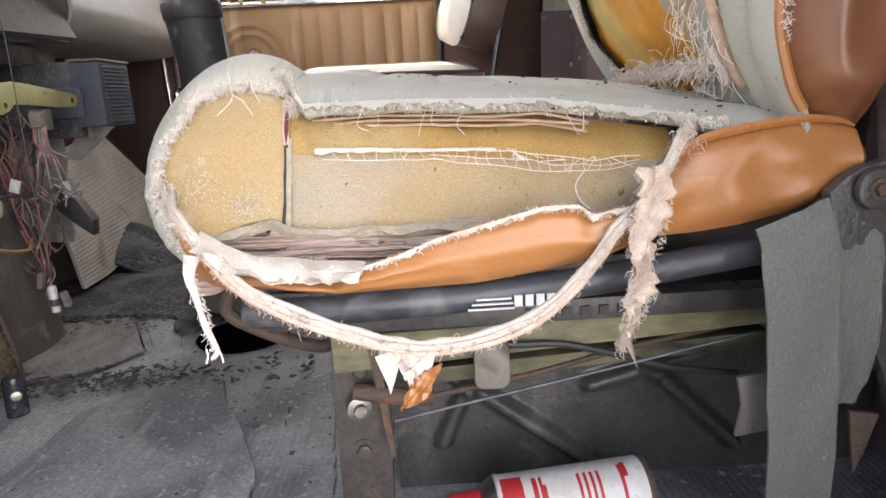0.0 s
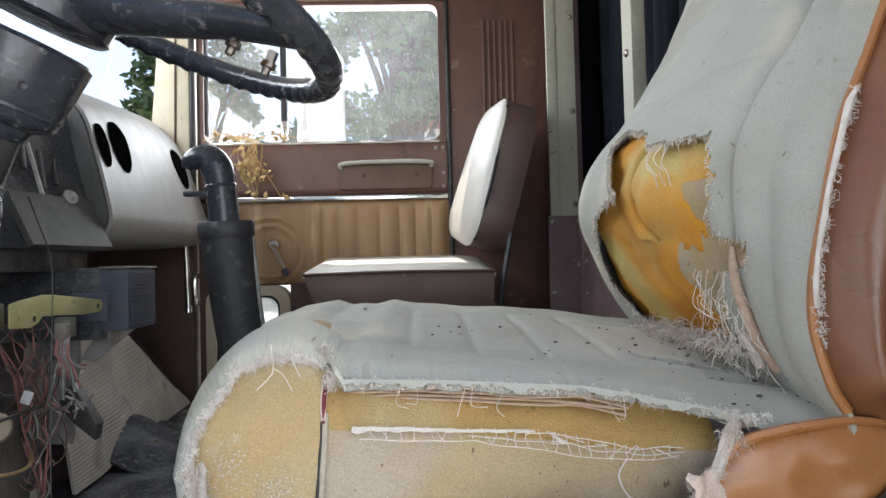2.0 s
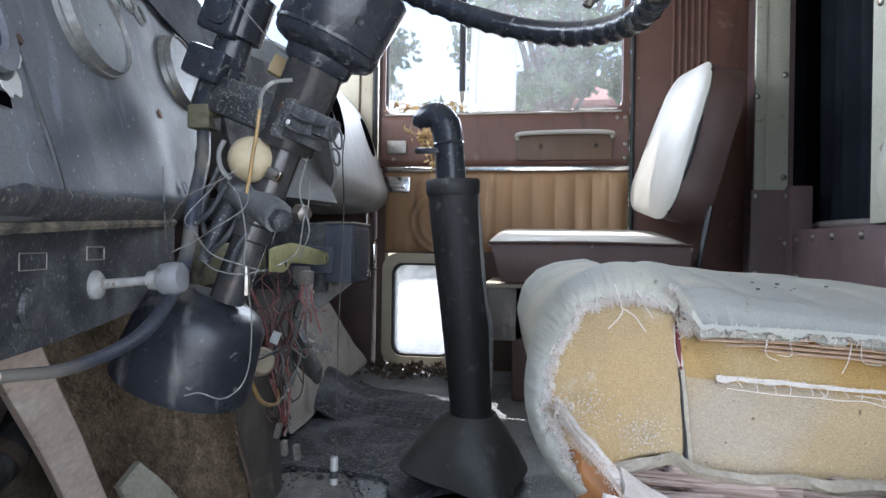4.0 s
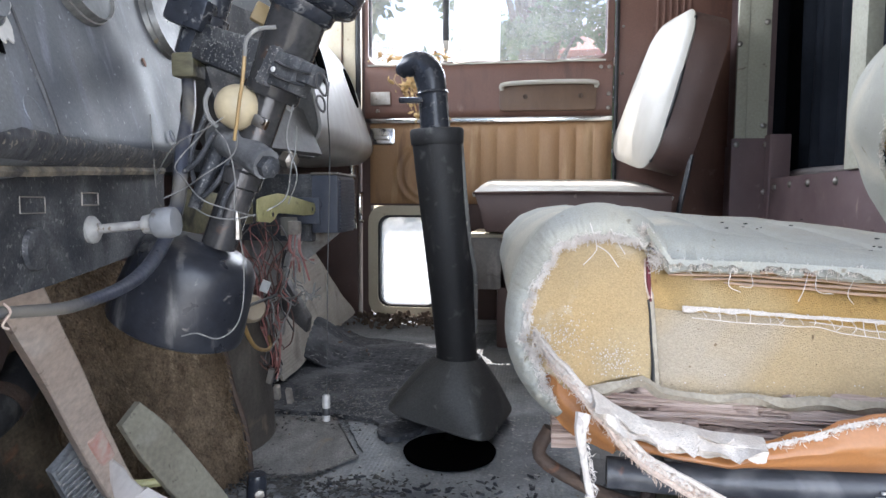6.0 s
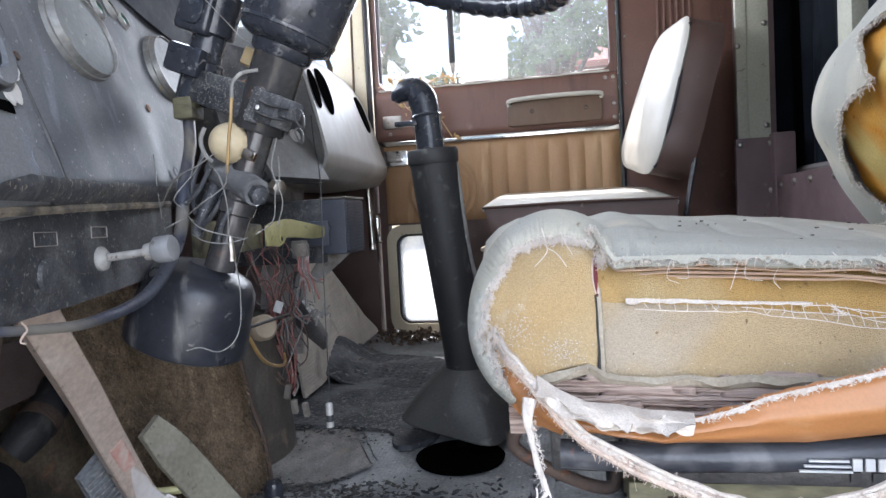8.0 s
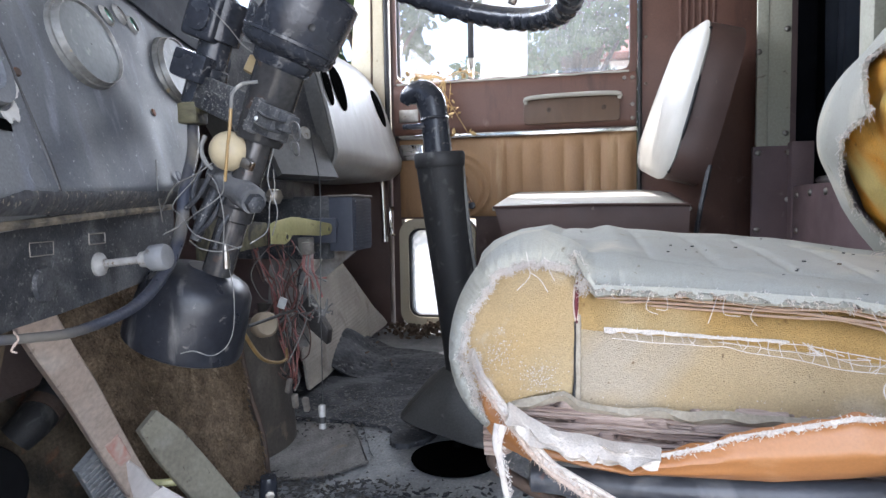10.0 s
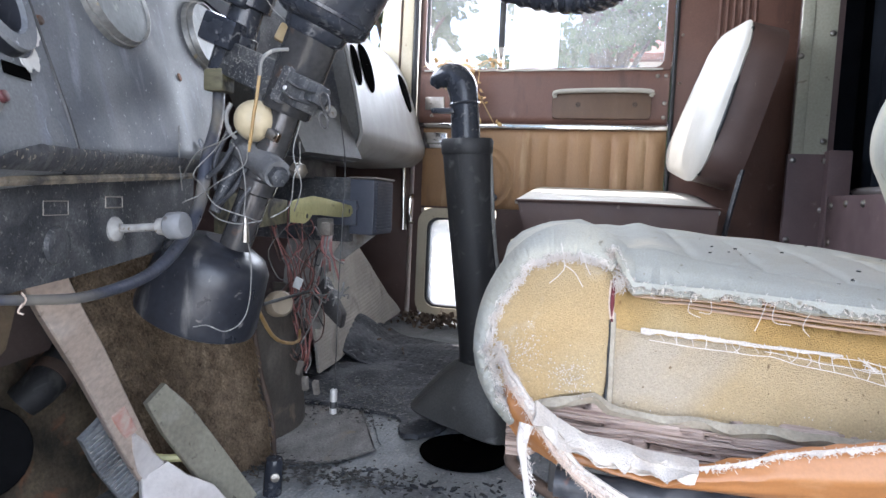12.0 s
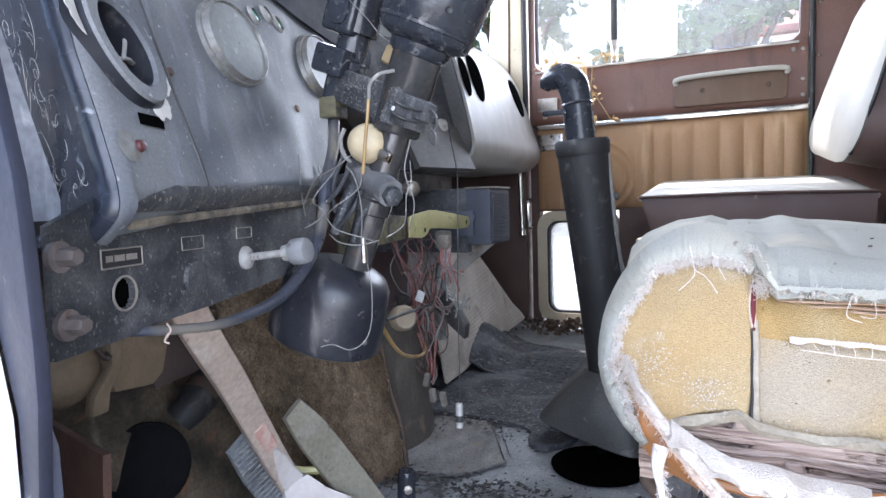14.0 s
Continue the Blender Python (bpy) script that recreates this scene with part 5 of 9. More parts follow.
for p in (((-0.124, 0.572, 0.362), (-0.120, 0.561, 0.346), (-0.122, 0.558, 0.340), (-0.130, 0.553, 0.332)), ((-0.120, 0.561, 0.346), (-0.112, 0.558, 0.341), (-0.105, 0.553, 0.331)), ((-0.109, 0.571, 0.358), (-0.104, 0.561, 0.347), (-0.100, 0.557, 0.340))):
    tube(p, 0.00036, 5, 5, True, rim)
for i in range(7):
    x = rng.uniform(-0.05, 0.17)
    tube([(x, lerp(RIM_Y, x) - 0.010, lerp(RIM_Z, x) - 0.004), (x + rng.uniform(-0.008, 0.008), lerp(RIM_Y, x) - 0.016, lerp(RIM_Z, x) - 0.016), (x + rng.uniform(-0.012, 0.012), lerp(RIM_Y, x) - 0.013, lerp(RIM_Z, x) - rng.uniform(0.016, 0.026))], 0.00028, 4, 4, True, rim)
tagged(part("rim_fluff", rim, M_THREAD, seat, "frayed white threads of the torn cover"), kind="stuff")
clump = bmesh.new()
for (x, y, z), w, n in (((-0.160, 0.520, 0.280), 0.008, 40), ((-0.176, 0.548, 0.292), 0.003, 8), ((0.186, 0.494, 0.306), 0.007, 30), ((-0.084, 0.575, 0.350), 0.006, 45), ((-0.078, 0.560, 0.336), 0.004, 24)):
    for i in range(n):
        threads(clump, rng, (x + rng.gauss(0, w * 0.5), y + rng.gauss(0, w * 0.3), z + rng.gauss(0, w * 0.7)), 6, 0.0065, 0.00028, 1.6, 0.3)
tagged(part("corner_fluff", clump, M_BACKING, seat), kind="stuff")

# backrest
NEAR_X = [(0.28, 0.268), (0.313, 0.264), (0.338, 0.250), (0.369, 0.242), (0.40, 0.242), (0.43, 0.246), (0.463, 0.254), (0.497, 0.263), (0.531, 0.275), (0.577, 0.296), (0.75, 0.365), (0.97, 0.45)]
BULGE_X = [(0.28, 0.285), (0.329, 0.258), (0.358, 0.234), (0.389, 0.214), (0.431, 0.197), (0.466, 0.184), (0.50, 0.187), (0.542, 0.208), (0.576, 0.237), (0.639, 0.279), (0.717, 0.318), (0.97, 0.44)]
HOLE = [(0.574, 0.515), (0.601, 0.516), (0.649, 0.519), (0.659, 0.534), (0.75, 0.555), (0.790, 0.545), (0.745, 0.515), (0.705, 0.482), (0.770, 0.468), (0.810, 0.431), (0.812, 0.39), (0.79, 0.36), (0.77, 0.335), (0.695, 0.331), (0.630, 0.331), (0.585, 0.345), (0.57, 0.379), (0.562, 0.406), (0.536, 0.412), (0.534, 0.430), (0.562, 0.434), (0.567, 0.451), (0.563, 0.477)]


def back_point(y, z, inward=0.0):
    n, b = curve(NEAR_X, z), curve(BULGE_X, z)
    f = max(0, min(1, (y - 0.490) / 0.20))
    x = n + (b - n) * math.sin(f * math.pi / 2) ** 0.9 + 0.07 * max(0, (y - 0.80) / 0.18) ** 2
    seam = 0.538 + 0.012 * math.sin((z - 0.3) * 9)
    if y < seam:
        x -= 0.0045 * abs(math.sin(math.pi * (y - 0.490) / (seam - 0.490) * 2)) ** 1.2
    x += 0.006 * math.exp(-((y - seam) / 0.006) ** 2) * (z > 0.33)
    if y > 0.55:
        for a in (0.575, 0.66, 0.74):
            x += 0.0035 * math.exp(-((z - a - 0.08 * (y - 0.6)) / 0.005) ** 2)
    return Vector((x + inward, y, z))


def inside(poly, a, b):
    hit = False
    for (x0, y0), (x1, y1) in zip(poly, poly[1:] + poly[:1]):
        if (y0 > b) != (y1 > b) and a < x0 + (x1 - x0) * (b - y0) / (y1 - y0):
            hit = not hit
    return hit


def back_cover(u, v):
    z, y = 0.285 + 0.685 * v, 0.490 + 0.52 * u
    p = back_point(y, z)
    p.x += wob(p.x, y, z, 18, 0.004)
    return p


def back_kept(u, v):
    z, y = 0.285 + 0.685 * v, 0.490 + 0.52 * u
    return not inside(HOLE, y + 0.004 * noise.noise(Vector((y * 90, z * 90, 0))), z + 0.003 * noise.noise(Vector((y * 90, z * 90, 7))))


part("backrest_cover", sheet(back_cover, 190, 240, 0.004, keep=back_kept), M_FABRIC, seat, "off-white cloth backrest cover with a torn hole")


def back_foam(u, v):
    z, y = 0.31 + 0.26 * v, 0.525 + 0.31 * u
    p = back_point(y, z, 0.013)
    p.x += wob(0, y, z, 13, 0.006) + wob(0, y, z, 40, 0.003)
    d = y - (0.665 + 0.035 * math.sin((z - 0.44) * 32))
    if z > 0.435:
        p.x += 0.012 * math.exp(-(d / 0.004) ** 2) - 0.004 * math.exp(-((d - 0.02) / 0.016) ** 2)
    return p


part("foam_patch", sheet(lambda u, v: back_foam(u * 0.42, v * 0.66) - Vector((0.0015, 0, 0)), 70, 80, keep=lambda u, v: u + 0.35 * v + 0.30 * noise.noise(Vector((u * 3, v * 3, 0))) + 0.10 * noise.noise(Vector((u * 14, v * 14, 2))) < 0.92), M_FOAM_PALE, seat, "grey-beige dusty foam patch")
part("rolled_flap", tube([(p.x, p.y, p.z) for p in [back_point(0.553 - 0.08 * max(0, 0.40 - z), z, -0.004) for z in (0.335, 0.36, 0.39, 0.41, 0.427)]], [0.005, 0.0055, 0.0045, 0.004, 0.002], 9, 5), M_PINK, seat, "rolled pinkish cloth flap")
part("backrest_foam", sheet(back_foam, 110, 100), M_FOAM_ORANGE, seat, "bright orange exposed backrest foam")
fb = bmesh.new()
for (y0, z0), (y1, z1) in zip(HOLE, HOLE[1:] + HOLE[:1]):
    k = max(2, int(math.hypot(y1 - y0, z1 - z0) / 0.0035))
    for i in range(k):
        y, z = y0 + (y1 - y0) * i / k, z0 + (z1 - z0) * i / k
        threads(fb, rng, back_point(y, z, -0.001), 5, 0.006, 0.0003, 1.0, 0.5, (-0.6, -0.3, -0.2))
for i in range(5):
    y, z = 0.612 + 0.007 * i + rng.uniform(-0.004, 0.004), 0.517
    p = back_point(y, z, -0.002)
    k = rng.uniform(0.012, 0.04)
    tube([p, p + Vector((-0.006, rng.uniform(-0.008, 0.008), -k * 0.4)), p + Vector((-0.005, rng.uniform(-0.012, 0.012), -k * 0.7)), p + Vector((0.0, rng.uniform(-0.012, 0.012), -k))], 0.00036, 5, 4, True, fb)
for i in range(70):
    z = rng.uniform(0.335, 0.41)
    p = back_point(rng.uniform(0.545, 0.60), z, -0.002)
    tube([p, p + Vector((-0.004, rng.uniform(-0.01, 0.01), rng.uniform(-0.02, 0.0))), p + Vector((0.002, rng.uniform(-0.02, 0.02), rng.uniform(-0.03, -0.012)))], 0.0003, 3, 3, False, fb)
tagged(part("tear_fluff", fb, M_THREAD, seat, "frayed white threads round the backrest tear"), kind="stuff")
shred = bmesh.new()
for i in range(700):
    y = rng.uniform(0.56, 0.78)
    p = Vector((0.235 + rng.gauss(0, 0.008), y, 0.343 + abs(rng.gauss(0, 0.006)) - 0.01 * (y - 0.6)))
    d = Vector((rng.gauss(0, 1), rng.gauss(0, 1), rng.gauss(0, 0.6))).normalized() * rng.uniform(0.006, 0.018)
    tube([p, p + d * 0.5 + Vector((0, 0, 0.003)), p + d], 0.00032, 3, 2, False, shred)
tube([(0.243, 0.552, 0.415), (0.236, 0.556, 0.39), (0.238, 0.562, 0.36), (0.242, 0.556, 0.335)], [0.003, 0.006, 0.007, 0.003], 8, 5, True, shred)
tagged(part("shredded_padding", shred, M_BACKING, seat, "shredded cream padding at the seat crease"), kind="stuff")


def back_side(u, v):
    z = 0.292 + 0.678 * v
    x0 = curve(NEAR_X, z) - 0.001
    x1 = curve([(0.285, 0.300), (0.304, 0.306), (0.343, 0.314), (0.381, 0.321), (0.427, 0.322), (0.485, 0.326), (0.582, 0.337), (0.97, 0.48)], z)
    x1 = max(x1, x0 + 0.03)
    bul = math.sin(math.pi / 2 * min(1, u / 0.42)) ** 0.8 - 0.2 * max(0, u - 0.42)
    low = max(0, 1 - v * 16)
    crease = (0.0035 * math.sin(6 * u + 30 * v) + 0.002 * math.sin(11 * u - 40 * v)) * math.sin(math.pi * u) * max(0, 1 - v * 3.2)
    return Vector((x0 + (x1 - x0) * u, 0.496 - 0.026 * bul * (1 - low) + 0.014 * low + 0.02 * max(0, u - 0.85) * 2.4 + crease, z))


part("backrest_side", sheet(back_side, 40, 120, 0.004), M_LEATHER_OLD_SHADED, seat, "tan vinyl backrest side panel")
part("backrest_piping", tube([(lerp(NEAR_X, z) - 0.002, 0.489, z) for z in (0.318, 0.335, 0.37, 0.41, 0.46, 0.51, 0.56, 0.66, 0.80, 0.95)], 0.0034, 6, 6), M_LEATHER, seat)
wh = bmesh.new()
tube([(lerp(NEAR_X, z) - 0.003 + wob(z, 0, 0, 60, 0.003), 0.484, z) for z in (0.385, 0.40, 0.42, 0.44, 0.46, 0.48, 0.50, 0.515, 0.525)], [0.0012, 0.0018, 0.0014, 0.002, 0.0015, 0.002, 0.002, 0.0026, 0.0012], 6, 5, True, wh)
for i in range(110):
    z = rng.uniform(0.36, 0.525)
    threads(wh, rng, (lerp(NEAR_X, z) - 0.002, 0.483, z), 4, 0.0042, 0.00028, 1.2, 0.3)
part("seam_fluff", wh, M_THREAD, seat, "frayed white seam")
part("backrest_shell", sheet(lambda u, v: Vector((lerp([(0, 0.325), (0.4, 0.335), (1, 0.48)], v) + 0.03 * math.sin(math.pi * u), 0.52 + 0.48 * u, 0.28 + 0.69 * v)), 12, 16, 0.01), M_PANEL, seat)
# crumbs lying on the cushion
crumbs = bmesh.new()
for i in range(80):
    x, v = rng.uniform(-0.05, 0.23), rng.random() ** 1.5 * 0.6
    if rng.random() < 0.4:
        x, v = rng.gauss(0.22, 0.03), rng.uniform(0.02, 0.4)
    x = min(x, 0.26)
    y0 = lerp(RIM_Y, x)
    p = Vector((x, y0 + (FAR_Y - y0) * v ** 1.25, lerp(RIM_Z, x) + crown(x, v) + 0.0035))
    r = rng.uniform(0.0004, 0.0012)
    box(p.x - r, p.x + r * 1.5, p.y - r, p.y + r, p.z - r * 0.5, p.z + r * 0.6, 0, bm=crumbs)
tagged(solid("crumbs", crumbs, M_DEBRIS, "dark crumbs and dirt lying on the cushion", "dirt", smooth=False), kind="stuff")

# ---- seat base, rails and what hangs beside it ----
base = thing("seat_pedestal", (0.10, 0.75, FLOOR_Z), "rusty black metal seat base with slide rails", "seat base")
part("frame_tube", tube([(-0.115, 0.512, 0.196), (-0.04, 0.508, 0.196), (0.10, 0.505, 0.204), (0.245, 0.500, 0.224)], 0.0105, 14, 6), M_TUBE, base, "worn black painted tube")
for k in range(3):
    part("badge_bar", box(0.046 - 0.003 * k, 0.070 + 0.001 * k, 0.4925, 0.4945, 0.2010 - 0.0035 * k, 0.2022 - 0.0035 * k, 0), M_WHITE, base, smooth=False)
for k in range(4):
    part("badge_bar", box(0.072 + 0.0075 * k, 0.0775 + 0.0075 * k, 0.4925, 0.4942, 0.1955, 0.2035, 0), M_WHITE, base, smooth=False)
part("upper_rail", box(-0.06, 0.30, 0.530, 0.552, 0.168, 0.186, 0.003), M_BASE, base)
rail = slab([(-0.065, 0.128), (0.30, 0.150), (0.30, 0.166), (-0.065, 0.160)], "xz", (0.548, 0.60), 0.003)
part("slide_rail", rail, M_OLIVE_DARK, base, "dirty olive slide rail")
for k in range(7):
    part("rail_slot", box(0.085 + 0.014 * k, 0.092 + 0.014 * k, 0.528, 0.531, 0.173, 0.180), M_WIRE_BLACK, base, smooth=False)
part("lower_rail", slab([(-0.06, 0.098), (0.30, 0.118), (0.30, 0.132), (-0.06, 0.112)], "xz", (0.575, 0.61), 0.002), M_OLIVE_DARK, base)
# front plate with its bolts, and the dark pressed side
part("front_plate", slab([(-0.068, 0.142), (-0.022, 0.140), (-0.026, FLOOR_Z), (-0.070, FLOOR_Z)], "xz", (0.562, 0.572), 0.002), M_PLATE, base)
for x, z, r in ((-0.045, 0.125, 0.012), (-0.047, 0.052, 0.012)):
    part("plate_bolt", hexbolt((x, 0.562, z), (0, -1, 0), r * 0.55, 0.005), M_PLATE, base)
part("bright_pin", lathe([(0.009, 0), (0.010, 0.012), (0.005, 0.013), (0.005, 0.018), (0, 0.018)], (-0.050, 0.558, 0.098), (0.3, -1, 0), 14), M_STEEL, base)
part("latch_blade", slab([(-0.036, 0.150), (-0.028, 0.150), (-0.020, 0.055), (-0.024, 0.052)], "xz", (0.545, 0.549)), M_RUST, base)
part("latch_pin", tube([(-0.05, 0.55, 0.112), (-0.01, 0.546, 0.107), (0.012, 0.548, 0.104)], 0.007, 10, 3), M_RUST, base)


def pressed(u, v):
    x, z = -0.024 + 0.46 * u, FLOOR_Z + 0.175 * v
    y = 0.625
    for x0, z0, x1, z1 in ((0.03, 0.09, 0.16, -0.01), (0.02, 0.02, 0.05, 0.09), (0.20, 0.10, 0.30, 0.0), (0.16, 0.07, 0.28, 0.10)):
        d = Vector((x1 - x0, z1 - z0))
        t = max(0, min(1, ((x - x0) * d.x + (z - z0) * d.y) / d.length_squared))
        q = math.hypot(x - x0 - d.x * t, z - z0 - d.y * t)
        y -= 0.013 * math.exp(-(q / 0.0075) ** 4)
    return Vector((x, y, z))


part("pressed_side", sheet(pressed, 160, 72, 0.004), M_BASE, base, "black pressed metal side")
part("base_top", box(-0.06, 0.40, 0.60, 1.00, 0.15, 0.20, 0.005), M_BASE, base)
part("base_far_side", box(-0.06, 0.40, 0.98, 1.00, FLOOR_Z, 0.15, 0.003), M_BASE, base)
part("strap_clip", slab(round_rect(0.046, 0.074, 0.112, 0.152, 0.008), "xz", (0.538, 0.546), 0.002), M_GREY, base)
part("cable", tube([(0.040, 0.552, 0.150), (0.075, 0.545, 0.146), (0.115, 0.545, 0.144), (0.160, 0.545, 0.132), (0.205, 0.548, 0.117), (0.262, 0.552, 0.106)], 0.0030, 8, 6), M_WIRE_BLACK, base)
part("control_rod", tube([(0.012, 0.55, 0.104), (0.09, 0.552, 0.116), (0.17, 0.554, 0.133), (0.28, 0.556, 0.152)], 0.0026, 8, 4), M_RUST, base)
part("brace_rod", tube([(-0.015, 0.495, 0.114), (0.0185, 0.495, 0.121), (0.107, 0.495, 0.138), (0.239, 0.495, 0.1645)], 0.0013, 8, 5), M_TUBE, base, "thin steel rod")
# front adjusting loop
part("adjust_loop", tube([(-0.150, 0.60, 0.192), (-0.158, 0.60, 0.168), (-0.128, 0.60, 0.148), (-0.092, 0.60, 0.134), (-0.074, 0.60, 0.134), (-0.070, 0.60, 0.150), (-0.076, 0.60, 0.168)], 0.0058, 10, 6), M_RUST, base)
part("loop_guard", box(-0.125, -0.068, 0.59, 0.60, 0.150, 0.185, 0.003), M_BASE, base)

# recliner frame at the seat's rear corner
recl = thing("recliner_bracket", (0.34, 0.47, 0.0), "black steel recliner bracket with a bolt", "bracket")
part("plate", slab([(0.2707, 0.266), (0.280, 0.275), (0.290, 0.281), (0.306, 0.285), (0.300, 0.329), (0.308, 0.366), (0.33, 0.41), (0.470, 0.41), (0.470, 0.05), (0.355, 0.05), (0.32, 0.14), (0.276, 0.237)], "xz", (0.472, 0.482), 0.002), M_BASE, recl)
part("arm", slab(round_rect(0.284, 0.330, 0.255, 0.281, 0.012), "xz", (0.464, 0.471), 0.003), M_BASE, recl)
part("bolt", hexbolt((0.297, 0.464, 0.268), (0, -1, 0), 0.0045, 0.004), M_RUST, recl)


def strap(line, width, thick=0.0018, twist=0.0):
    """Webbing along a line, its width across x."""
    pts = smooth_path(line, 6)
    return sheet(lambda u, v: pts[min(int(v * (len(pts) - 1) + 0.5), len(pts) - 1)] + Vector(((u - 0.5) * width, wob(u * 2, v * 4, 1, 2, 0.004) + twist * (u - 0.5) * v, 0.10 * (u - 0.5) * width * (1 - v) * 4)), 8, len(pts) - 1, thick)


belt = thing("seat_belt", (0.266, 0.46, FLOOR_Z), "grey worn seat belt hanging beside the seat", "seat belt")
part("webbing", strap([(0.247, 0.472, 0.254), (0.249, 0.463, 0.230), (0.253, 0.460, 0.18), (0.258, 0.460, 0.12), (0.262, 0.462, 0.06), (0.266, 0.470, 0.0), (0.268, 0.49, -0.026)], 0.046), M_BELT, belt)
part("lower_loop", strap([(0.290, 0.475, 0.245), (0.294, 0.470, 0.20), (0.298, 0.474, 0.15), (0.292, 0.480, 0.115)], 0.032), M_BELT, belt)
part("anchor_tab", slab([(0.300, 0.112), (0.322, 0.108), (0.316, 0.085), (0.308, 0.062), (0.304, 0.085)], "xz", (0.472, 0.476), 0.001), M_RUST, belt)
part("side_clip", slab([(0.235, 0.128), (0.262, 0.132), (0.262, 0.084), (0.236, 0.080), (0.240, 0.105)], "xz", (0.50, 0.504), 0.001), M_GREY, belt)

# spray can lying by the base
can = thing("spray_can", (0.12, 0.54, 0.0), "red and white spray can lying on its side", "can")
CA, CB = Vector((0.060, 0.547, -0.003)), Vector((0.190, 0.557, 0.0015))
ax = (CB - CA).normalized()
L = (CB - CA).length
part("body", lathe([(0.0, 0.0), (0.027, 0.0), (0.0285, 0.002), (0.0275, 0.006), (0.0275, L - 0.006), (0.0285, L - 0.002), (0.026, L), (0.0, L - 0.004)], CA, ax, 32), M_CAN_WHITE, can)
part("shoulder", lathe([(0.0275, 0.0), (0.026, -0.004), (0.018, -0.012), (0.014, -0.013), (0, -0.013)], CA, ax, 28), M_STEEL, can)
part("end_rim", lathe([(0.0277, L - 0.005), (0.0288, L - 0.0025), (0.0275, L + 0.0006), (0.025, L + 0.0004)], CA, ax, 32), M_RUST, can, "rusty bottom rim")
part("cap", lathe([(0.017, -0.012), (0.0185, -0.014), (0.018, -0.036), (0.015, -0.040), (0, -0.040)], CA, ax, 24), M_CAN_RED, can)


def print_patch(a0, a1, s0, s1, r=0.0279):
    """A printed patch that wraps the can between two angles and two lengths."""
    up = Vector((0, 0, 1))
    e1 = (up - ax * up.dot(ax)).normalized()
    e2 = ax.cross(e1)
    return sheet(lambda u, v: CA + ax * (s0 + (s1 - s0) * v) + (e1 * math.cos(radians(a0 + (a1 - a0) * u)) + e2 * math.sin(radians(a0 + (a1 - a0) * u))) * r, 8, 6, 0.0003)


side_sign = 1 if (ax.cross(Vector((0, 0, 1)))).y < 0 else -1
for a0, a1, s0, s1 in ((0, 75, 0.004, 0.022), (5, 80, 0.104, 0.107), (0, 30, 0.107, 0.111), (25, 55, 0.0375, 0.041), (8, 72, 0.030, 0.034), (8, 72, 0.036, 0.0385), (12, 60, 0.068, 0.0705), (12, 60, 0.0735, 0.076), (12, 60, 0.079, 0.0815), (12, 60, 0.0845, 0.087)):
    part("print", print_patch(-a0 * -side_sign, -a1 * -side_sign, s0, s1), M_CAN_RED, can, "red print", smooth=False)

# ---- passenger seat ----
pseat = thing("passenger_seat", (0.0, 1.95, FLOOR_Z), "white and dark brown vinyl fold-up passenger seat", "seat")


def cushion_top(u, v):
    x, y = -0.325 + 0.515 * u, 1.735 + 0.425 * v
    e = min(1, 14 * u, 14 * (1 - u)) ** 0.5 * min(1, 8 * v, 8 * (1 - v)) ** 0.5
    return Vector((x, y, 0.402 + 0.040 * v + 0.014 * e - 0.008 * max(0, u - 0.8) * 5))


def cushion_side(u, v):
    path = [(-0.318, 1.735), (0.185, 1.735), (0.190, 2.16), (-0.325, 2.16), (-0.318, 1.735)]
    k = min(int(u * 4), 3)
    f = u * 4 - k
    a, b = path[k], path[k + 1]
    x, y = a[0] + (b[0] - a[0]) * f, a[1] + (b[1] - a[1]) * f
    z0 = 0.300 if y < 2 else 0.33
    z1 = 0.402 + 0.040 * (y - 1.735) / 0.425
    bulge = 0.006 * math.sin(math.pi * v)
    x += 0.030 * (1 - v) * (1 if x < 0 else -0.2)
    return Vector((x, y - (bulge if y < 1.8 else 0), z0 + (z1 - z0) * v))


part("seat_top", sheet(cushion_top, 40, 24, 0.01), M_VINYL, pseat, "off-white vinyl seat top")
part("seat_border", sheet(cushion_side, 64, 8, 0.006), M_BROWN, pseat, "dark brown seat border")
part("seat_piping", tube([(-0.322, 1.733, 0.402), (-0.07, 1.728, 0.405), (0.187, 1.733, 0.401)], 0.004, 6, 6), M_BROWN, pseat)


# backrest: a slightly twisted padded slab, off-white in front, brown round the sides
BACK_C = [Vector((0.136, 1.745, 0.455)), Vector((0.082, 2.165, 0.530)), Vector((0.248, 1.745, 0.872)), Vector((0.224, 2.150, 0.925))]


def back_plane(u, v, out):
    p, q = 2 * u - 1, 2 * v - 1
    u, v = 0.5 + 0.5 * p * math.sqrt(max(0, 1 - 0.30 * min(1, q * q) ** 3)), 0.5 + 0.5 * q * math.sqrt(max(0, 1 - 0.22 * min(1, p * p) ** 3))
    a = BACK_C[0].lerp(BACK_C[1], u)
    b = BACK_C[2].lerp(BACK_C[3], u)
    p = a.lerp(b, v)
    n = Vector((-0.955, 0.0, 0.26))
    return p + n * out


def back_front(u, v):
    e = min(1, 8 * u, 8 * (1 - u)) ** 0.5 * min(1, 6 * v, 6 * (1 - v)) ** 0.5
    uu = 0.5 + (u - 0.5) * (1 - 0.10 * max(0, (v - 0.86) / 0.14) ** 2 - 0.10 * max(0, (0.12 - v) / 0.12) ** 2)
    return back_plane(uu, v, 0.018 * e + wob(u, v, 0, 5, 0.002))


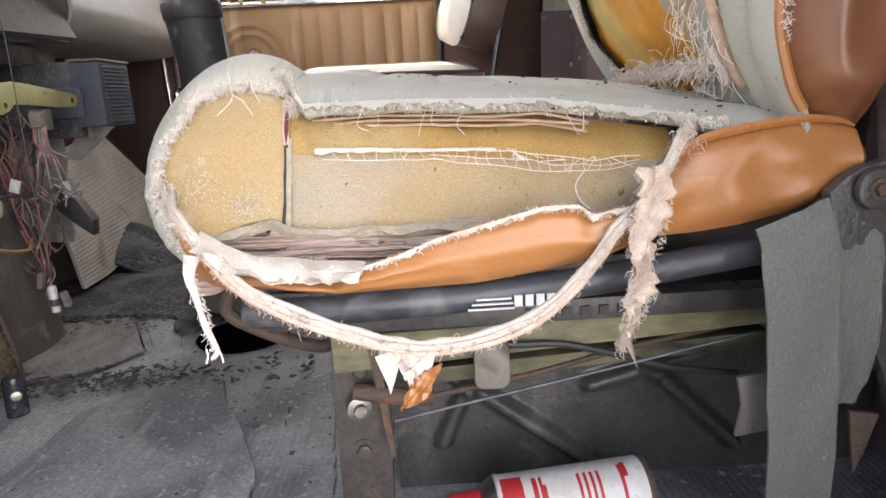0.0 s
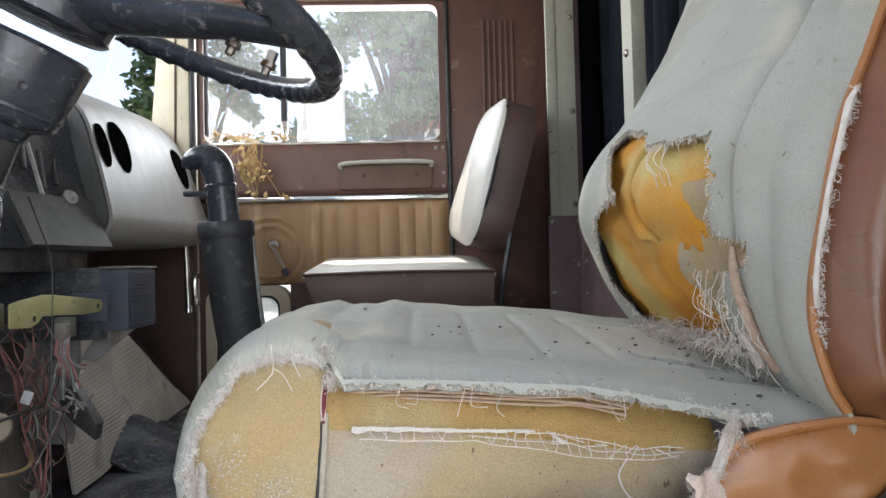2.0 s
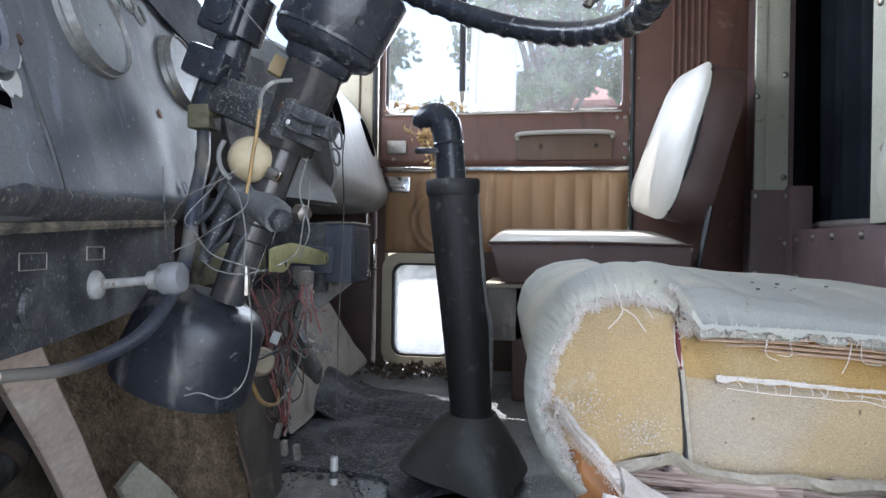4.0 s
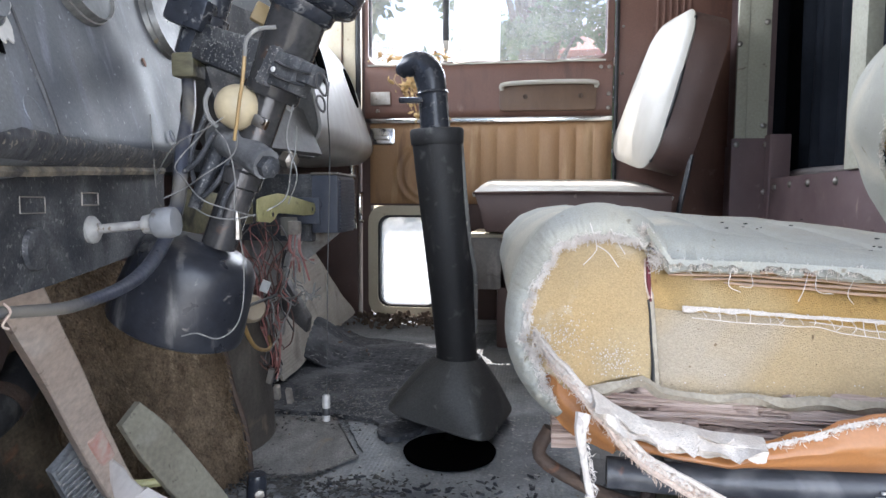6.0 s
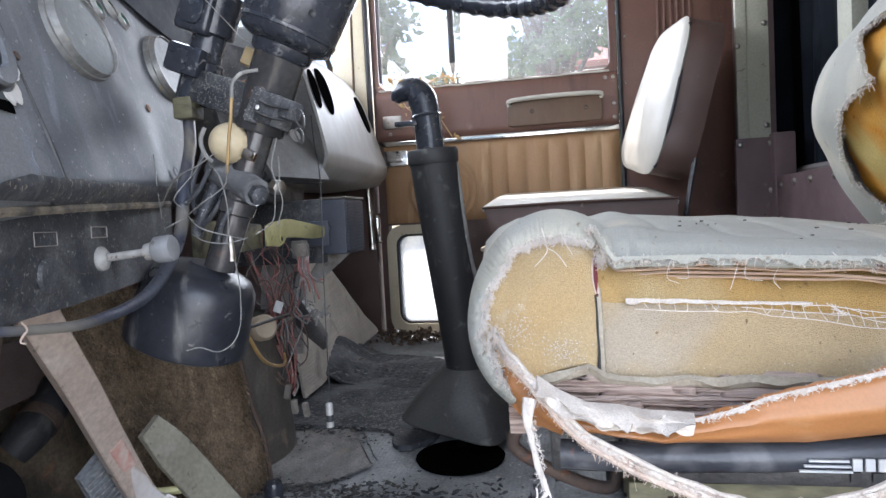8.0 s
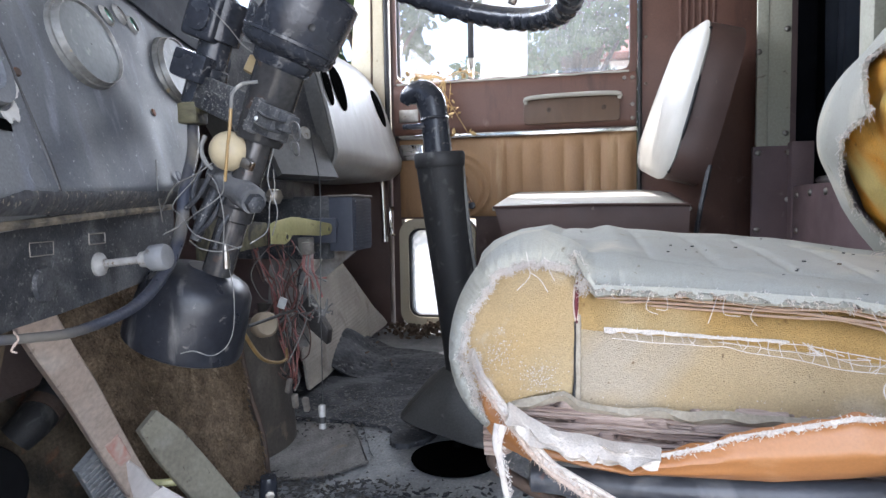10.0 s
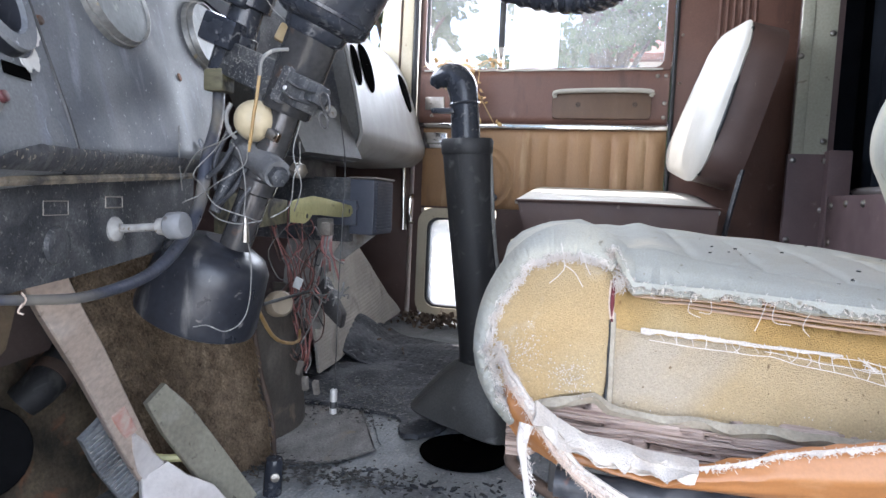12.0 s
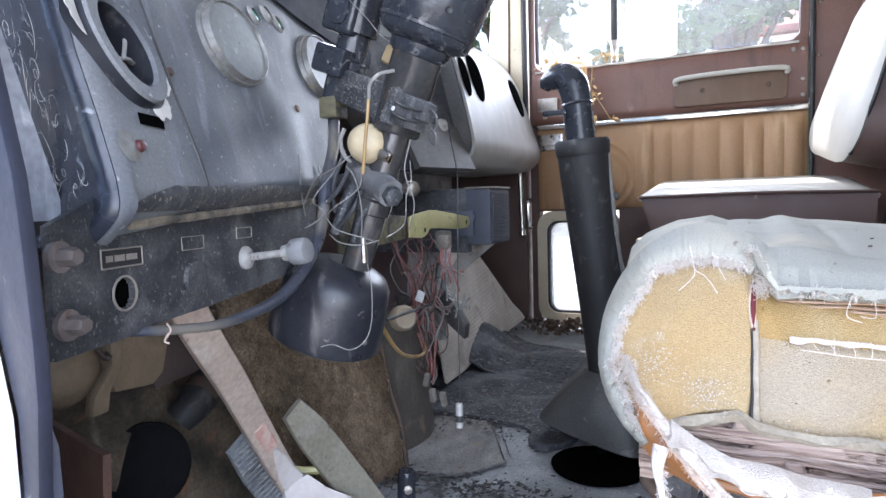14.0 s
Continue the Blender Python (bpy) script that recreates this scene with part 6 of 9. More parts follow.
def back_border(u, v):
    """Round the slab's edge with u, back from the front face with v."""
    k = (u * 4) % 4
    i = min(int(k), 3)
    f = k - i
    uv = [(f, 0), (1, f), (1 - f, 1), (0, 1 - f)][i]
    return back_plane(uv[0], uv[1], -0.085 * v) + Vector((0, -0.004 * math.sin(math.pi * v) if i == 3 else 0, 0))


part("backrest_front", sheet(back_front, 36, 36, 0.006), M_VINYL, pseat, "off-white vinyl backrest front")
shell = sheet(back_border, 96, 8, 0.006)
sheet(lambda u, v: back_plane(u, v, -0.086 - 0.02 * math.sin(math.pi * u) * math.sin(math.pi * v)), 12, 12, 0.006, bm=shell)
part("backrest_shell", shell, M_BROWN, pseat, "dark brown backrest border")
part("backrest_piping", tube([back_plane(-0.004, v, 0.002) for v in (0.0, 0.3, 0.6, 1.0)], 0.0045, 6, 6), M_WIRE_BLACK, pseat)
part("seat_hinge", tube([(0.20, 1.76, 0.30), (0.215, 1.755, 0.40), (0.235, 1.76, 0.50)], 0.013, 8, 4, flat=0.5), M_PANEL, pseat)
part("seat_box", box(-0.26, 0.20, 1.80, 2.14, FLOOR_Z, 0.31, 0.01), M_BROWN, pseat, "brown boxed seat base")
under = thing("grey_box", (-0.29, 1.86, 0.0), "beige-grey box below the passenger seat", "box")
part("case", box(-0.335, -0.23, 1.80, 2.10, 0.135, 0.285, 0.006), M_GREY, under)
part("lip", box(-0.340, -0.225, 1.795, 2.105, 0.280, 0.292, 0.003), M_CREAM, under)

# ---- dashboard, driver's side ----
def dash_x(y):
    return -0.430 - 0.27 * (y - 0.354)


# the gauge face leans back by 17 degrees; features fit the last camera view
LAST_EYE = Vector((-0.092, 0.092, 0.397))
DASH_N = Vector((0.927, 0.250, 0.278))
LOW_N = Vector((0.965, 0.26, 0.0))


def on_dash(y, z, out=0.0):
    """A place on the leaning gauge face, cast from the last camera eye; out: stand-off."""
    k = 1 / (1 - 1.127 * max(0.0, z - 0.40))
    return LAST_EYE + (Vector((dash_x(y), y, z)) - LAST_EYE) * k + DASH_N * out


def seam_y(z):
    return 0.430 - 0.57 * (z - 0.417)


dash = thing("dashboard", (-0.6, 0.55, 0.30), "scuffed black metal dashboard with round gauges", "dashboard")


def disc(c, s1, s2, r0, r1, out0, out1, n=40, bm=None):
    """A flat ring on the dash face between two fractions of an oval with half axes s1 and s2."""
    own = bmesh.new()
    rows = []
    for r, o in ((r0, out0), (r1, out1)):
        rows.append([own.verts.new(on_dash(c[0] + r * (s1[0] * math.cos(a) + s2[0] * math.sin(a)), c[1] + r * (s1[1] * math.cos(a) + s2[1] * math.sin(a)), o)) for a in [2 * math.pi * k / n for k in range(n)]])
    for k in range(n):
        own.faces.new((rows[0][k], rows[0][(k + 1) % n], rows[1][(k + 1) % n], rows[1][k]))
    return merge(bm, own)


def oval(c, s1, s2, r, y, z):
    """Whether (y, z) lies inside r times the oval."""
    dy, dz = y - c[0], z - c[1]
    det = s1[0] * s2[1] - s2[0] * s1[1]
    a, b = (dy * s2[1] - s2[0] * dz) / det, (s1[0] * dz - dy * s1[1]) / det
    return a * a + b * b < r * r


G0 = ((0.342, 0.492), (0.031, -0.0240), (0.0085, 0.0170))
G1 = ((0.4805, 0.531), (0.0475, -0.0105), (0.0062, 0.0270))
G2 = ((0.660, 0.551), (0.0505, -0.011), (0.0065, 0.0285))


def fold(y, z):
    lip = 0.400 + 0.04 * (y - 0.43)
    return -0.020 * max(0, (lip + 0.016 - z) / 0.016) ** 2 - 0.9 * max(0, z - 0.60) ** 1.2


def gauge_yz(u, v):
    z = 0.400 + 0.245 * v
    y0 = seam_y(z)
    return y0 + (0.70 + 0.75 * max(0, z - 0.47) - y0) * u, z


def gauge_panel(u, v):
    y, z = gauge_yz(u, v)
    return on_dash(y, z + 0.010 * u * (1 - v), fold(y, z) + wob(0, y, z, 12, 0.003))


def kept(u, v):
    y, z = gauge_yz(u, v)
    return not any(oval(*g, 0.86, y, z) for g in (G1, G2))


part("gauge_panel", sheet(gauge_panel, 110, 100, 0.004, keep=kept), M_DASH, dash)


RIDGE = [(0.380, 0.350), (0.418, 0.343), (0.453, 0.331), (0.485, 0.319), (0.513, 0.311), (0.66, 0.268)]


def end_panel(u, v):
    """The flat face by the seam, rounded over a ridge into the end face that runs forward."""
    z = 0.388 + 0.27 * v
    y1 = seam_y(z) - 0.004
    yr = lerp(RIDGE, z)
    if u < 0.62:
        y = y1 + (yr + 0.006 - y1) * u / 0.62
        return on_dash(y, z + 0.010 * (1 - u) * (1 - v), 0.002 + fold(y, z + 0.006) + wob(0, y, z, 14, 0.003))
    k = (u - 0.62) / 0.38
    a = min(1, k / 0.22)
    turn = on_dash(yr + 0.006 - 0.009 * math.sin(a * math.pi / 2), z, 0.002 + fold(yr, z + 0.006) - 0.009 * (1 - math.cos(a * math.pi / 2)))
    far = max(0, k - 0.22) / 0.78
    return turn + Vector((-0.078 * far, 0.016 * far + wob(z, far * 0.06, 0, 12, 0.0015), -0.006 * (1 - v) * far))


def end_kept(u, v):
    z = 0.388 + 0.27 * v
    y1 = seam_y(z) - 0.004
    y = y1 + (lerp(RIDGE, z) + 0.006 - y1) * u / 0.62
    return u > 0.62 or not oval(*G0, 0.90, y, z)


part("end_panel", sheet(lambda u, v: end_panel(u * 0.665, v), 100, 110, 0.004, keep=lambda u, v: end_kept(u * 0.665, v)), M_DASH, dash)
# split off in a darker colour, as the door lamp left this side pale
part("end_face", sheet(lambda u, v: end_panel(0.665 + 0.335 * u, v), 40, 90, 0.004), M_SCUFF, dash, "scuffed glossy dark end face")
part("panel_seam", tube([on_dash(seam_y(z) - 0.003, z, 0.0062 + fold(seam_y(z), z)) for z in (0.402, 0.41, 0.43, 0.46, 0.50, 0.54, 0.58, 0.62)], 0.0016, 6, 3), M_WIRE_BLACK, dash, "dark joint between the panels")
# a flat black sheet paints the slot's dark inside; nothing is cut
part("slot", sheet(lambda u, v: on_dash(0.3545 + 0.0225 * u + 0.002 * (1 - v), 0.4505 - 0.0005 * u + 0.0066 * v, 0.0085), 2, 2, 0.0008), M_VOID, dash, "empty switch slot painted as a black sheet")


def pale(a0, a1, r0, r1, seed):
    """A highlight, painted as a pale patch that follows the socket's rim."""
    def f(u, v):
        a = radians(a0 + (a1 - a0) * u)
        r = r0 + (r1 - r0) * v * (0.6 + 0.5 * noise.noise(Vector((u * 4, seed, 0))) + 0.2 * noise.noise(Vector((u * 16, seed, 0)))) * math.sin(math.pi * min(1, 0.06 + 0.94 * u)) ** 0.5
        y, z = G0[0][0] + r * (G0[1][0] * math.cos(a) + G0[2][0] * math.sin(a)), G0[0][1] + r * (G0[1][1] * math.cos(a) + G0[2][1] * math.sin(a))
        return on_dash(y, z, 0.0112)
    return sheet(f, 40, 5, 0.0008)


# pale sheets paint the bright light that falls round the socket
part("chipped_patch", pale(15, 112, 1.10, 1.42, 1), M_SHELL, dash, "highlight painted as a pale patch")
part("chipped_patch", pale(-34, 8, 1.10, 1.50, 4), M_SHELL, dash, "highlight painted as a pale patch")
part("chipped_patch", pale(165, 235, 1.12, 1.60, 7), M_SHELL, dash, "highlight painted as a pale patch")
for y, z, r in ((0.404, 0.425, 0.010), (0.645, 0.438, 0.006)):
    part("blind_plug", lathe([(r, 0), (r * 0.95, 0.0018), (r * 0.8, 0.001), (0, 0.001)], on_dash(y, z, 0.004), DASH_N, 20), M_DASH, dash)
part("rust_spot", lathe([(0.0045, 0), (0.004, 0.001), (0, 0.0012)], on_dash(0.600, 0.499, 0.001), DASH_N, 10), M_RUST, dash)
part("rust_spot", lathe([(0.0036, 0), (0.003, 0.002), (0, 0.0022)], on_dash(0.3945, 0.4915, 0.003), DASH_N, 10), M_RUST, dash)
part("end_flange", sheet(lambda u, v: Vector((-0.500, 0.3553 - 0.0345 * v - (0.023 - 0.004 * v) * u, 0.3945 + 0.124 * v - 0.010 * v * u)), 6, 12, 0.004), mat("pale_blue_grey_flange", (0.40, 0.41, 0.44), (0.28, 0.29, 0.32), 0.45, scale=20, bump=0.1, fine=0.15, spots=(0.62, 0.62, 0.63), spot_scale=50, spot_at=0.62, streaks=((0.55, 0.56, 0.58), (1, 3, 0.3), 30, 0.58)), dash, "pale blue-grey end flange")
part("back_wall", box(-0.90, -0.74, 0.30, 0.80, 0.36, 0.70, 0.01), M_WIRE_BLACK, dash)
top = sheet(lambda u, v: on_dash(0.27 + 0.50 * u, 0.642, -0.028) + Vector((-0.30 * v, 0, 0.03 * v)), 20, 12, 0.02)
part("dash_top", top, M_DASH, dash)
part("dash_hood", sheet(lambda u, v: on_dash(0.535 + 0.30 * u, 0.588 + 0.055 * v + 0.012 * max(0, 0.25 - u), 0.006 + 0.016 * math.sin(1.5 * min(1, v * 3)) * 0.4), 20, 14, 0.004), M_HOOD, dash, "dark overhanging dash hood")
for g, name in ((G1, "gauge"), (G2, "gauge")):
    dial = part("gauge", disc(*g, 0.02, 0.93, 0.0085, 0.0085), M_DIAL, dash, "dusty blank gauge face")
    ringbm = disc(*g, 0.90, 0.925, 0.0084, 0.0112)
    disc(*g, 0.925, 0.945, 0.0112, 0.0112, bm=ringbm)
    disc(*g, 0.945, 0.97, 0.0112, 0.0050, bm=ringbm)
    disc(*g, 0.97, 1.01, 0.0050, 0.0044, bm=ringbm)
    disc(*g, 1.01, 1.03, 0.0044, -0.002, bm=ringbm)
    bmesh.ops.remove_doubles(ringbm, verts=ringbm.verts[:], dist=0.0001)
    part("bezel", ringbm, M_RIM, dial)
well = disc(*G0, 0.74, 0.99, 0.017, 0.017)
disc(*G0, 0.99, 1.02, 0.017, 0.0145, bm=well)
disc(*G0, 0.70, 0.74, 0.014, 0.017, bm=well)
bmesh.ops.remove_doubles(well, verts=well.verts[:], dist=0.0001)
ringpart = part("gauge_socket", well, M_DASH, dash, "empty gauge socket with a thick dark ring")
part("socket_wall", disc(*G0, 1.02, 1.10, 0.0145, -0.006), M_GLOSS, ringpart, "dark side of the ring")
# near-black inside and black back paint the shade in the socket
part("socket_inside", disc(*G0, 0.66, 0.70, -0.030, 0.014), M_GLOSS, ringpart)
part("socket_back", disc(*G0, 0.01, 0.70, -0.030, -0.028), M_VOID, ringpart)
part("socket_lever", tube([on_dash(0.343, 0.508, 0.002), on_dash(0.350, 0.506, 0.004), on_dash(0.352, 0.500, 0.004), on_dash(0.352, 0.490, 0.002)], 0.0016, 8, 4), M_BEZEL, ringpart, "pale bent lever")
part("socket_tab", tube([on_dash(0.345, 0.489, 0.001), on_dash(0.352, 0.490, 0.004), on_dash(0.361, 0.490, 0.001)], 0.0024, 8, 4, flat=0.6), M_BEZEL, ringpart)
part("socket_pin", tube([on_dash(0.353, 0.488, -0.001), on_dash(0.354, 0.480, 0.001), on_dash(0.353, 0.474, -0.002)], 0.0034, 8, 3), M_RUST, ringpart)
part("dash_screw", disc((0.3475, 0.4365), (0.0085, -0.0075), (0.0052, 0.0056), 0.01, 1.0, 0.0095, 0.0065), M_RIM, dash, "worn pale lamp surround")
part("lamp_dot", lathe([(0.0042, 0), (0.0034, 0.003), (0, 0.0035)], on_dash(0.3545, 0.4368, 0.0075), DASH_N, 12), mat("dark_red_lamp", (0.10, 0.03, 0.03), (0.05, 0.015, 0.015), 0.35, scale=40, bump=0), dash)
for y, z, m in ((0.5185, 0.566, M_GREEN), (0.541, 0.574, M_BEZEL), (0.563, 0.572, M_GREEN)):
    lamp = part("indicator", disc((y, z), (0.010, -0.001), (-0.006, 0.006), 0.01, 0.75, 0.004, 0.003), m, dash, "small indicator lens")
    part("indicator_rim", disc((y, z), (0.010, -0.001), (-0.006, 0.006), 0.72, 1.0, 0.005, 0.001), M_BEZEL, lamp)
part("lip_dirt", tube([on_dash(y, 0.394 + 0.055 * (y - 0.37), -0.012 + wob(y, 0, 0, 30, 0.004)) for y in (0.365, 0.39, 0.43, 0.48, 0.53, 0.58, 0.62, 0.66)], 0.0035, 6, 5), M_DIRT, dash, "dirt packed along the dash edge")
def lip_band(u, v):
    y = 0.352 + 0.322 * u
    k = min(1, u / 0.12) ** 0.5 * min(1, (1 - u) / 0.08 + 0.1)
    z = 0.3985 + 0.010 * u + (0.001 + 0.013 * k + 0.0012 * k * noise.noise(Vector((u * 7, 0, 0))) + 0.0010 * k * noise.noise(Vector((u * 40, 2, 0)))) * v
    return on_dash(y, z, fold(y, z + 0.004 - 0.006 * u) + 0.0052 + 0.0015 * (u < 0.25))


# hairline scuffs in the paint of the panels
def scuffs(panels, count, ys, zs, seed):
    rnd = random.Random(seed)
    trees = [BVHTree.FromPolygons([v.co for v in ob.data.vertices], [tuple(p.vertices) for p in ob.data.polygons]) for ob in panels]
    bm = bmesh.new()
    for _ in range(count):
        y, z = rnd.uniform(*ys), rnd.uniform(*zs)
        a, length = rnd.gauss(1.9, 0.7), rnd.uniform(0.002, 0.006) * rnd.choice((0.6, 1, 1, 2.6))
        bend, pts = rnd.uniform(-0.8, 0.8), []
        for k in range(5):
            f = k / 4
            hits = [t.ray_cast(on_dash(y + length * f * math.cos(a + bend * f), z + length * f * math.sin(a + bend * f), 0.1), -DASH_N, 0.2)[0] for t in trees]
            pts += [h for h in hits if h is not None][:1]
        if len(pts) == 5:
            tube(pts, [0.00008, 0.00022, 0.0003, 0.00022, 0.00008], 4, 2, True, bm)
    return bm


tagged(part("scuff_mark", scuffs([ob for ob in dash.children if ob.name.startswith(("gauge_panel", "end_panel"))], 420, (0.33, 0.68), (0.40, 0.62), 5), M_BEZEL, dash, "pale hairline scuffs"), kind="stuff")
curls = bmesh.new()
cu = random.Random(31)
for _ in range(170):
    u, v = cu.uniform(0.76, 0.99), cu.uniform(0.02, 0.98)
    a, turn, step = cu.uniform(0, 6.28), cu.gauss(0, 0.7), cu.uniform(0.0012, 0.0042)
    pts = []
    for k in range(6):
        q = end_panel(min(0.995, max(0.755, u)), min(0.99, max(0.01, v)))
        pts.append(q + Vector((0.0, -0.0046, 0.0)))
        u, v, a = u + step * math.cos(a) * 4.0, v + step * math.sin(a) * 4.0, a + turn
    w = cu.choice((0.00008, 0.00011, 0.00018))
    tube(pts, [w * 0.3, w, w, w * 1.2, w, w * 0.3], 4, 3, True, curls)
tagged(part("scratch_curl", curls, M_SHELL, dash, "pale curled scratches in the end face"), kind="stuff")
part("lip_band", sheet(lip_band, 90, 10, 0.0006), M_LIP, dash, "darker dusty lower edge of the panel")
# lower switch panel
LOW = -0.022


def low(y, z, out=0.0):
    return Vector((dash_x(y) + LOW + 0.965 * out, y + 0.26 * out, z))


def lower_panel(u, v):
    y = 0.298 + 0.385 * u
    z0 = lerp([(0.298, 0.3175), (0.354, 0.3160), (0.406, 0.3200), (0.46, 0.3212), (0.52, 0.3242), (0.66, 0.3330), (0.70, 0.335)], y)
    return low(y, z0 + (0.412 - 0.020 * max(0, 1 - u * 7) - z0) * v, 0.008 * max(0, 1 - u * 8))


def low_kept(u, v):
    p = lower_panel(u, v)
    return math.hypot(p.y - 0.3615, (p.z - 0.346) * 0.95) > 0.0105


lower = part("lower_panel", sheet(lower_panel, 220, 64, 0.004, keep=low_kept), M_PANEL, dash, "dusty black lower switch panel")
for y, z in ((0.302, 0.375), (0.305, 0.3365)):
    part("panel_bolt", hexbolt(low(y, z, 0.008), LOW_N, 0.0056, 0.012), mat("rust_tinged_steel_bolt", (0.26, 0.225, 0.215), (0.11, 0.09, 0.08), 0.35, 0.4, scale=60, bump=0.2, spots=(0.16, 0.09, 0.06), spot_scale=90), lower, "rust-tinged hex bolt")
part("hole_rim", tube([low(0.3615 + 0.0108 * math.cos(k * 0.4), 0.346 + 0.0112 * math.sin(k * 0.4), 0.0015) for k in range(17)], 0.0009, 6, 2), M_GREY, lower)
# black disc paints the shade behind the cut hole
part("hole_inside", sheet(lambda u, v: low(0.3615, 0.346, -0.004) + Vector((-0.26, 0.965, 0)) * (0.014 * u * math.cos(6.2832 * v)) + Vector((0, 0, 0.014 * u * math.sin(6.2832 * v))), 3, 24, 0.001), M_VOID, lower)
plate = part("name_plate", sheet(lambda u, v: low(0.342 + 0.037 * u, 0.3635 + 0.012 * v, 0.0012 + 0.0 * u), 2, 2, 0.0008), M_WIRE_BLACK, lower, "small black label plate")
edge = bmesh.new()
for a, b in (((0.342, 0.3635), (0.379, 0.3635)), ((0.379, 0.3635), (0.379, 0.3755)), ((0.379, 0.3755), (0.342, 0.3755)), ((0.342, 0.3755), (0.342, 0.3635))):
    tube([low(*a, 0.002), low(*b, 0.002)], 0.0006, 4, 1, True, edge)
part("plate_edge", edge, M_GREY, plate)
for k, (y0, w) in enumerate(((0.3455, 0.006), (0.353, 0.009), (0.3635, 0.010))):
    part("label_bar", sheet(lambda u, v: low(y0 + w * u, 0.3675 + 0.004 * v, 0.0026), 1, 1, 0.0003), M_GREY, plate, smooth=False)
for y, z, w, h in ((0.514, 0.378, 0.026, 0.009), (0.437, 0.374, 0.028, 0.010)):
    eb = bmesh.new()
    for a, b in (((y - w / 2, z - h / 2), (y + w / 2, z - h / 2)), ((y + w / 2, z - h / 2), (y + w / 2, z + h / 2)), ((y + w / 2, z + h / 2), (y - w / 2, z + h / 2)), ((y - w / 2, z + h / 2), (y - w / 2, z - h / 2))):
        tube([low(*a, 0.002), low(*b, 0.002)], 0.0007 if y > 0.5 else 0.0004, 4, 1, True, eb)
    part("blank_plate", eb, M_GREY, lower)
part("plug_button", lathe([(0.014, 0), (0.013, 0.003), (0.008, 0.004), (0, 0.004)], low(0.438, 0.347, 0.001), LOW_N, 22), M_PANEL, lower)
pull = part("pull_knob", lathe([(0.0100, 0.050), (0.0116, 0.052), (0.0119, 0.062), (0.0106, 0.066), (0.008, 0.067), (0.0, 0.066)], low(0.516, 0.355), (0.985, 0.12, 0.10), 14), mat("grey_plastic_knob", (0.26, 0.265, 0.27), (0.15, 0.15, 0.155), 0.45, scale=40, bump=0.1, spots=(0.12, 0.11, 0.1), spot_scale=80), lower, "grey octagonal pull knob")
part("knob_shaft", lathe([(0.0105, 0.0), (0.0105, 0.003), (0.007, 0.006), (0.0036, 0.007), (0.0034, 0.040), (0.007, 0.042), (0.008, 0.051)], low(0.516, 0.355), (0.985, 0.12, 0.10), 16), M_BEZEL, pull)
# hose that runs from behind the gauges to the floor side
hose = thing("hose", (-0.46, 0.5, 0.31), "dusty blue-black hose hung below the dashboard", "hose")
part("tube", tube([(-0.515, 0.690, 0.500), (-0.507, 0.676, 0.467), (-0.495, 0.641, 0.421), (-0.488, 0.622, 0.379), (-0.475, 0.578, 0.343), (-0.462, 0.520, 0.3185), (-0.450, 0.446, 0.3115), (-0.452, 0.405, 0.3140), (-0.466, 0.368, 0.318), (-0.500, 0.340, 0.318)], [0.0066, 0.0066, 0.0066, 0.0066, 0.0060, 0.0054, 0.0040, 0.0036, 0.0034, 0.0034], 12, 6), mat("dusty_blue_black_hose", (0.060, 0.066, 0.088), (0.030, 0.033, 0.045), 0.34, scale=30, bump=0.15, second=(0.20, 0.18, 0.145), second_scale=9, second_at=0.60), hose)
part("string_tie", tube([(-0.452, 0.392, 0.3205), (-0.4475, 0.391, 0.3165), (-0.449, 0.389, 0.3115), (-0.4465, 0.388, 0.3145), (-0.448, 0.386, 0.3095), (-0.446, 0.388, 0.3075)], 0.0007, 6, 5), M_FRAY, hose)

# ---- steering column and wheel ----
AXIS = Vector((0.365, 0.0, 0.93)).normalized()
COL = Vector((-0.4385, 0.645, 0.395))
SIDE = Vector((AXIS.z, 0, -AXIS.x))


def on_col(z, dx=0.0, dy=0.0):
    return COL + AXIS * ((z - COL.z) / AXIS.z) + SIDE * dx + Vector((0, dy, 0))


column = thing("steering_column", tuple(on_col(0.35)), "dusty black steering column with exposed switch gear", "steering column")
part("lower_tube", lathe([(0.016, 0), (0.016, 0.06), (0.019, 0.062), (0.019, 0.075), (0.016, 0.077), (0.016, 0.18)], on_col(0.335), AXIS, 24), M_COLUMN, column)
part("upper_tube", lathe([(0.024, 0), (0.0255, 0.003), (0.0255, 0.115), (0.027, 0.117), (0.027, 0.13)], on_col(0.472), AXIS, 28), M_COLUMN, column, "shiny black column tube")
HUB_AT, HUB_AXIS = Vector((-0.377, 0.645, 0.551)), Vector((0.42, 0.0, 0.908)).normalized()
HUB_SIDE = Vector((HUB_AXIS.z, 0, -HUB_AXIS.x))
hub = part("hub_housing", lathe([(0.026, -0.008), (0.030, -0.004), (0.031, 0.004), (0.043, 0.009), (0.0465, 0.013), (0.0500, 0.045), (0.053, 0.074), (0.049, 0.078)], HUB_AT, HUB_AXIS, 36), M_PLASTIC, column)
part("hub_band", lathe([(0.0465, 0.0185), (0.0485, 0.0195), (0.0487, 0.0225), (0.0470, 0.0235)], HUB_AT, HUB_AXIS, 36), M_PLASTIC, hub)
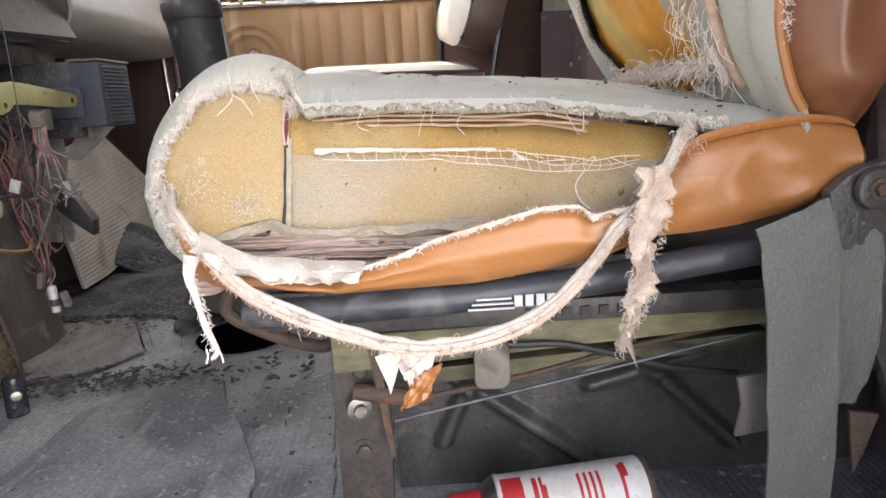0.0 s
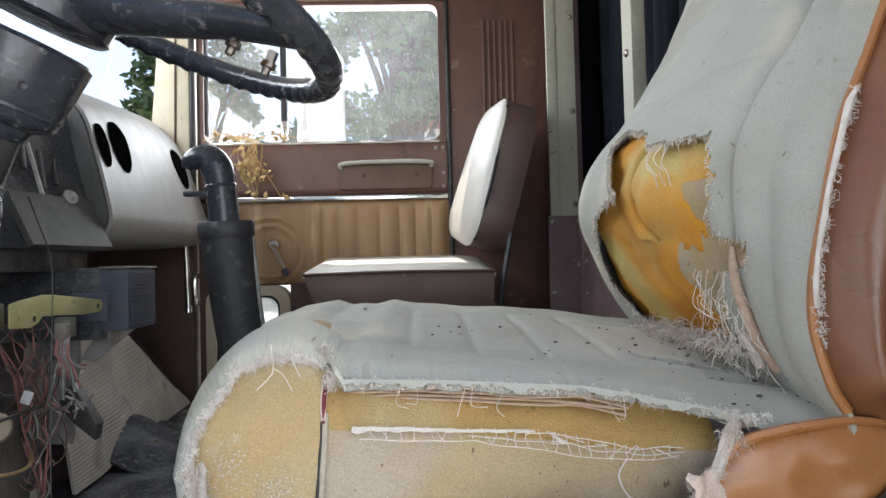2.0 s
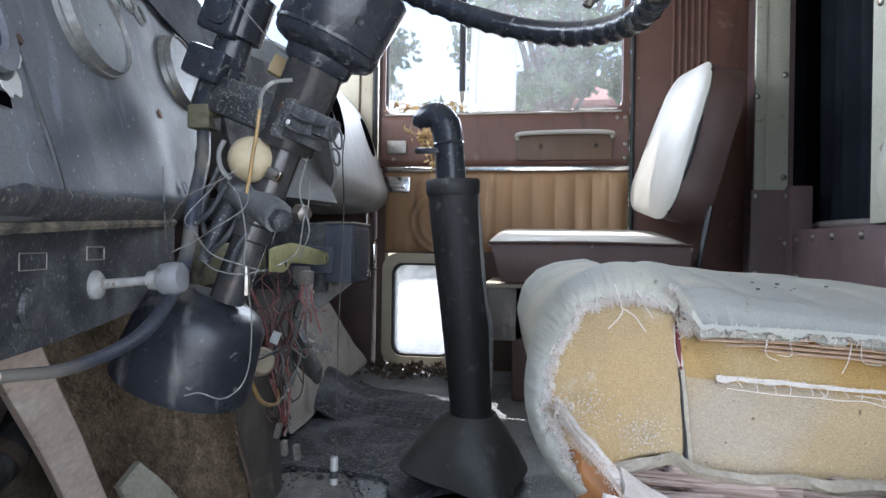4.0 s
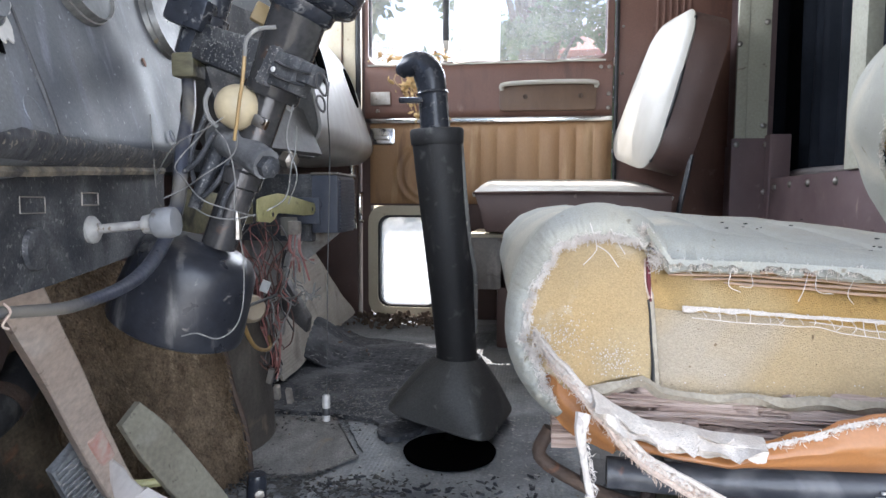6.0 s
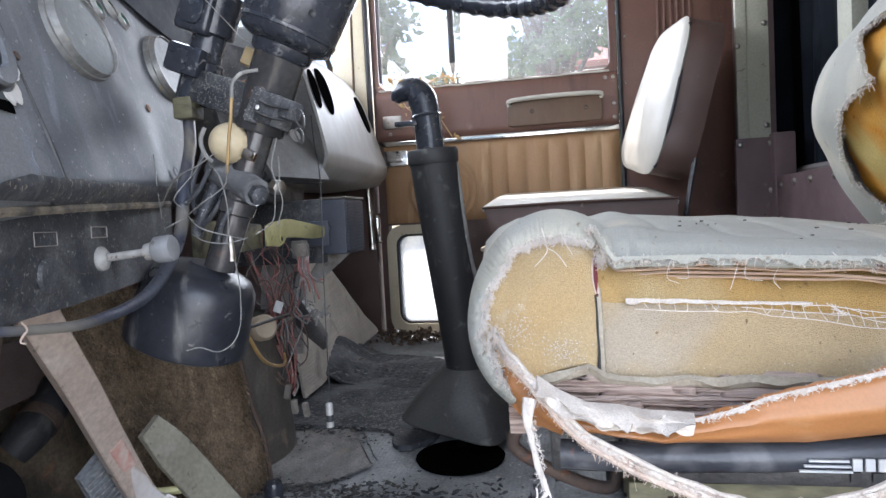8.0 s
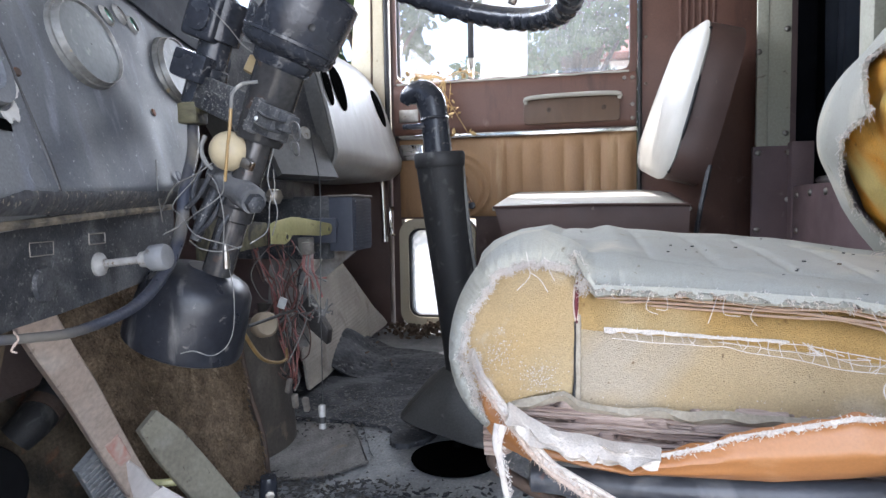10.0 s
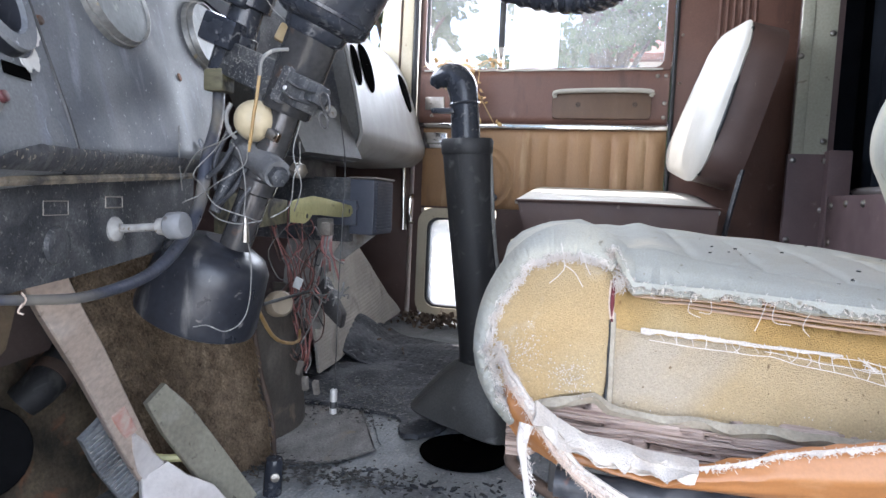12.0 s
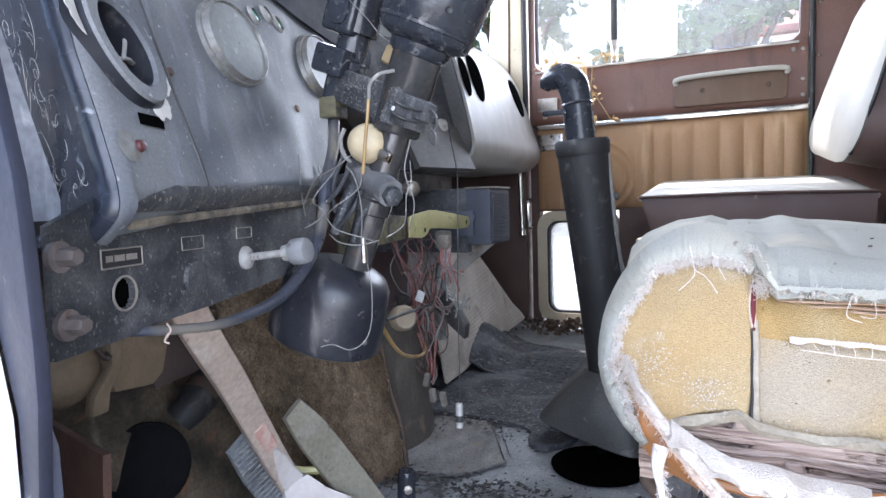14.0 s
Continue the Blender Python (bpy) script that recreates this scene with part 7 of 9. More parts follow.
for a, h, r in ((-45, 0.040, 0.0035), (-100, 0.052, 0.0025), (-125, 0.062, 0.0022), (-135, 0.056, 0.002)):
    out = HUB_SIDE * math.cos(radians(a)) + Vector((0, 1, 0)) * math.sin(radians(a))
    part("housing_hole", lathe([(r, 0.0), (r, 0.0012), (r * 0.7, 0.0006), (0, 0.0006)], HUB_AT + HUB_AXIS * h + out * 0.0498, out, 12), M_WIRE_BLACK, hub)
out = HUB_SIDE * math.cos(radians(-112)) + Vector((0, 1, 0)) * math.sin(radians(-112))
part("housing_slot", turned(box(-0.008, 0.008, -0.0008, 0.0008, -0.007, 0.007), Matrix.Translation(HUB_AT + HUB_AXIS * 0.048 + out * 0.0503) @ Vector((0, 1, 0)).rotation_difference(out).to_matrix().to_4x4()), M_WIRE_BLACK, hub, smooth=False)
# clamp bar across the column
BAR = [Vector((-0.514, 0.688, 0.542)), Vector((-0.393, 0.616, 0.494))]
d = (BAR[1] - BAR[0]).normalized()
n = Vector((-0.30, -0.93, 0.15))
n = (n - d * n.dot(d)).normalized()
w = d.cross(n)
barm = Matrix((d, n, w)).transposed().to_4x4()
barm.translation = (BAR[0] + BAR[1]) / 2
half = (BAR[1] - BAR[0]).length / 2
clamp = part("switch_bar", turned(box(-half, half, -0.026, 0.002, -0.018, 0.018, 0.003), barm), M_PANEL, column, "dusty black switch box")
part("bar_cover", turned(box(half - 0.002, half + 0.030, -0.024, 0.0, -0.0150, 0.0150, 0.002), barm), M_PANEL, clamp)
part("clamp_tongue", turned(box(half + 0.020, half + 0.046, -0.020, -0.004, -0.014, 0.004, 0.003), barm), M_PANEL, clamp)
for o in (-0.005, 0.006):
    part("clamp_wire", turned(tube([(half + 0.004, 0.002, o), (half + 0.026, 0.003, o + 0.002), (half + 0.046, -0.004, o)], 0.0014, 6, 4), barm), M_WIRE_BLACK, clamp)
part("clamp_screw", turned(lathe([(0.0025, 0), (0.002, 0.0015), (0, 0.0016)], (half + 0.004, 0.001, 0.002), (0, 1, 0), 10), barm), M_WHITE, clamp)
for ring_at, rx, rz in ((Vector((-0.342, 0.598, 0.4745)), 0.0040, 0.0095), (Vector((-0.343, 0.598, 0.4585)), 0.0034, 0.0066)):
    part("clip_ring", tube([ring_at + Vector((rx * math.cos(k * 0.524) + 0.25 * rz * -math.sin(k * 0.524), 0.001 * math.sin(k), rz * math.sin(k * 0.524))) for k in range(13)], 0.0011, 6, 2), M_BASE, clamp, "dark wire clip ring")
part("plug_socket", turned(box(half + 0.004, half + 0.020, -0.0265, -0.022, -0.010, 0.010, 0.002), barm), M_WIRE_BLACK, clamp)
# switch body beside the column
sw = part("switch_body", lathe([(0.014, 0), (0.019, 0.003), (0.020, 0.032), (0.023, 0.034), (0.023, 0.048), (0.019, 0.050), (0.018, 0.078), (0.025, 0.080), (0.026, 0.125)], Vector((-0.514, 0.697, 0.520)), AXIS, 22), M_PLASTIC, column)
swm = Matrix.Translation(Vector((-0.514, 0.697, 0.520)) + AXIS * 0.100) @ Vector((0, 0, 1)).rotation_difference(AXIS).to_matrix().to_4x4()
part("switch_cover", turned(box(-0.030, 0.012, -0.029, 0.010, -0.026, 0.030, 0.007, 3), swm), M_PLASTIC, sw, "rounded black switch cover")
part("cover_relief", turned(slab(round_rect(-0.022, 0.004, -0.018, 0.014, 0.010), "xz", (-0.0325, -0.028), 0.0015), swm), M_PLASTIC, sw)
part("switch_flange", turned(box(-0.022, 0.020, -0.020, 0.014, -0.016, 0.016, 0.005), Matrix.Translation((-0.502, 0.685, 0.562)) @ Vector((0, 0, 1)).rotation_difference(AXIS).to_matrix().to_4x4()), M_PLASTIC, sw)
part("switch_plug", turned(box(-0.012, 0.012, -0.012, 0.012, -0.012, 0.012, 0.003), Matrix.Translation((-0.512, 0.686, 0.512))), M_OLIVE_DARK, sw)
part("bulb_holder", turned(box(-0.008, 0.008, -0.005, 0.005, -0.010, 0.010, 0.003), Matrix.Translation((-0.436, 0.690, 0.562)) @ pose(0, 0, 0, 0, 25, 30)), mat("amber_plastic", (0.42, 0.31, 0.15), (0.30, 0.21, 0.10), 0.5, scale=40), column)
# ivory ball lamp with its strap
ball = part("ball_lamp", lathe([(0.0, 0.0205)] + [(0.0205 * math.sin(radians(a)), 0.0205 * math.cos(radians(a))) for a in range(12, 180, 12)] + [(0.0, -0.0205)], (-0.428, 0.612, 0.462), (0, 0, 1), 28), M_KNOB, column, "ivory ball with a strap")
part("ball_strap", tube([(-0.450, 0.604, 0.478), (-0.454, 0.602, 0.466), (-0.452, 0.604, 0.452), (-0.446, 0.608, 0.444)], 0.0022, 8, 5), M_WIRE_GREY, ball)
part("ball_bracket", turned(box(-0.007, 0.007, -0.003, 0.003, -0.005, 0.005, 0.0015), Matrix.Translation((-0.402, 0.602, 0.447)) @ pose(0, 0, 0, 0, 25, 0)), M_STEEL, ball)
part("bracket_screw", lathe([(0.0035, 0), (0.003, 0.002), (0, 0.0022)], (-0.399, 0.598, 0.447), (0, -1, 0), 10), M_STEEL, ball)
part("ball_cord", tube([(-0.4065, 0.584, 0.508), (-0.4085, 0.582, 0.480), (-0.4125, 0.584, 0.464), (-0.4165, 0.587, 0.447), (-0.421, 0.590, 0.430)], 0.0016, 6, 6), M_WIRE_YELLOW, ball)
part("ball_lead", tube([(-0.382, 0.592, 0.526), (-0.396, 0.586, 0.523), (-0.4045, 0.583, 0.514), (-0.4065, 0.583, 0.500)], 0.0018, 6, 6), M_WIRE_GREY, ball)
ball.location = (-0.005, 0.019, 0.0)
# valve block below, with hex ends
valve = part("valve_body", tube([(-0.470, 0.655, 0.440), (-0.440, 0.630, 0.430), (-0.400, 0.608, 0.410)], [0.014, 0.016, 0.014], 16, 4), mat("dust_caked_metal", (0.20, 0.20, 0.20), (0.05, 0.05, 0.055), 0.7, 0.1, scale=28, amount=0.5, bump=0.3, spots=(0.34, 0.34, 0.34), spot_scale=40, spot_at=0.55, spot_soft=0.2), column, "dust-caked valve body")
part("valve_nut", lathe([(0.010, 0), (0.010, 0.008), (0.007, 0.010), (0, 0.010)], (-0.400, 0.606, 0.409), (0.75, -0.45, -0.35), 6), M_PANEL, valve)
part("valve_bolt", lathe([(0.008, 0), (0.008, 0.010), (0.005, 0.012), (0, 0.012)], (-0.388, 0.622, 0.416), (0.75, -0.45, -0.2), 6), M_STEEL, valve)
part("valve_arm", tube([(-0.462, 0.640, 0.425), (-0.470, 0.625, 0.395), (-0.478, 0.620, 0.370)], [0.008, 0.007, 0.006], 10, 4), M_PANEL, valve)
part("valve_cup", lathe([(0.017, 0), (0.019, 0.006), (0.019, 0.03), (0.015, 0.034)], (-0.445, 0.640, 0.400), AXIS, 20), M_PLASTIC, valve)
for a, b, c in (((-0.458, 0.622, 0.44), (-0.470, 0.615, 0.415), (-0.488, 0.612, 0.40)), ((-0.440, 0.618, 0.415), (-0.452, 0.612, 0.392), (-0.470, 0.612, 0.376)), ((-0.475, 0.640, 0.46), (-0.486, 0.630, 0.42), (-0.478, 0.622, 0.392)), ((-0.425, 0.615, 0.405), (-0.437, 0.606, 0.385), (-0.446, 0.606, 0.362))):
    part("linkage", tube([a, b, c], 0.0024, 8, 4), M_PANEL, valve)
valve.location = (-0.004, 0.018, 0.0)
dv = random.Random(8)
speck = bmesh.new()
for k in range(420):
    if k % 3:
        p = barm @ Vector((dv.uniform(-half, half), 0.0022, dv.uniform(-0.017, 0.017)))
    else:
        p = barm @ Vector((dv.uniform(-half, half), dv.uniform(-0.025, 0.001), -0.0182))
    r = dv.uniform(0.0002, 0.0006)
    box(p.x - r, p.x + r, p.y - r, p.y + r, p.z - r, p.z + r, 0, bm=speck)
tagged(part("dust_specks", speck, M_WIRE_GREY, clamp, smooth=False), kind="stuff")
# bell-shaped cover at the foot of the column
bell = part("column_boot", lathe([(0.017, 0.016), (0.020, 0.013), (0.036, 0.011), (0.050, 0.004), (0.0565, -0.006), (0.0585, -0.020), (0.0615, -0.046), (0.0640, -0.066), (0.0632, -0.073), (0.058, -0.076), (0.054, -0.070), (0.05, -0.04)], (-0.4830, 0.647, 0.3255), (0.36, 0.0, 0.933), 44), M_GLOSS, column, "glossy black bucket-shaped column boot")
part("boot_string", tube([(-0.462, 0.578, 0.262), (-0.450, 0.582, 0.264), (-0.436, 0.590, 0.258), (-0.424, 0.598, 0.266), (-0.418, 0.602, 0.284), (-0.415, 0.600, 0.318), (-0.414, 0.592, 0.345), (-0.418, 0.590, 0.362), (-0.4165, 0.590, 0.395), (-0.424, 0.592, 0.425), (-0.436, 0.596, 0.438)], 0.0006, 6, 6), M_WIRE_GREY, bell)
part("lead_lug", tube([(-0.414, 0.588, 0.345), (-0.4135, 0.587, 0.356), (-0.414, 0.587, 0.368)], [0.0035, 0.003, 0.002], 8, 3), M_STEEL, bell)

wheel = thing("steering_wheel", tuple(on_col(0.66)), "black steering wheel with a finger-grip rim", "steering wheel")
WC = Vector((-0.308, 0.635, 0.689))
bm = bmesh.new()
R0, seg, nn = 0.240, 14, 300
WHEEL_AXIS = Vector((0.425, 0.0, 1.0)).normalized()
WHEEL_SIDE = Vector((WHEEL_AXIS.z, 0, -WHEEL_AXIS.x))
rings = []
for k in range(nn):
    a = 2 * math.pi * k / nn
    out = WHEEL_SIDE * math.cos(a) + Vector((0, 1, 0)) * math.sin(a)
    row = []
    for j in range(seg):
        b = 2 * math.pi * j / seg
        rad = 0.0128 + 0.0024 * max(0, math.sin(a * 60)) * max(0, -math.sin(b))
        row.append(bm.verts.new(WC + out * (R0 + rad * math.cos(b)) + WHEEL_AXIS * rad * math.sin(b)))
    rings.append(row)
for k in range(nn):
    a, b = rings[k], rings[(k + 1) % nn]
    for j in range(seg):
        bm.faces.new((a[j], a[(j + 1) % seg], b[(j + 1) % seg], b[j]))
part("rim", bm, M_PLASTIC, wheel)
part("hub", lathe([(0.052, -0.058), (0.056, -0.055), (0.058, -0.012), (0.046, 0.0), (0, 0.004)], WC, WHEEL_AXIS, 32), M_PLASTIC, wheel)
for a in (-13, 107, 227):
    out = WHEEL_SIDE * math.cos(radians(a)) + Vector((0, 1, 0)) * math.sin(radians(a))
    spoke = part("spoke", tube([WC + out * 0.035 - WHEEL_AXIS * 0.034, WC + out * 0.10 - WHEEL_AXIS * 0.024, WC + out * 0.17 - WHEEL_AXIS * 0.008, WC + out * 0.232], [0.030, 0.022, 0.019, 0.016], 14, 5, flat=0.7, up=tuple(WHEEL_AXIS)), M_PLASTIC, wheel)
    for da, r in ((7, 0.168), (15, 0.192)):
        way = WHEEL_SIDE * math.cos(radians(a + da)) + Vector((0, 1, 0)) * math.sin(radians(a + da))
        part("spoke_bolt", lathe([(0.005, 0), (0.005, 0.009), (0.007, 0.010), (0.007, 0.015), (0.004, 0.016), (0.004, 0.022), (0, 0.022)], WC + way * r - WHEEL_AXIS * 0.006, -WHEEL_AXIS, 8), M_STEEL, spoke)

# ---- passenger dash pod ----
pod = thing("dash_pod", (-0.75, 1.75, 0.46), "off-white padded passenger dashboard pod with oval vents", "dashboard")
POD_NEAR = [(-0.98, 0.800), (-0.760, 0.790), (-0.680, 0.765), (-0.625, 0.715), (-0.600, 0.640), (-0.578, 0.545), (-0.576, 0.512), (-0.592, 0.488), (-0.640, 0.474), (-0.80, 0.470)]
POD_FAR = [(-1.06, 0.945), (-0.950, 0.940), (-0.880, 0.905), (-0.825, 0.850), (-0.780, 0.765), (-0.728, 0.610), (-0.716, 0.562), (-0.730, 0.530), (-0.780, 0.508), (-0.95, 0.500)]
pod_n = smooth_path([(a, 0, b) for a, b in POD_NEAR], 6)
pod_f = smooth_path([(a, 0, b) for a, b in POD_FAR], 6)


def pod_face(u, v):
    """Across the cab with u, down the face with v."""
    k = min(int(v * (len(pod_n) - 1)), len(pod_n) - 2)
    f = v * (len(pod_n) - 1) - k
    a, b = pod_n[k].lerp(pod_n[k + 1], f), pod_f[k].lerp(pod_f[k + 1], f)
    p = a.lerp(b, u)
    return Vector((p.x + 0.006 * math.sin(math.pi * u), 1.245 + 0.925 * u, p.z))


VENTS = ((0.040, 0.420, 0.030, 0.052), (0.160, 0.413, 0.056, 0.066), (0.80, 0.445, 0.085, 0.052))
part("shell", sheet(pod_face, 130, 90, 0.006), mat("off_white_hard_vinyl", (0.27, 0.26, 0.243), (0.20, 0.19, 0.175), 0.5, spec=0.3, fine=0.08, scale=7, amount=0.7, bump=0.1, grain=400, spots=(0.30, 0.26, 0.22), spot_scale=26, spot_at=0.66, spot_soft=0.15), pod, "off-white hard dashboard shell")
# flat black ovals on the uncut shell paint the vents' dark insides
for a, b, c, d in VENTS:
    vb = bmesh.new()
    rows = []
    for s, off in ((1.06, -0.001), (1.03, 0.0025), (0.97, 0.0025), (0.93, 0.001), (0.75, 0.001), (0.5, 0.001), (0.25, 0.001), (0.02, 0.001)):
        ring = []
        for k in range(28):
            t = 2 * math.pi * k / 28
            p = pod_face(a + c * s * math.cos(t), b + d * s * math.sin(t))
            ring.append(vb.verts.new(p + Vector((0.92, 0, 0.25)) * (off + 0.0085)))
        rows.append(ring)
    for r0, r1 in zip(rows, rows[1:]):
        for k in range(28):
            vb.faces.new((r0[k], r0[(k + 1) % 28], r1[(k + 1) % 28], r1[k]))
    vent = part("vent", vb, M_VOID, pod, "oval air vent painted as a flat black disc")
end = slab([(p.x, p.z) for p in pod_n], "xz", (1.236, 1.246))
part("end_flange", end, M_FLANGE, pod, "dark grey pod end flange")
# centre panel with heater slots
cen = thing("centre_panel", (-0.62, 1.08, 0.44), "black centre dash panel with lever slots", "panel")


def cpanel(u, v):
    y = 1.02 + 0.215 * u
    return Vector((-0.640 + 0.060 * u - 0.085 * v + 0.02 * v * v, y, 0.462 + 0.25 * v))


part("face", sheet(cpanel, 20, 20, 0.01), M_PANEL, cen)
part("tray", sheet(lambda u, v: cpanel(0.25 + 0.72 * u, 0.02 + 0.34 * v) + Vector((0.010 + 0.012 * (1 - v), 0, 0)), 12, 10, 0.012), M_FLANGE, cen)
for u, v0, v1 in ((0.45, 0.52, 0.72), (0.58, 0.40, 0.66), (0.70, 0.44, 0.62)):
    a, b = cpanel(u, v0), cpanel(u + 0.04, v1)
    part("lever_slot", tube([a + Vector((0.006, 0, 0)), b + Vector((0.006, 0, 0))], 0.007, 8, 1, flat=0.4), M_WIRE_BLACK, cen)
part("lever_plate", slab([(p.x, p.z) for p in (cpanel(0.6, 0.35), cpanel(0.7, 0.35), cpanel(0.66, 0.75), cpanel(0.56, 0.75))], "xz", (1.135, 1.139)), M_BEZEL, cen)
part("ring_hole", lathe([(0.010, 0), (0.013, 0.0), (0.013, 0.004), (0.010, 0.004)], cpanel(0.78, 0.36) + Vector((0.008, 0, 0)), (0.8, -0.4, 0.3), 20), M_BEZEL, cen)
part("under_bar", box(-0.86, -0.665, 1.06, 1.34, 0.425, 0.462, 0.004), M_PANEL, cen)
part("orange_tag", slab([(-0.645, 0.60), (-0.625, 0.60), (-0.625, 0.64), (-0.650, 0.635)], "xz", (1.06, 1.068), 0.002), mat("faded_orange_tag", (0.42, 0.20, 0.10), (0.3, 0.14, 0.08), 0.7, scale=30), cen)

# speaker-like box below the pod, olive bracket and mounting rail
sbox = thing("black_box", (-0.54, 1.24, 0.315), "dark blue-grey ribbed plastic box under the dash", "box")
M_SBOX = mat("blue_grey_plastic", (0.085, 0.094, 0.118), (0.055, 0.06, 0.08), 0.5, scale=20, bump=0.1, spots=(0.12, 0.12, 0.13), spot_scale=50, spot_at=0.68)
part("case", box(-0.578, -0.527, 1.212, 1.322, 0.318, 0.427, 0.004), M_SBOX, sbox)
for k in range(15):
    part("rib", box(-0.527, -0.5235, 1.222, 1.314, 0.325 + 0.0066 * k, 0.3285 + 0.0066 * k), M_SBOX, sbox, smooth=False)
part("lid_edge", box(-0.579, -0.524, 1.210, 1.324, 0.4275, 0.4315, 0.001), M_GREY, sbox)
part("case_screw", lathe([(0.0095, 0), (0.009, 0.004), (0.005, 0.004), (0.005, 0.002), (0, 0.002)], (-0.566, 1.211, 0.372), (0, -1, 0), 16), M_SBOX, sbox)
part("mount_arm", box(-0.625, -0.560, 1.205, 1.222, 0.335, 0.385, 0.003), M_SBOX, sbox)
part("mount_back", box(-0.80, -0.585, 1.235, 1.255, 0.30, 0.43, 0.003), M_PANEL, sbox)
olive = thing("olive_bracket", (-0.57, 1.05, 0.345), "olive zinc-plated bracket under the dashboard", "bracket")
part("plate", slab([(0.962, 0.347), (1.006, 0.344), (1.022, 0.349), (1.034, 0.358), (1.070, 0.357), (1.150, 0.352), (1.195, 0.353), (1.212, 0.363), (1.200, 0.374), (1.130, 0.382), (1.060, 0.389), (1.035, 0.390), (0.980, 0.384), (0.962, 0.380)], "yz", (-0.572, -0.568), 0.0015), M_OLIVE, olive)
for y, z in ((1.012, 0.3565), (1.187, 0.3635)):
    part("hole", lathe([(0.0075, 0), (0.0075, 0.0012), (0.0045, 0.0012), (0.0045, 0.0004), (0, 0.0004)], (-0.5678, y, z), (1, 0, 0), 16), M_OLIVE, olive)
    part("hole_shade", lathe([(0.0044, 0), (0.0044, 0.0006), (0, 0.0006)], (-0.5676, y, z), (1, 0, 0), 14), M_WIRE_BLACK, olive)
part("connector", box(-0.598, -0.575, 1.112, 1.135, 0.318, 0.350, 0.002), mat("grey_plug", (0.25, 0.24, 0.21), (0.16, 0.15, 0.13), 0.5, scale=30), olive)
part("rail", slab([(0.780, 0.335), (0.962, 0.345), (0.962, 0.382), (0.780, 0.392)], "yz", (-0.582, -0.576), 0.002), M_OLIVE_DARK, olive)

# dry vine over the window sill
vine = thing("dry_vine", (-0.60, 2.16, 0.72), "dry yellow vine hanging over the window sill", "plant")
vr = random.Random(9)
stems = bmesh.new()
tips = []
for k in range(16):
    x = -0.56 + vr.gauss(0, 0.035)
    a = Vector((x - 0.08, 2.19, 0.862 + vr.uniform(0, 0.01)))
    b = Vector((x, 2.165, 0.845))
    c = Vector((x + vr.gauss(0, 0.02), 2.15, 0.78 + vr.uniform(-0.03, 0.03)))
    e = Vector((x + vr.gauss(0, 0.025), 2.15, 0.70 + vr.uniform(-0.06, 0.06)))
    tube([a, b, c, e], 0.0013, 5, 4, True, stems)
    tips += [c, e, (c + e) / 2]
for k in range(8):
    x = vr.uniform(-0.74, -0.48)
    tube([(x, 2.20, 0.858), (x + 0.05, 2.19, 0.872 + vr.uniform(0, 0.012)), (x + 0.11, 2.185, 0.860)], 0.0013, 5, 4, True, stems)
    tips.append(Vector((x + 0.06, 2.185, 0.868)))
part("stem", stems, M_LEAF_DRY, vine)


def leaf_blade(c, size, r):
    """A curled dry leaf."""
    m = Matrix.Translation(c) @ Euler((r.uniform(0, 6), r.uniform(0, 6), r.uniform(0, 6))).to_matrix().to_4x4()
    bm = sheet(lambda u, v: Vector(((u - 0.5) * size * math.sin(math.pi * (0.08 + 0.84 * v)), (v - 0.5) * size * 1.5, 0.25 * size * (2 * u - 1) ** 2 + 0.2 * size * v * v)), 4, 5, 0.0004)
    return turned(bm, m)


for t in tips:
    for _ in range(2):
        part("leaf", leaf_blade(t + Vector((vr.gauss(0, 0.012), vr.gauss(0, 0.008), vr.gauss(0, 0.012))), vr.uniform(0.007, 0.018), vr), M_LEAF_DRY, vine)

# ---- gear lever ----
lever = thing("gear_lever", (-0.30, 1.12, FLOOR_Z), "black gear lever in a tall rubber sleeve with boot", "gear lever")
part("sleeve", tube([(-0.294, 1.170, 0.075), (-0.297, 1.164, 0.14), (-0.305, 1.150, 0.25), (-0.318, 1.132, 0.38), (-0.3245, 1.121, 0.465), (-0.3255, 1.118, 0.496)], [0.034, 0.0365, 0.039, 0.039, 0.041, 0.0425], 24, 6), M_RUBBER, lever)
part("sleeve_collar", lathe([(0.0425, -0.024), (0.0440, -0.021), (0.0450, -0.003), (0.0425, 0.002), (0.026, 0.002)], (-0.3255, 1.118, 0.4965), (-0.04, -0.06, 1), 28), M_RUBBER, lever)
part("knob_stem", tube([(-0.327, 1.118, 0.485), (-0.330, 1.118, 0.525), (-0.334, 1.118, 0.565), (-0.340, 1.118, 0.588), (-0.352, 1.118, 0.602), (-0.368, 1.116, 0.602), (-0.381, 1.115, 0.594), (-0.387, 1.115, 0.585)], [0.0250, 0.0245, 0.0245, 0.0255, 0.0235, 0.020, 0.015, 0.008], 18, 6), M_PLASTIC, lever)
part("range_switch", box(-0.385, -0.345, 1.092, 1.104, 0.538, 0.547, 0.003), M_PLASTIC, lever)
part("stem_ring", lathe([(0.0245, -0.003), (0.0265, 0), (0.0245, 0.003)], (-0.333, 1.118, 0.556), (-0.10, 0, 1), 20), M_PLASTIC, lever)
NECK = Vector((-0.294, 1.170, 0.102))
FOOT = [Vector((-0.418, 1.128, 0.014)), Vector((-0.236, 1.082, -0.016)), Vector((-0.196, 1.255, -0.006)), Vector((-0.380, 1.295, 0.026))]


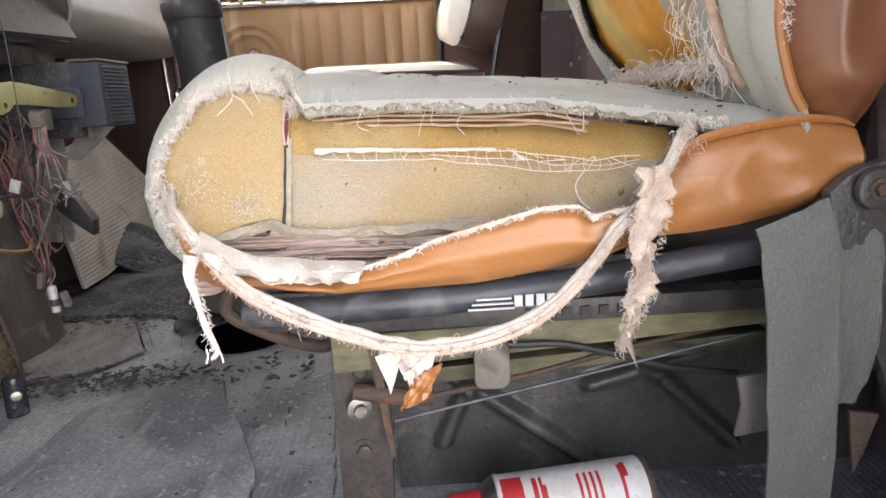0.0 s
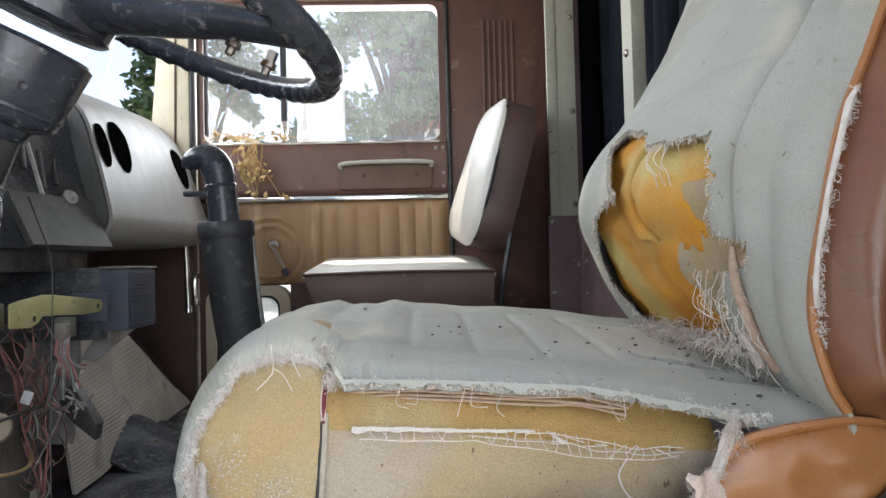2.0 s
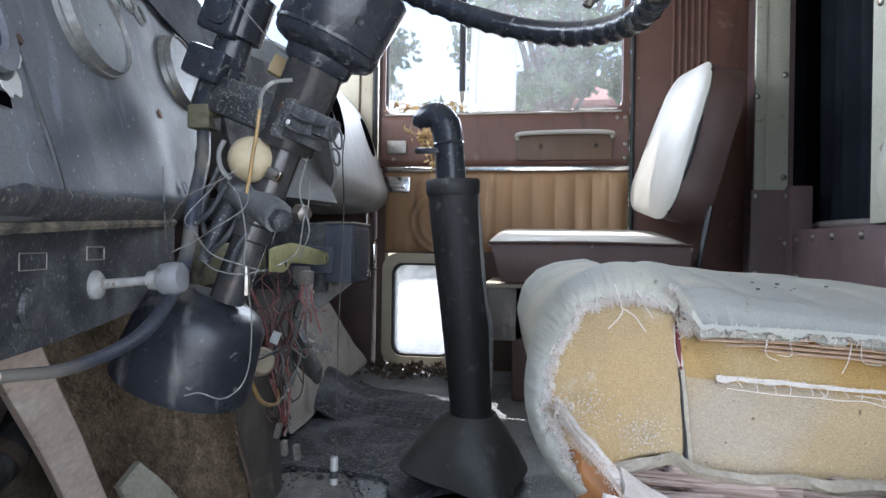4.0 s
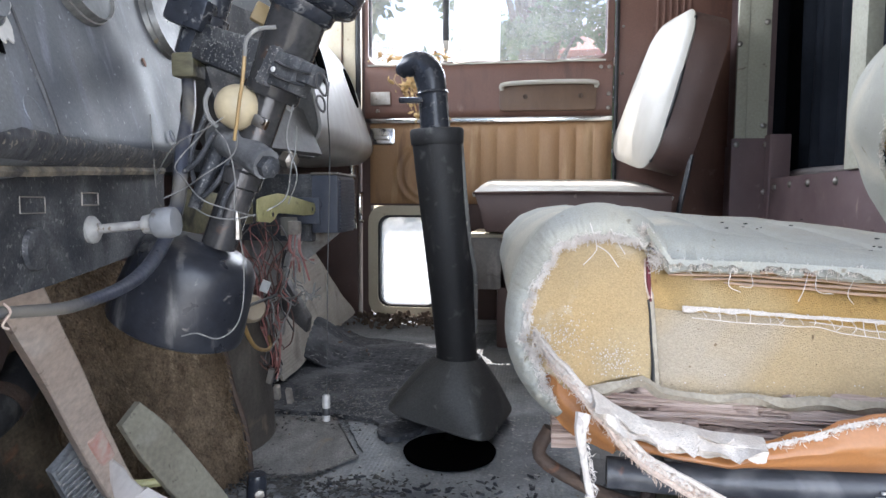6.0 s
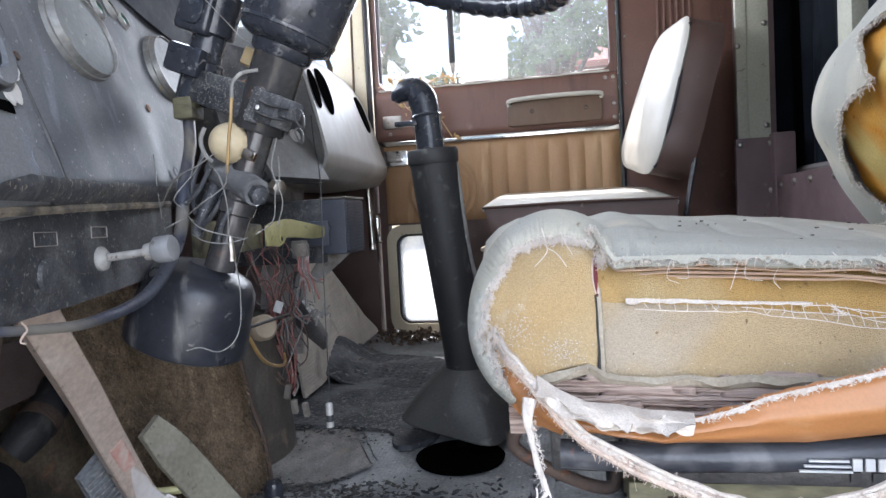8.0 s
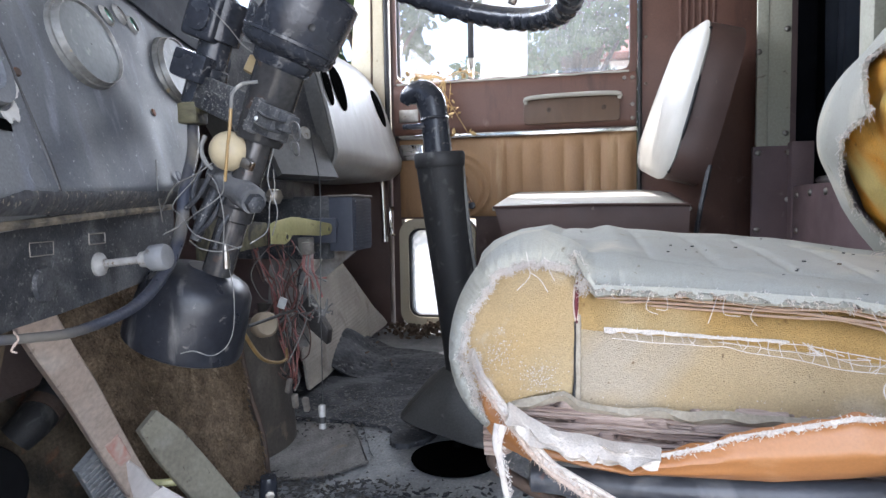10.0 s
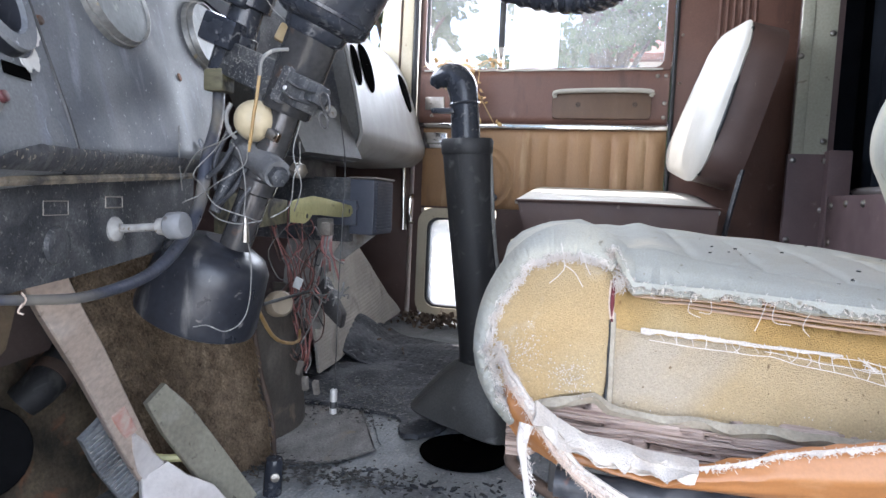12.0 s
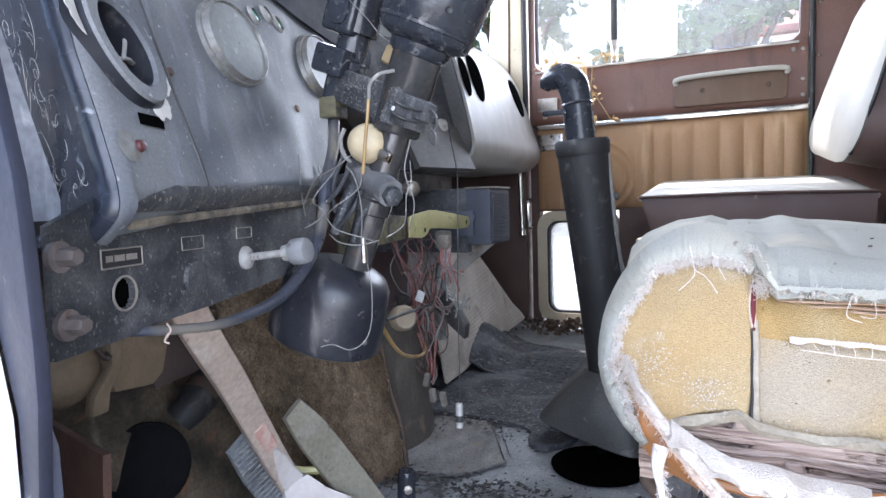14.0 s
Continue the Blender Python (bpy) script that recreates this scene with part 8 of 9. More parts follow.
def boot(u, v):
    """A four-sided rubber boot: round at the neck, a wide square skirt at the foot."""
    a = 2 * math.pi * (u - 0.375)
    ring = NECK + Vector((math.cos(a), math.sin(a), 0)) * 0.038
    k = (u * 4) % 4
    i = min(int(k), 3)
    f = k - i
    c = sum(FOOT, Vector()) / 4
    side = FOOT[i].lerp(FOOT[(i + 1) % 4], f)
    side = side.lerp(c, 0.10 * abs(2 * f - 1) ** 6)
    p = ring.lerp(side, v ** 1.05)
    p += (side - c).normalized() * 0.010 * math.sin(math.pi * v) * (1 - 0.6 * abs(2 * f - 1))
    return p + Vector((0, 0, wob(p.x, p.y, p.z, 18, 0.004) * v))


part("boot", sheet(boot, 96, 22, 0.004), M_BOOT, lever, "dusty square rubber boot pulled off the floor")
part("boot_hem", tube([boot(k / 32, 1.0) for k in range(33)], 0.0045, 8, 2), M_BOOT, lever)
part("boot_ridge", tube([boot(k / 32, 0.93) + Vector((0, -0.001, 0.001)) for k in range(33)], 0.0028, 8, 2), M_BOOT, lever)
# shaft painted lightless black so it sinks into the hole's shade
part("shaft", lathe([(0.009, 0), (0.009, 0.20)], (-0.300, 1.09, -0.08), (0, 0.45, 1), 14), M_VOID, lever)
cable = thing("lever_cable", (-0.28, 1.17, 0.25), "thin grey cable beside the gear lever", "cable")
part("wire", tube([(-0.286, 1.125, 0.475), (-0.276, 1.13, 0.36), (-0.270, 1.14, 0.30), (-0.262, 1.15, 0.25), (-0.262, 1.16, 0.15)], 0.004, 8, 6), M_WIRE_GREY, cable)

# ---- floor: mats, hole, liner, pedals ----
hole = thing("floor_hole", (-0.302, 1.02, FLOOR_Z), "gear lever opening in the floor, painted as a black disc", "opening", kind="structure")
# the floor is uncut; a flat black disc paints the hole's dark inside
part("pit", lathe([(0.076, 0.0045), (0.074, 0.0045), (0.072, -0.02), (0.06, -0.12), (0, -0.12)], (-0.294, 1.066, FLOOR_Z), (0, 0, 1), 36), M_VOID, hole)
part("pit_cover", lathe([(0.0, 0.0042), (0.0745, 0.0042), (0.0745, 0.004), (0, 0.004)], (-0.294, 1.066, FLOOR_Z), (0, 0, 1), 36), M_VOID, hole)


def flat_mat(name, outline, label, material, z, thick=0.006, rough=0.003, seed=1, category="floor mat"):
    """A worn sheet on the floor with an uneven cut edge."""
    pts = smooth_path([(x, y, 0) for x, y in outline + outline[:1]], 8)[:-1]
    pts = [(p.x + rough * (noise.noise(Vector((p.x * 70, p.y * 70, seed))) + 0.6 * noise.noise(Vector((p.x * 200, p.y * 200, seed)))), p.y + rough * noise.noise(Vector((p.y * 90, p.x * 90, seed + 3)))) for p in pts]
    return solid(name, slab(pts, "xy", (FLOOR_Z + z, FLOOR_Z + z + thick), 0.0015, seg=2), material, label, category)


flat_mat("floor_mat", [(-0.446, 0.637), (-0.431, 0.71), (-0.424, 0.801), (-0.385, 0.852), (-0.342, 0.893), (-0.284, 0.894), (-0.244, 0.803), (-0.215, 0.755), (-0.189, 0.695), (-0.17, 0.65), (-0.169, 0.627), (-0.171, 0.599), (-0.212, 0.538), (-0.33, 0.507)], "dark worn rubber floor mat with a rounded corner", M_MAT_WORN, 0.004, 0.007, 0.0015, seed=2)
flat_mat("floor_mat", [(-0.560, 0.922), (-0.540, 0.925), (-0.510, 0.934), (-0.475, 0.952), (-0.440, 1.004), (-0.4335, 1.012), (-0.434, 1.016), (-0.438, 1.022), (-0.462, 1.070), (-0.489, 1.124), (-0.518, 1.172), (-0.525, 1.178), (-0.535, 1.180), (-0.615, 1.170), (-0.700, 1.150), (-0.710, 1.130), (-0.708, 1.003), (-0.64, 0.965), (-0.60, 0.935)], "torn brown-grey felt patch on the floor", M_FELT, 0.004, 0.004, 0.0028, seed=3)
flat_mat("floor_mat", [(-0.46, 0.915), (-0.44, 0.96), (-0.428, 1.02), (-0.455, 1.08), (-0.50, 1.17), (-0.50, 1.195), (-0.46, 1.195), (-0.425, 1.13), (-0.40, 1.07), (-0.38, 1.02), (-0.350, 0.985), (-0.273, 0.978), (-0.203, 1.00), (-0.133, 0.929), (-0.099, 0.712), (-0.087, 0.609), (-0.079, 0.548), (-0.152, 0.556), (-0.172, 0.654), (-0.191, 0.7), (-0.217, 0.761), (-0.246, 0.809), (-0.287, 0.9), (-0.38, 0.905)], "grey ribbed rubber floor covering", M_MAT, 0.0005, 0.004, 0.003, seed=6)
flat_mat("floor_mat", [(-0.78, 1.20), (-0.50, 1.18), (-0.440, 1.155), (-0.425, 1.105), (-0.405, 1.082), (-0.375, 1.10), (-0.350, 1.15), (-0.36, 1.30), (-0.35, 1.62), (-0.45, 1.72), (-0.70, 1.60), (-0.80, 1.40)], "black debris-covered rubber mat", M_MAT_DARK, 0.002, 0.010, 0.006, seed=4)


def hump(u, v):
    """A folded black mat that rises against the front."""
    x = -0.80 + 0.45 * u
    y = 1.42 + 0.34 * v + 0.10 * (1 - u)
    z = FLOOR_Z + 0.01 + 0.085 * math.exp(-((u - 0.14) / 0.16) ** 2) * (0.35 + 0.65 * math.sin(math.pi * min(1, v * 1.2))) + 0.03 * math.sin(math.pi * v) * u
    if abs(math.sin(u * 60)) > 0.93 and abs(math.sin(v * 46)) > 0.93:
        z -= 0.004
    return Vector((x, y, z + wob(x, y, 0, 14, 0.006)))


solid("folded_mat", sheet(hump, 110, 90, 0.006), M_MAT_DARK, "black perforated rubber mat, folded up at the front", "floor mat")


def liner(u, v):
    """Ribbed liner that slopes up the front under the dashboard."""
    a = Vector((-0.690, 1.34, -0.010)).lerp(Vector((-0.760, 2.12, 0.00)), u)
    b = Vector((-0.715, 1.30, 0.24)).lerp(Vector((-0.800, 1.70, 0.31)), u)
    p = a.lerp(b, v)
    p.x += 0.0005 * math.sin(v * 190)
    p.x += wob(p.y, p.z, 0, 8, 0.008)
    return p


solid("front_liner", sheet(liner, 30, 240, 0.006), M_RIBBED, "ribbed grey-brown liner on the toe board", "liner")
brace = thing("dash_brace", (-0.60, 1.20, 0.25), "pale grey folded sheet brace under the dash", "brace")
part("plate", slab([(-0.640, 0.262), (-0.612, 0.258), (-0.540, 0.316), (-0.600, 0.322)], "xz", (1.262, 1.268), 0.002), M_PALE_SHEET, brace)
part("black_strut", slab([(-0.668, 0.185), (-0.635, 0.150), (-0.600, 0.120), (-0.596, 0.150), (-0.640, 0.225)], "xz", (1.235, 1.262), 0.004), M_BASE, brace, "black steel strut")
part("back_sheet", sheet(lambda u, v: Vector((-0.775 + 0.10 * u + 0.03 * v, 1.30 - 0.02 * v + wob(u * 2, v * 2, 0, 3, 0.01), 0.10 + 0.22 * v)), 14, 14, 0.004), M_PALE_SHEET, brace, "pale grey bent sheet")
column_shade = thing("heater_housing", (-0.66, 1.05, 0.0), "grey-brown sheet metal housing below the dash", "housing")


def housing(u, v):
    a = radians(-75 + 170 * u)
    r = 0.115 - 0.018 * v
    return Vector((-0.700 + r * math.cos(a) * 0.9, 1.045 + r * math.sin(a) * 1.15, FLOOR_Z + 0.25 * v))


part("shell", sheet(housing, 24, 14, 0.006), mat("dark_brown_grey_paint", (0.115, 0.10, 0.085), (0.05, 0.043, 0.037), 0.5, scale=9, bump=0.2, fine=0.15, spots=(0.20, 0.15, 0.11), spot_scale=24, spot_at=0.63, spot_soft=0.12, streaks=((0.17, 0.15, 0.125), (1, 1, 0.25), 18, 0.60)), column_shade)
part("tan_cap", lathe([(0.0, 0.022), (0.016, 0.022), (0.020, 0.017), (0.020, 0.0)], (-0.570, 0.925, 0.222), (0.75, -0.62, 0.2), 24), mat("tan_plastic_cap", (0.34, 0.28, 0.20), (0.22, 0.17, 0.12), 0.5, scale=20, bump=0.1), column_shade)


def carpet(u, v):
    """A piece of carpet hung over the front wall, folded in waves."""
    top = Vector((-0.700, 0.66, 0.30)).lerp(Vector((-0.648, 0.945, 0.30)), u)
    bot = Vector((-0.640, 0.70, -0.025)).lerp(Vector((-0.575, 0.925, -0.025)), u)
    p = bot.lerp(top, v)
    p.x += 0.016 * math.sin(u * 9 + 0.8 * v) * (0.4 + 0.6 * v) + wob(p.y, p.z, 0, 22, 0.010)
    return p


solid("carpet_flap", sheet(carpet, 70, 70, 0.008), M_CARPET, "brown pile carpet hung on the toe board", "carpet")
tuft = bmesh.new()
cr = random.Random(2)
for _ in range(2600):
    p = carpet(cr.random(), cr.random())
    p = Vector((p.x + 0.004, p.y - 0.002, p.z))
    k = cr.uniform(0.004, 0.009)
    tube([p, p + Vector((k * 0.7, cr.uniform(-0.5, 0.3) * k, -k * cr.uniform(0.3, 0.9)))], 0.0009, 3, 1, False, tuft)
solid("carpet_pile", tuft, M_CARPET, "brown carpet pile tufts", "carpet", kind="stuff")

part_edge = thing("carpet_edge", (-0.6, 0.93, 0.1), "dark bound edge of the carpet", "carpet edge")
part("binding", tube([carpet(1.0, v) + Vector((0.004, 0.004, 0)) for v in (0.0, 0.2, 0.4, 0.6, 0.8, 1.0)], 0.004, 6, 4), M_RUST, part_edge)


# pedals
def pedal_bar(line, widths, thick, n=(0.80, -0.52, 0.30)):
    """A flat bar along a line, with its flat face towards n."""
    pts = smooth_path(line, 6)
    n = Vector(n).normalized()
    own = bmesh.new()
    rows = []
    for i, p in enumerate(pts):
        d = (pts[min(i + 1, len(pts) - 1)] - pts[max(i - 1, 0)]).normalized()
        side = d.cross(n).normalized()
        f = i / (len(pts) - 1) * (len(widths) - 1)
        k = min(int(f), len(widths) - 2)
        w = widths[k] + (widths[k + 1] - widths[k]) * (f - k)
        nn = side.cross(d).normalized()
        b = 0.0015
        rows.append([own.verts.new(p + side * a + nn * c) for a, c in ((-w / 2, -thick), (w / 2, -thick), (w / 2, -b), (w / 2 - b, 0), (-w / 2 + b, 0), (-w / 2, -b))])
    for a, b in zip(rows, rows[1:]):
        for k in range(6):
            own.faces.new((a[k], a[(k + 1) % 6], b[(k + 1) % 6], b[k]))
    own.faces.new(rows[0][::-1])
    own.faces.new(rows[-1])
    return own


M_BARE = mat("bare_worn_metal_pad", (0.78, 0.74, 0.71), (0.56, 0.50, 0.46), 0.4, 0.2, scale=14, bump=0.2, spots=(0.40, 0.30, 0.24), spot_scale=24, spot_at=0.63, streaks=((0.60, 0.50, 0.43), (1, 0.4, 0.4), 24, 0.58))
ped = thing("brake_pedal", (-0.57, 0.65, 0.05), "worn tan and grey metal pedal arm", "pedal")
part("arm", pedal_bar([(-0.500, 0.440, 0.345), (-0.506, 0.472, 0.296), (-0.530, 0.530, 0.232), (-0.551, 0.582, 0.168), (-0.566, 0.640, 0.088), (-0.560, 0.668, 0.050)], [0.030, 0.030, 0.030, 0.029, 0.028, 0.034], 0.012), M_PEDAL, ped)
part("red_mark", pedal_bar([(-0.5500, 0.5830, 0.1670), (-0.5560, 0.6075, 0.134)], [0.017, 0.015], 0.002), mat("faded_red_mark", (0.50, 0.22, 0.17), (0.55, 0.46, 0.39), 0.5, scale=90, amount=0.4), ped, "faded red paint mark")
part("pad", pedal_bar([(-0.562, 0.650, 0.076), (-0.552, 0.656, 0.052), (-0.540, 0.662, 0.025), (-0.525, 0.672, -0.012)], [0.032, 0.055, 0.095, 0.110], 0.010), M_BARE, ped)
part("worn_face", pedal_bar([(-0.5560, 0.6120, 0.1310), (-0.5600, 0.6250, 0.1120), (-0.5645, 0.6400, 0.0890), (-0.5585, 0.6675, 0.0520)], [0.004, 0.016, 0.024, 0.030], 0.003), M_BARE, ped, "bare bright lower end of the arm")
pedr = thing("clutch_pedal", (-0.62, 0.62, 0.08), "grey ribbed rubber pedal pad", "pedal")
part("pad", pedal_bar([(-0.588, 0.592, 0.140), (-0.588, 0.625, 0.100), (-0.580, 0.655, 0.055)], [0.030, 0.050, 0.056], 0.010), M_MAT, pedr)
for k in range(15):
    f = k / 14
    c = Vector((-0.588, 0.596, 0.134)).lerp(Vector((-0.580, 0.652, 0.060)), f) + Vector((0.003, -0.002, 0.001))
    w = 0.014 + 0.012 * min(1, f * 2)
    part("rib", tube([c + Vector((-0.3, -0.75, -0.45)).normalized() * w, c - Vector((-0.3, -0.75, -0.45)).normalized() * w], 0.0011, 6, 1), M_MAT, pedr)
acc = thing("accelerator_pedal", (-0.54, 0.72, FLOOR_Z), "grey-green flat metal pedal plate", "pedal")
part("plate", pedal_bar([(-0.574, 0.667, 0.158), (-0.562, 0.690, 0.120), (-0.540, 0.725, 0.055), (-0.515, 0.760, -0.015)], [0.030, 0.044, 0.046, 0.048], 0.009, (0.75, -0.45, 0.5)), M_PEDAL_GREEN, acc)
part("rod", tube([(-0.60, 0.66, 0.09), (-0.585, 0.68, 0.075), (-0.565, 0.70, 0.07)], 0.005, 8, 4), M_OLIVE, acc)
stub = thing("dimmer_switch", (-0.52, 0.845, FLOOR_Z), "small black foot switch with a bright button", "switch")
part("body", lathe([(0.013, 0), (0.013, 0.045), (0.011, 0.052), (0, 0.052)], (-0.520, 0.835, FLOOR_Z), (0.05, 0, 1), 16), M_PLASTIC, stub)
part("button", lathe([(0.006, 0), (0.006, 0.006), (0, 0.007)], (-0.511, 0.826, FLOOR_Z + 0.030), (0.5, -0.8, 0.1), 12), M_STEEL, stub)

# behind the pedals: dark well, tan duct, cap
M_DUCT = mat("dirty_tan_metal", (0.29, 0.215, 0.135), (0.10, 0.072, 0.046), 0.6, scale=18, amount=0.5, bump=0.3, spots=(0.10, 0.065, 0.045), spot_scale=14, spot_at=0.64, spot_soft=0.15)
duct = thing("air_duct", (-0.68, 0.53, 0.2), "dirty tan sheet metal air duct", "duct")
part("body", slab([(0.503, 0.285), (0.575, 0.285), (0.558, 0.224), (0.545, 0.213), (0.500, 0.217), (0.488, 0.240)], "yz", (-0.735, -0.660), 0.005), M_DUCT, duct)
part("seam_flange", slab([(0.489, 0.292), (0.506, 0.289), (0.500, 0.246), (0.487, 0.222), (0.484, 0.204), (0.466, 0.203), (0.470, 0.222), (0.490, 0.247)], "yz", (-0.664, -0.650), 0.003), M_DUCT, duct, "folded seam flange")
part("side_bulge", lathe([(0.0, 0.020), (0.020, 0.018), (0.034, 0.008), (0.040, -0.010), (0.040, -0.05)], (-0.680, 0.458, 0.250), (0.97, -0.2, 0.1), 26), M_DUCT, duct)
part("strap", tube([(-0.656, 0.492, 0.262), (-0.652, 0.486, 0.256), (-0.654, 0.481, 0.262), (-0.658, 0.478, 0.272)], 0.004, 8, 5, flat=0.5), M_RUST, duct)
duct2 = thing("air_duct", (-0.70, 0.73, 0.2), "rust-stained tan sheet metal box", "duct")
part("body", slab([(0.705, 0.262), (0.775, 0.255), (0.782, 0.172), (0.760, 0.163), (0.712, 0.166), (0.700, 0.20)], "yz", (-0.77, -0.692), 0.006), mat("rust_stained_tan", (0.30, 0.20, 0.13), (0.16, 0.10, 0.065), 0.7, scale=18, bump=0.3, spots=(0.36, 0.12, 0.05), spot_scale=16, spot_at=0.55, spot_soft=0.12), duct2)
part("side_sheet", slab([(0.575, 0.262), (0.690, 0.260), (0.655, 0.196), (0.588, 0.190)], "yz", (-0.725, -0.712), 0.003), mat("brown_purple_sheet", (0.13, 0.095, 0.085), (0.07, 0.05, 0.045), 0.6, scale=20, bump=0.2), duct2)
elbow = thing("rubber_elbow", (-0.72, 0.65, 0.15), "black rubber hose elbow behind the pedals", "hose")
part("bend", tube([(-0.728, 0.705, 0.195), (-0.716, 0.675, 0.176), (-0.712, 0.642, 0.156), (-0.722, 0.626, 0.140)], [0.020, 0.023, 0.022, 0.020], 16, 5), M_RUBBER, elbow)
part("clamp_band", tube([(-0.714, 0.664, 0.169), (-0.7125, 0.652, 0.162)], 0.0245, 16, 1), M_RUST, elbow)
well = thing("round_opening", (-0.715, 0.60, 0.1), "round black opening in the firewall", "opening", kind="structure")
# near-black colour stands for the shade inside the hollow opening
part("ring", lathe([(0.044, 0), (0.050, 0.004), (0.052, 0.0), (0.044, -0.03), (0, -0.03)], (-0.745, 0.596, 0.090), (0.85, -0.35, 0.40), 30), mat("opening_shade_black", (0.009, 0.009, 0.010), (0.005, 0.005, 0.006), 0.8, spec=0.15, scale=20), well)
kick = thing("toe_panel", (-0.76, 0.62, 0.1), "grimy brown toe panel, darkened for shade behind the pedals", "panel")
# near-black mottling mixes grime with the deep shade behind the pedals
part("sheet", sheet(lambda u, v: Vector((-0.735 - 0.07 * v + wob(u * 3, v * 3, 0, 3, 0.006), 0.34 + 0.60 * u, FLOOR_Z + 0.36 * v)), 30, 20, 0.006), mat("grimy_shaded_brown", (0.19, 0.145, 0.095), (0.030, 0.026, 0.020), 0.7, amount=0.4, scale=16, bump=0.5, fine=0.25, spots=(0.24, 0.11, 0.06), spot_scale=22, spot_at=0.58, spot_soft=0.12, streaks=((0.26, 0.21, 0.15), (1, 3, 0.35), 16, 0.58)), kick)
part("left_sheet", sheet(lambda u, v: Vector((-0.545 - 0.22 * u + 0.02 * v, 0.395 + 0.06 * u, FLOOR_Z + 0.245 * v)), 12, 12, 0.006), mat("rust_brown_side", (0.15, 0.075, 0.048), (0.06, 0.032, 0.024), 0.7, scale=10, bump=0.3), kick)

# loose dirt and leaves on the floor
dr = random.Random(11)
dirt = bmesh.new()


def crumb(bm, x, y, z, r):
    vs = [bm.verts.new((x + dr.uniform(-1, 1) * r, y + dr.uniform(-1, 1) * r, z + dr.uniform(0, 0.6) * r)) for _ in range(5)]
    hull = bmesh.ops.convex_hull(bm, input=vs)
    bmesh.ops.delete(bm, geom=[g for g in hull["geom_interior"] if isinstance(g, bmesh.types.BMVert)], context="VERTS")


for _ in range(2400):
    k = dr.random()
    if k < 0.45:
        x, y = dr.gauss(-0.56, 0.10), dr.gauss(1.27, 0.08)
    elif k < 0.68:
        x, y = dr.gauss(-0.46, 0.09), dr.gauss(0.895, 0.022)
    elif k < 0.75:
        x, y = dr.uniform(-0.45, -0.10), dr.uniform(0.62, 1.0)
    else:
        continue
    if math.hypot(x + 0.294, y - 1.066) < 0.085:
        continue
    own = bmesh.new()
    crumb(own, x, y, FLOOR_Z + 0.009, dr.uniform(0.0015, 0.0075) if k < 0.68 else dr.uniform(0.0015, 0.005))
    merge(dirt, own)
chips = bmesh.new()
for _ in range(1100):
    x, y = dr.gauss(-0.54, 0.09), dr.gauss(1.24, 0.09)
    if math.hypot(x + 0.294, y - 1.066) < 0.085 or y < 0.9:
        continue
    own = bmesh.new()
    crumb(own, x, y, FLOOR_Z + 0.012, dr.uniform(0.0012, 0.0050))
    merge(chips, own)
solid("floor_chips", chips, mat("grey_grit", (0.20, 0.195, 0.185), (0.08, 0.078, 0.075), 0.9, scale=60, bump=0.2), "pale grey grit strewn on the black mat", "grit", kind="stuff", smooth=False)
solid("floor_dirt", dirt, M_DEBRIS, "dark rubber crumbs and dirt scattered on the floor", "dirt", kind="stuff", smooth=False)
flakes = bmesh.new()
for i in range(44):
    x, y = (dr.uniform(-0.48, -0.16), dr.gauss(0.905, 0.018)) if i < 30 else (dr.gauss(-0.185, 0.03), dr.uniform(0.70, 0.97))
    a, k = dr.uniform(0, 3.14), dr.uniform(0.003, 0.011)
    d, n = Vector((math.cos(a), math.sin(a), 0)) * k, Vector((-math.sin(a), math.cos(a), 0)) * k * dr.uniform(0.12, 0.35)
    q = [Vector((x, y, FLOOR_Z + 0.0125)) + w * dr.uniform(0.7, 1.2) for w in (-d, n - d * 0.3, d * 0.4 + n, d, -n * 0.8)]
    lo = [flakes.verts.new(p) for p in q]
    hi = [flakes.verts.new(p + Vector((0, 0, dr.uniform(0.001, 0.005)))) for p in q]
    flakes.faces.new(hi)
    for i in range(5):
        flakes.faces.new((lo[i], lo[(i + 1) % 5], hi[(i + 1) % 5], hi[i]))
tagged(solid("rubber_flakes", flakes, M_MAT_DARK, "torn black flakes of rubber on the floor", "flakes", smooth=False), kind="stuff")
litter = bmesh.new()
for _ in range(260):
    x, y = dr.uniform(-0.74, -0.46), dr.gauss(2.08, 0.05)
    merge(litter, leaf_blade(Vector((x, min(y, 2.19), FLOOR_Z + 0.010 + dr.random() * 0.02)), dr.uniform(0.005, 0.017), dr))
for _ in range(6):
    merge(litter, leaf_blade(Vector((dr.uniform(-0.72, -0.5), dr.uniform(1.5, 1.8), FLOOR_Z + 0.045)), dr.uniform(0.006, 0.012), dr))
solid("leaf_litter", litter, mat("brown_leaf_litter", (0.17, 0.12, 0.085), (0.07, 0.05, 0.036), 0.9, scale=30), "dry brown leaves along the door sill", "leaves", kind="stuff")

# ---- loose wires under the dashboard ----
wr = random.Random(21)


def hang(x0, y0, z0, x1, y1, z1, sag, side):
    """A slack wire between two places."""
    a, b = Vector((x0, y0, z0)), Vector((x1, y1, z1))
    pts = []
    for k in range(7):
        f = k / 6
        p = a.lerp(b, f) + Vector((side * math.sin(math.pi * f), 0.3 * side * math.sin(2 * math.pi * f), -sag * math.sin(math.pi * f)))
        pts.append(p + Vector((wr.gauss(0, 0.012), wr.gauss(0, 0.010), wr.gauss(0, 0.010))))
    return pts


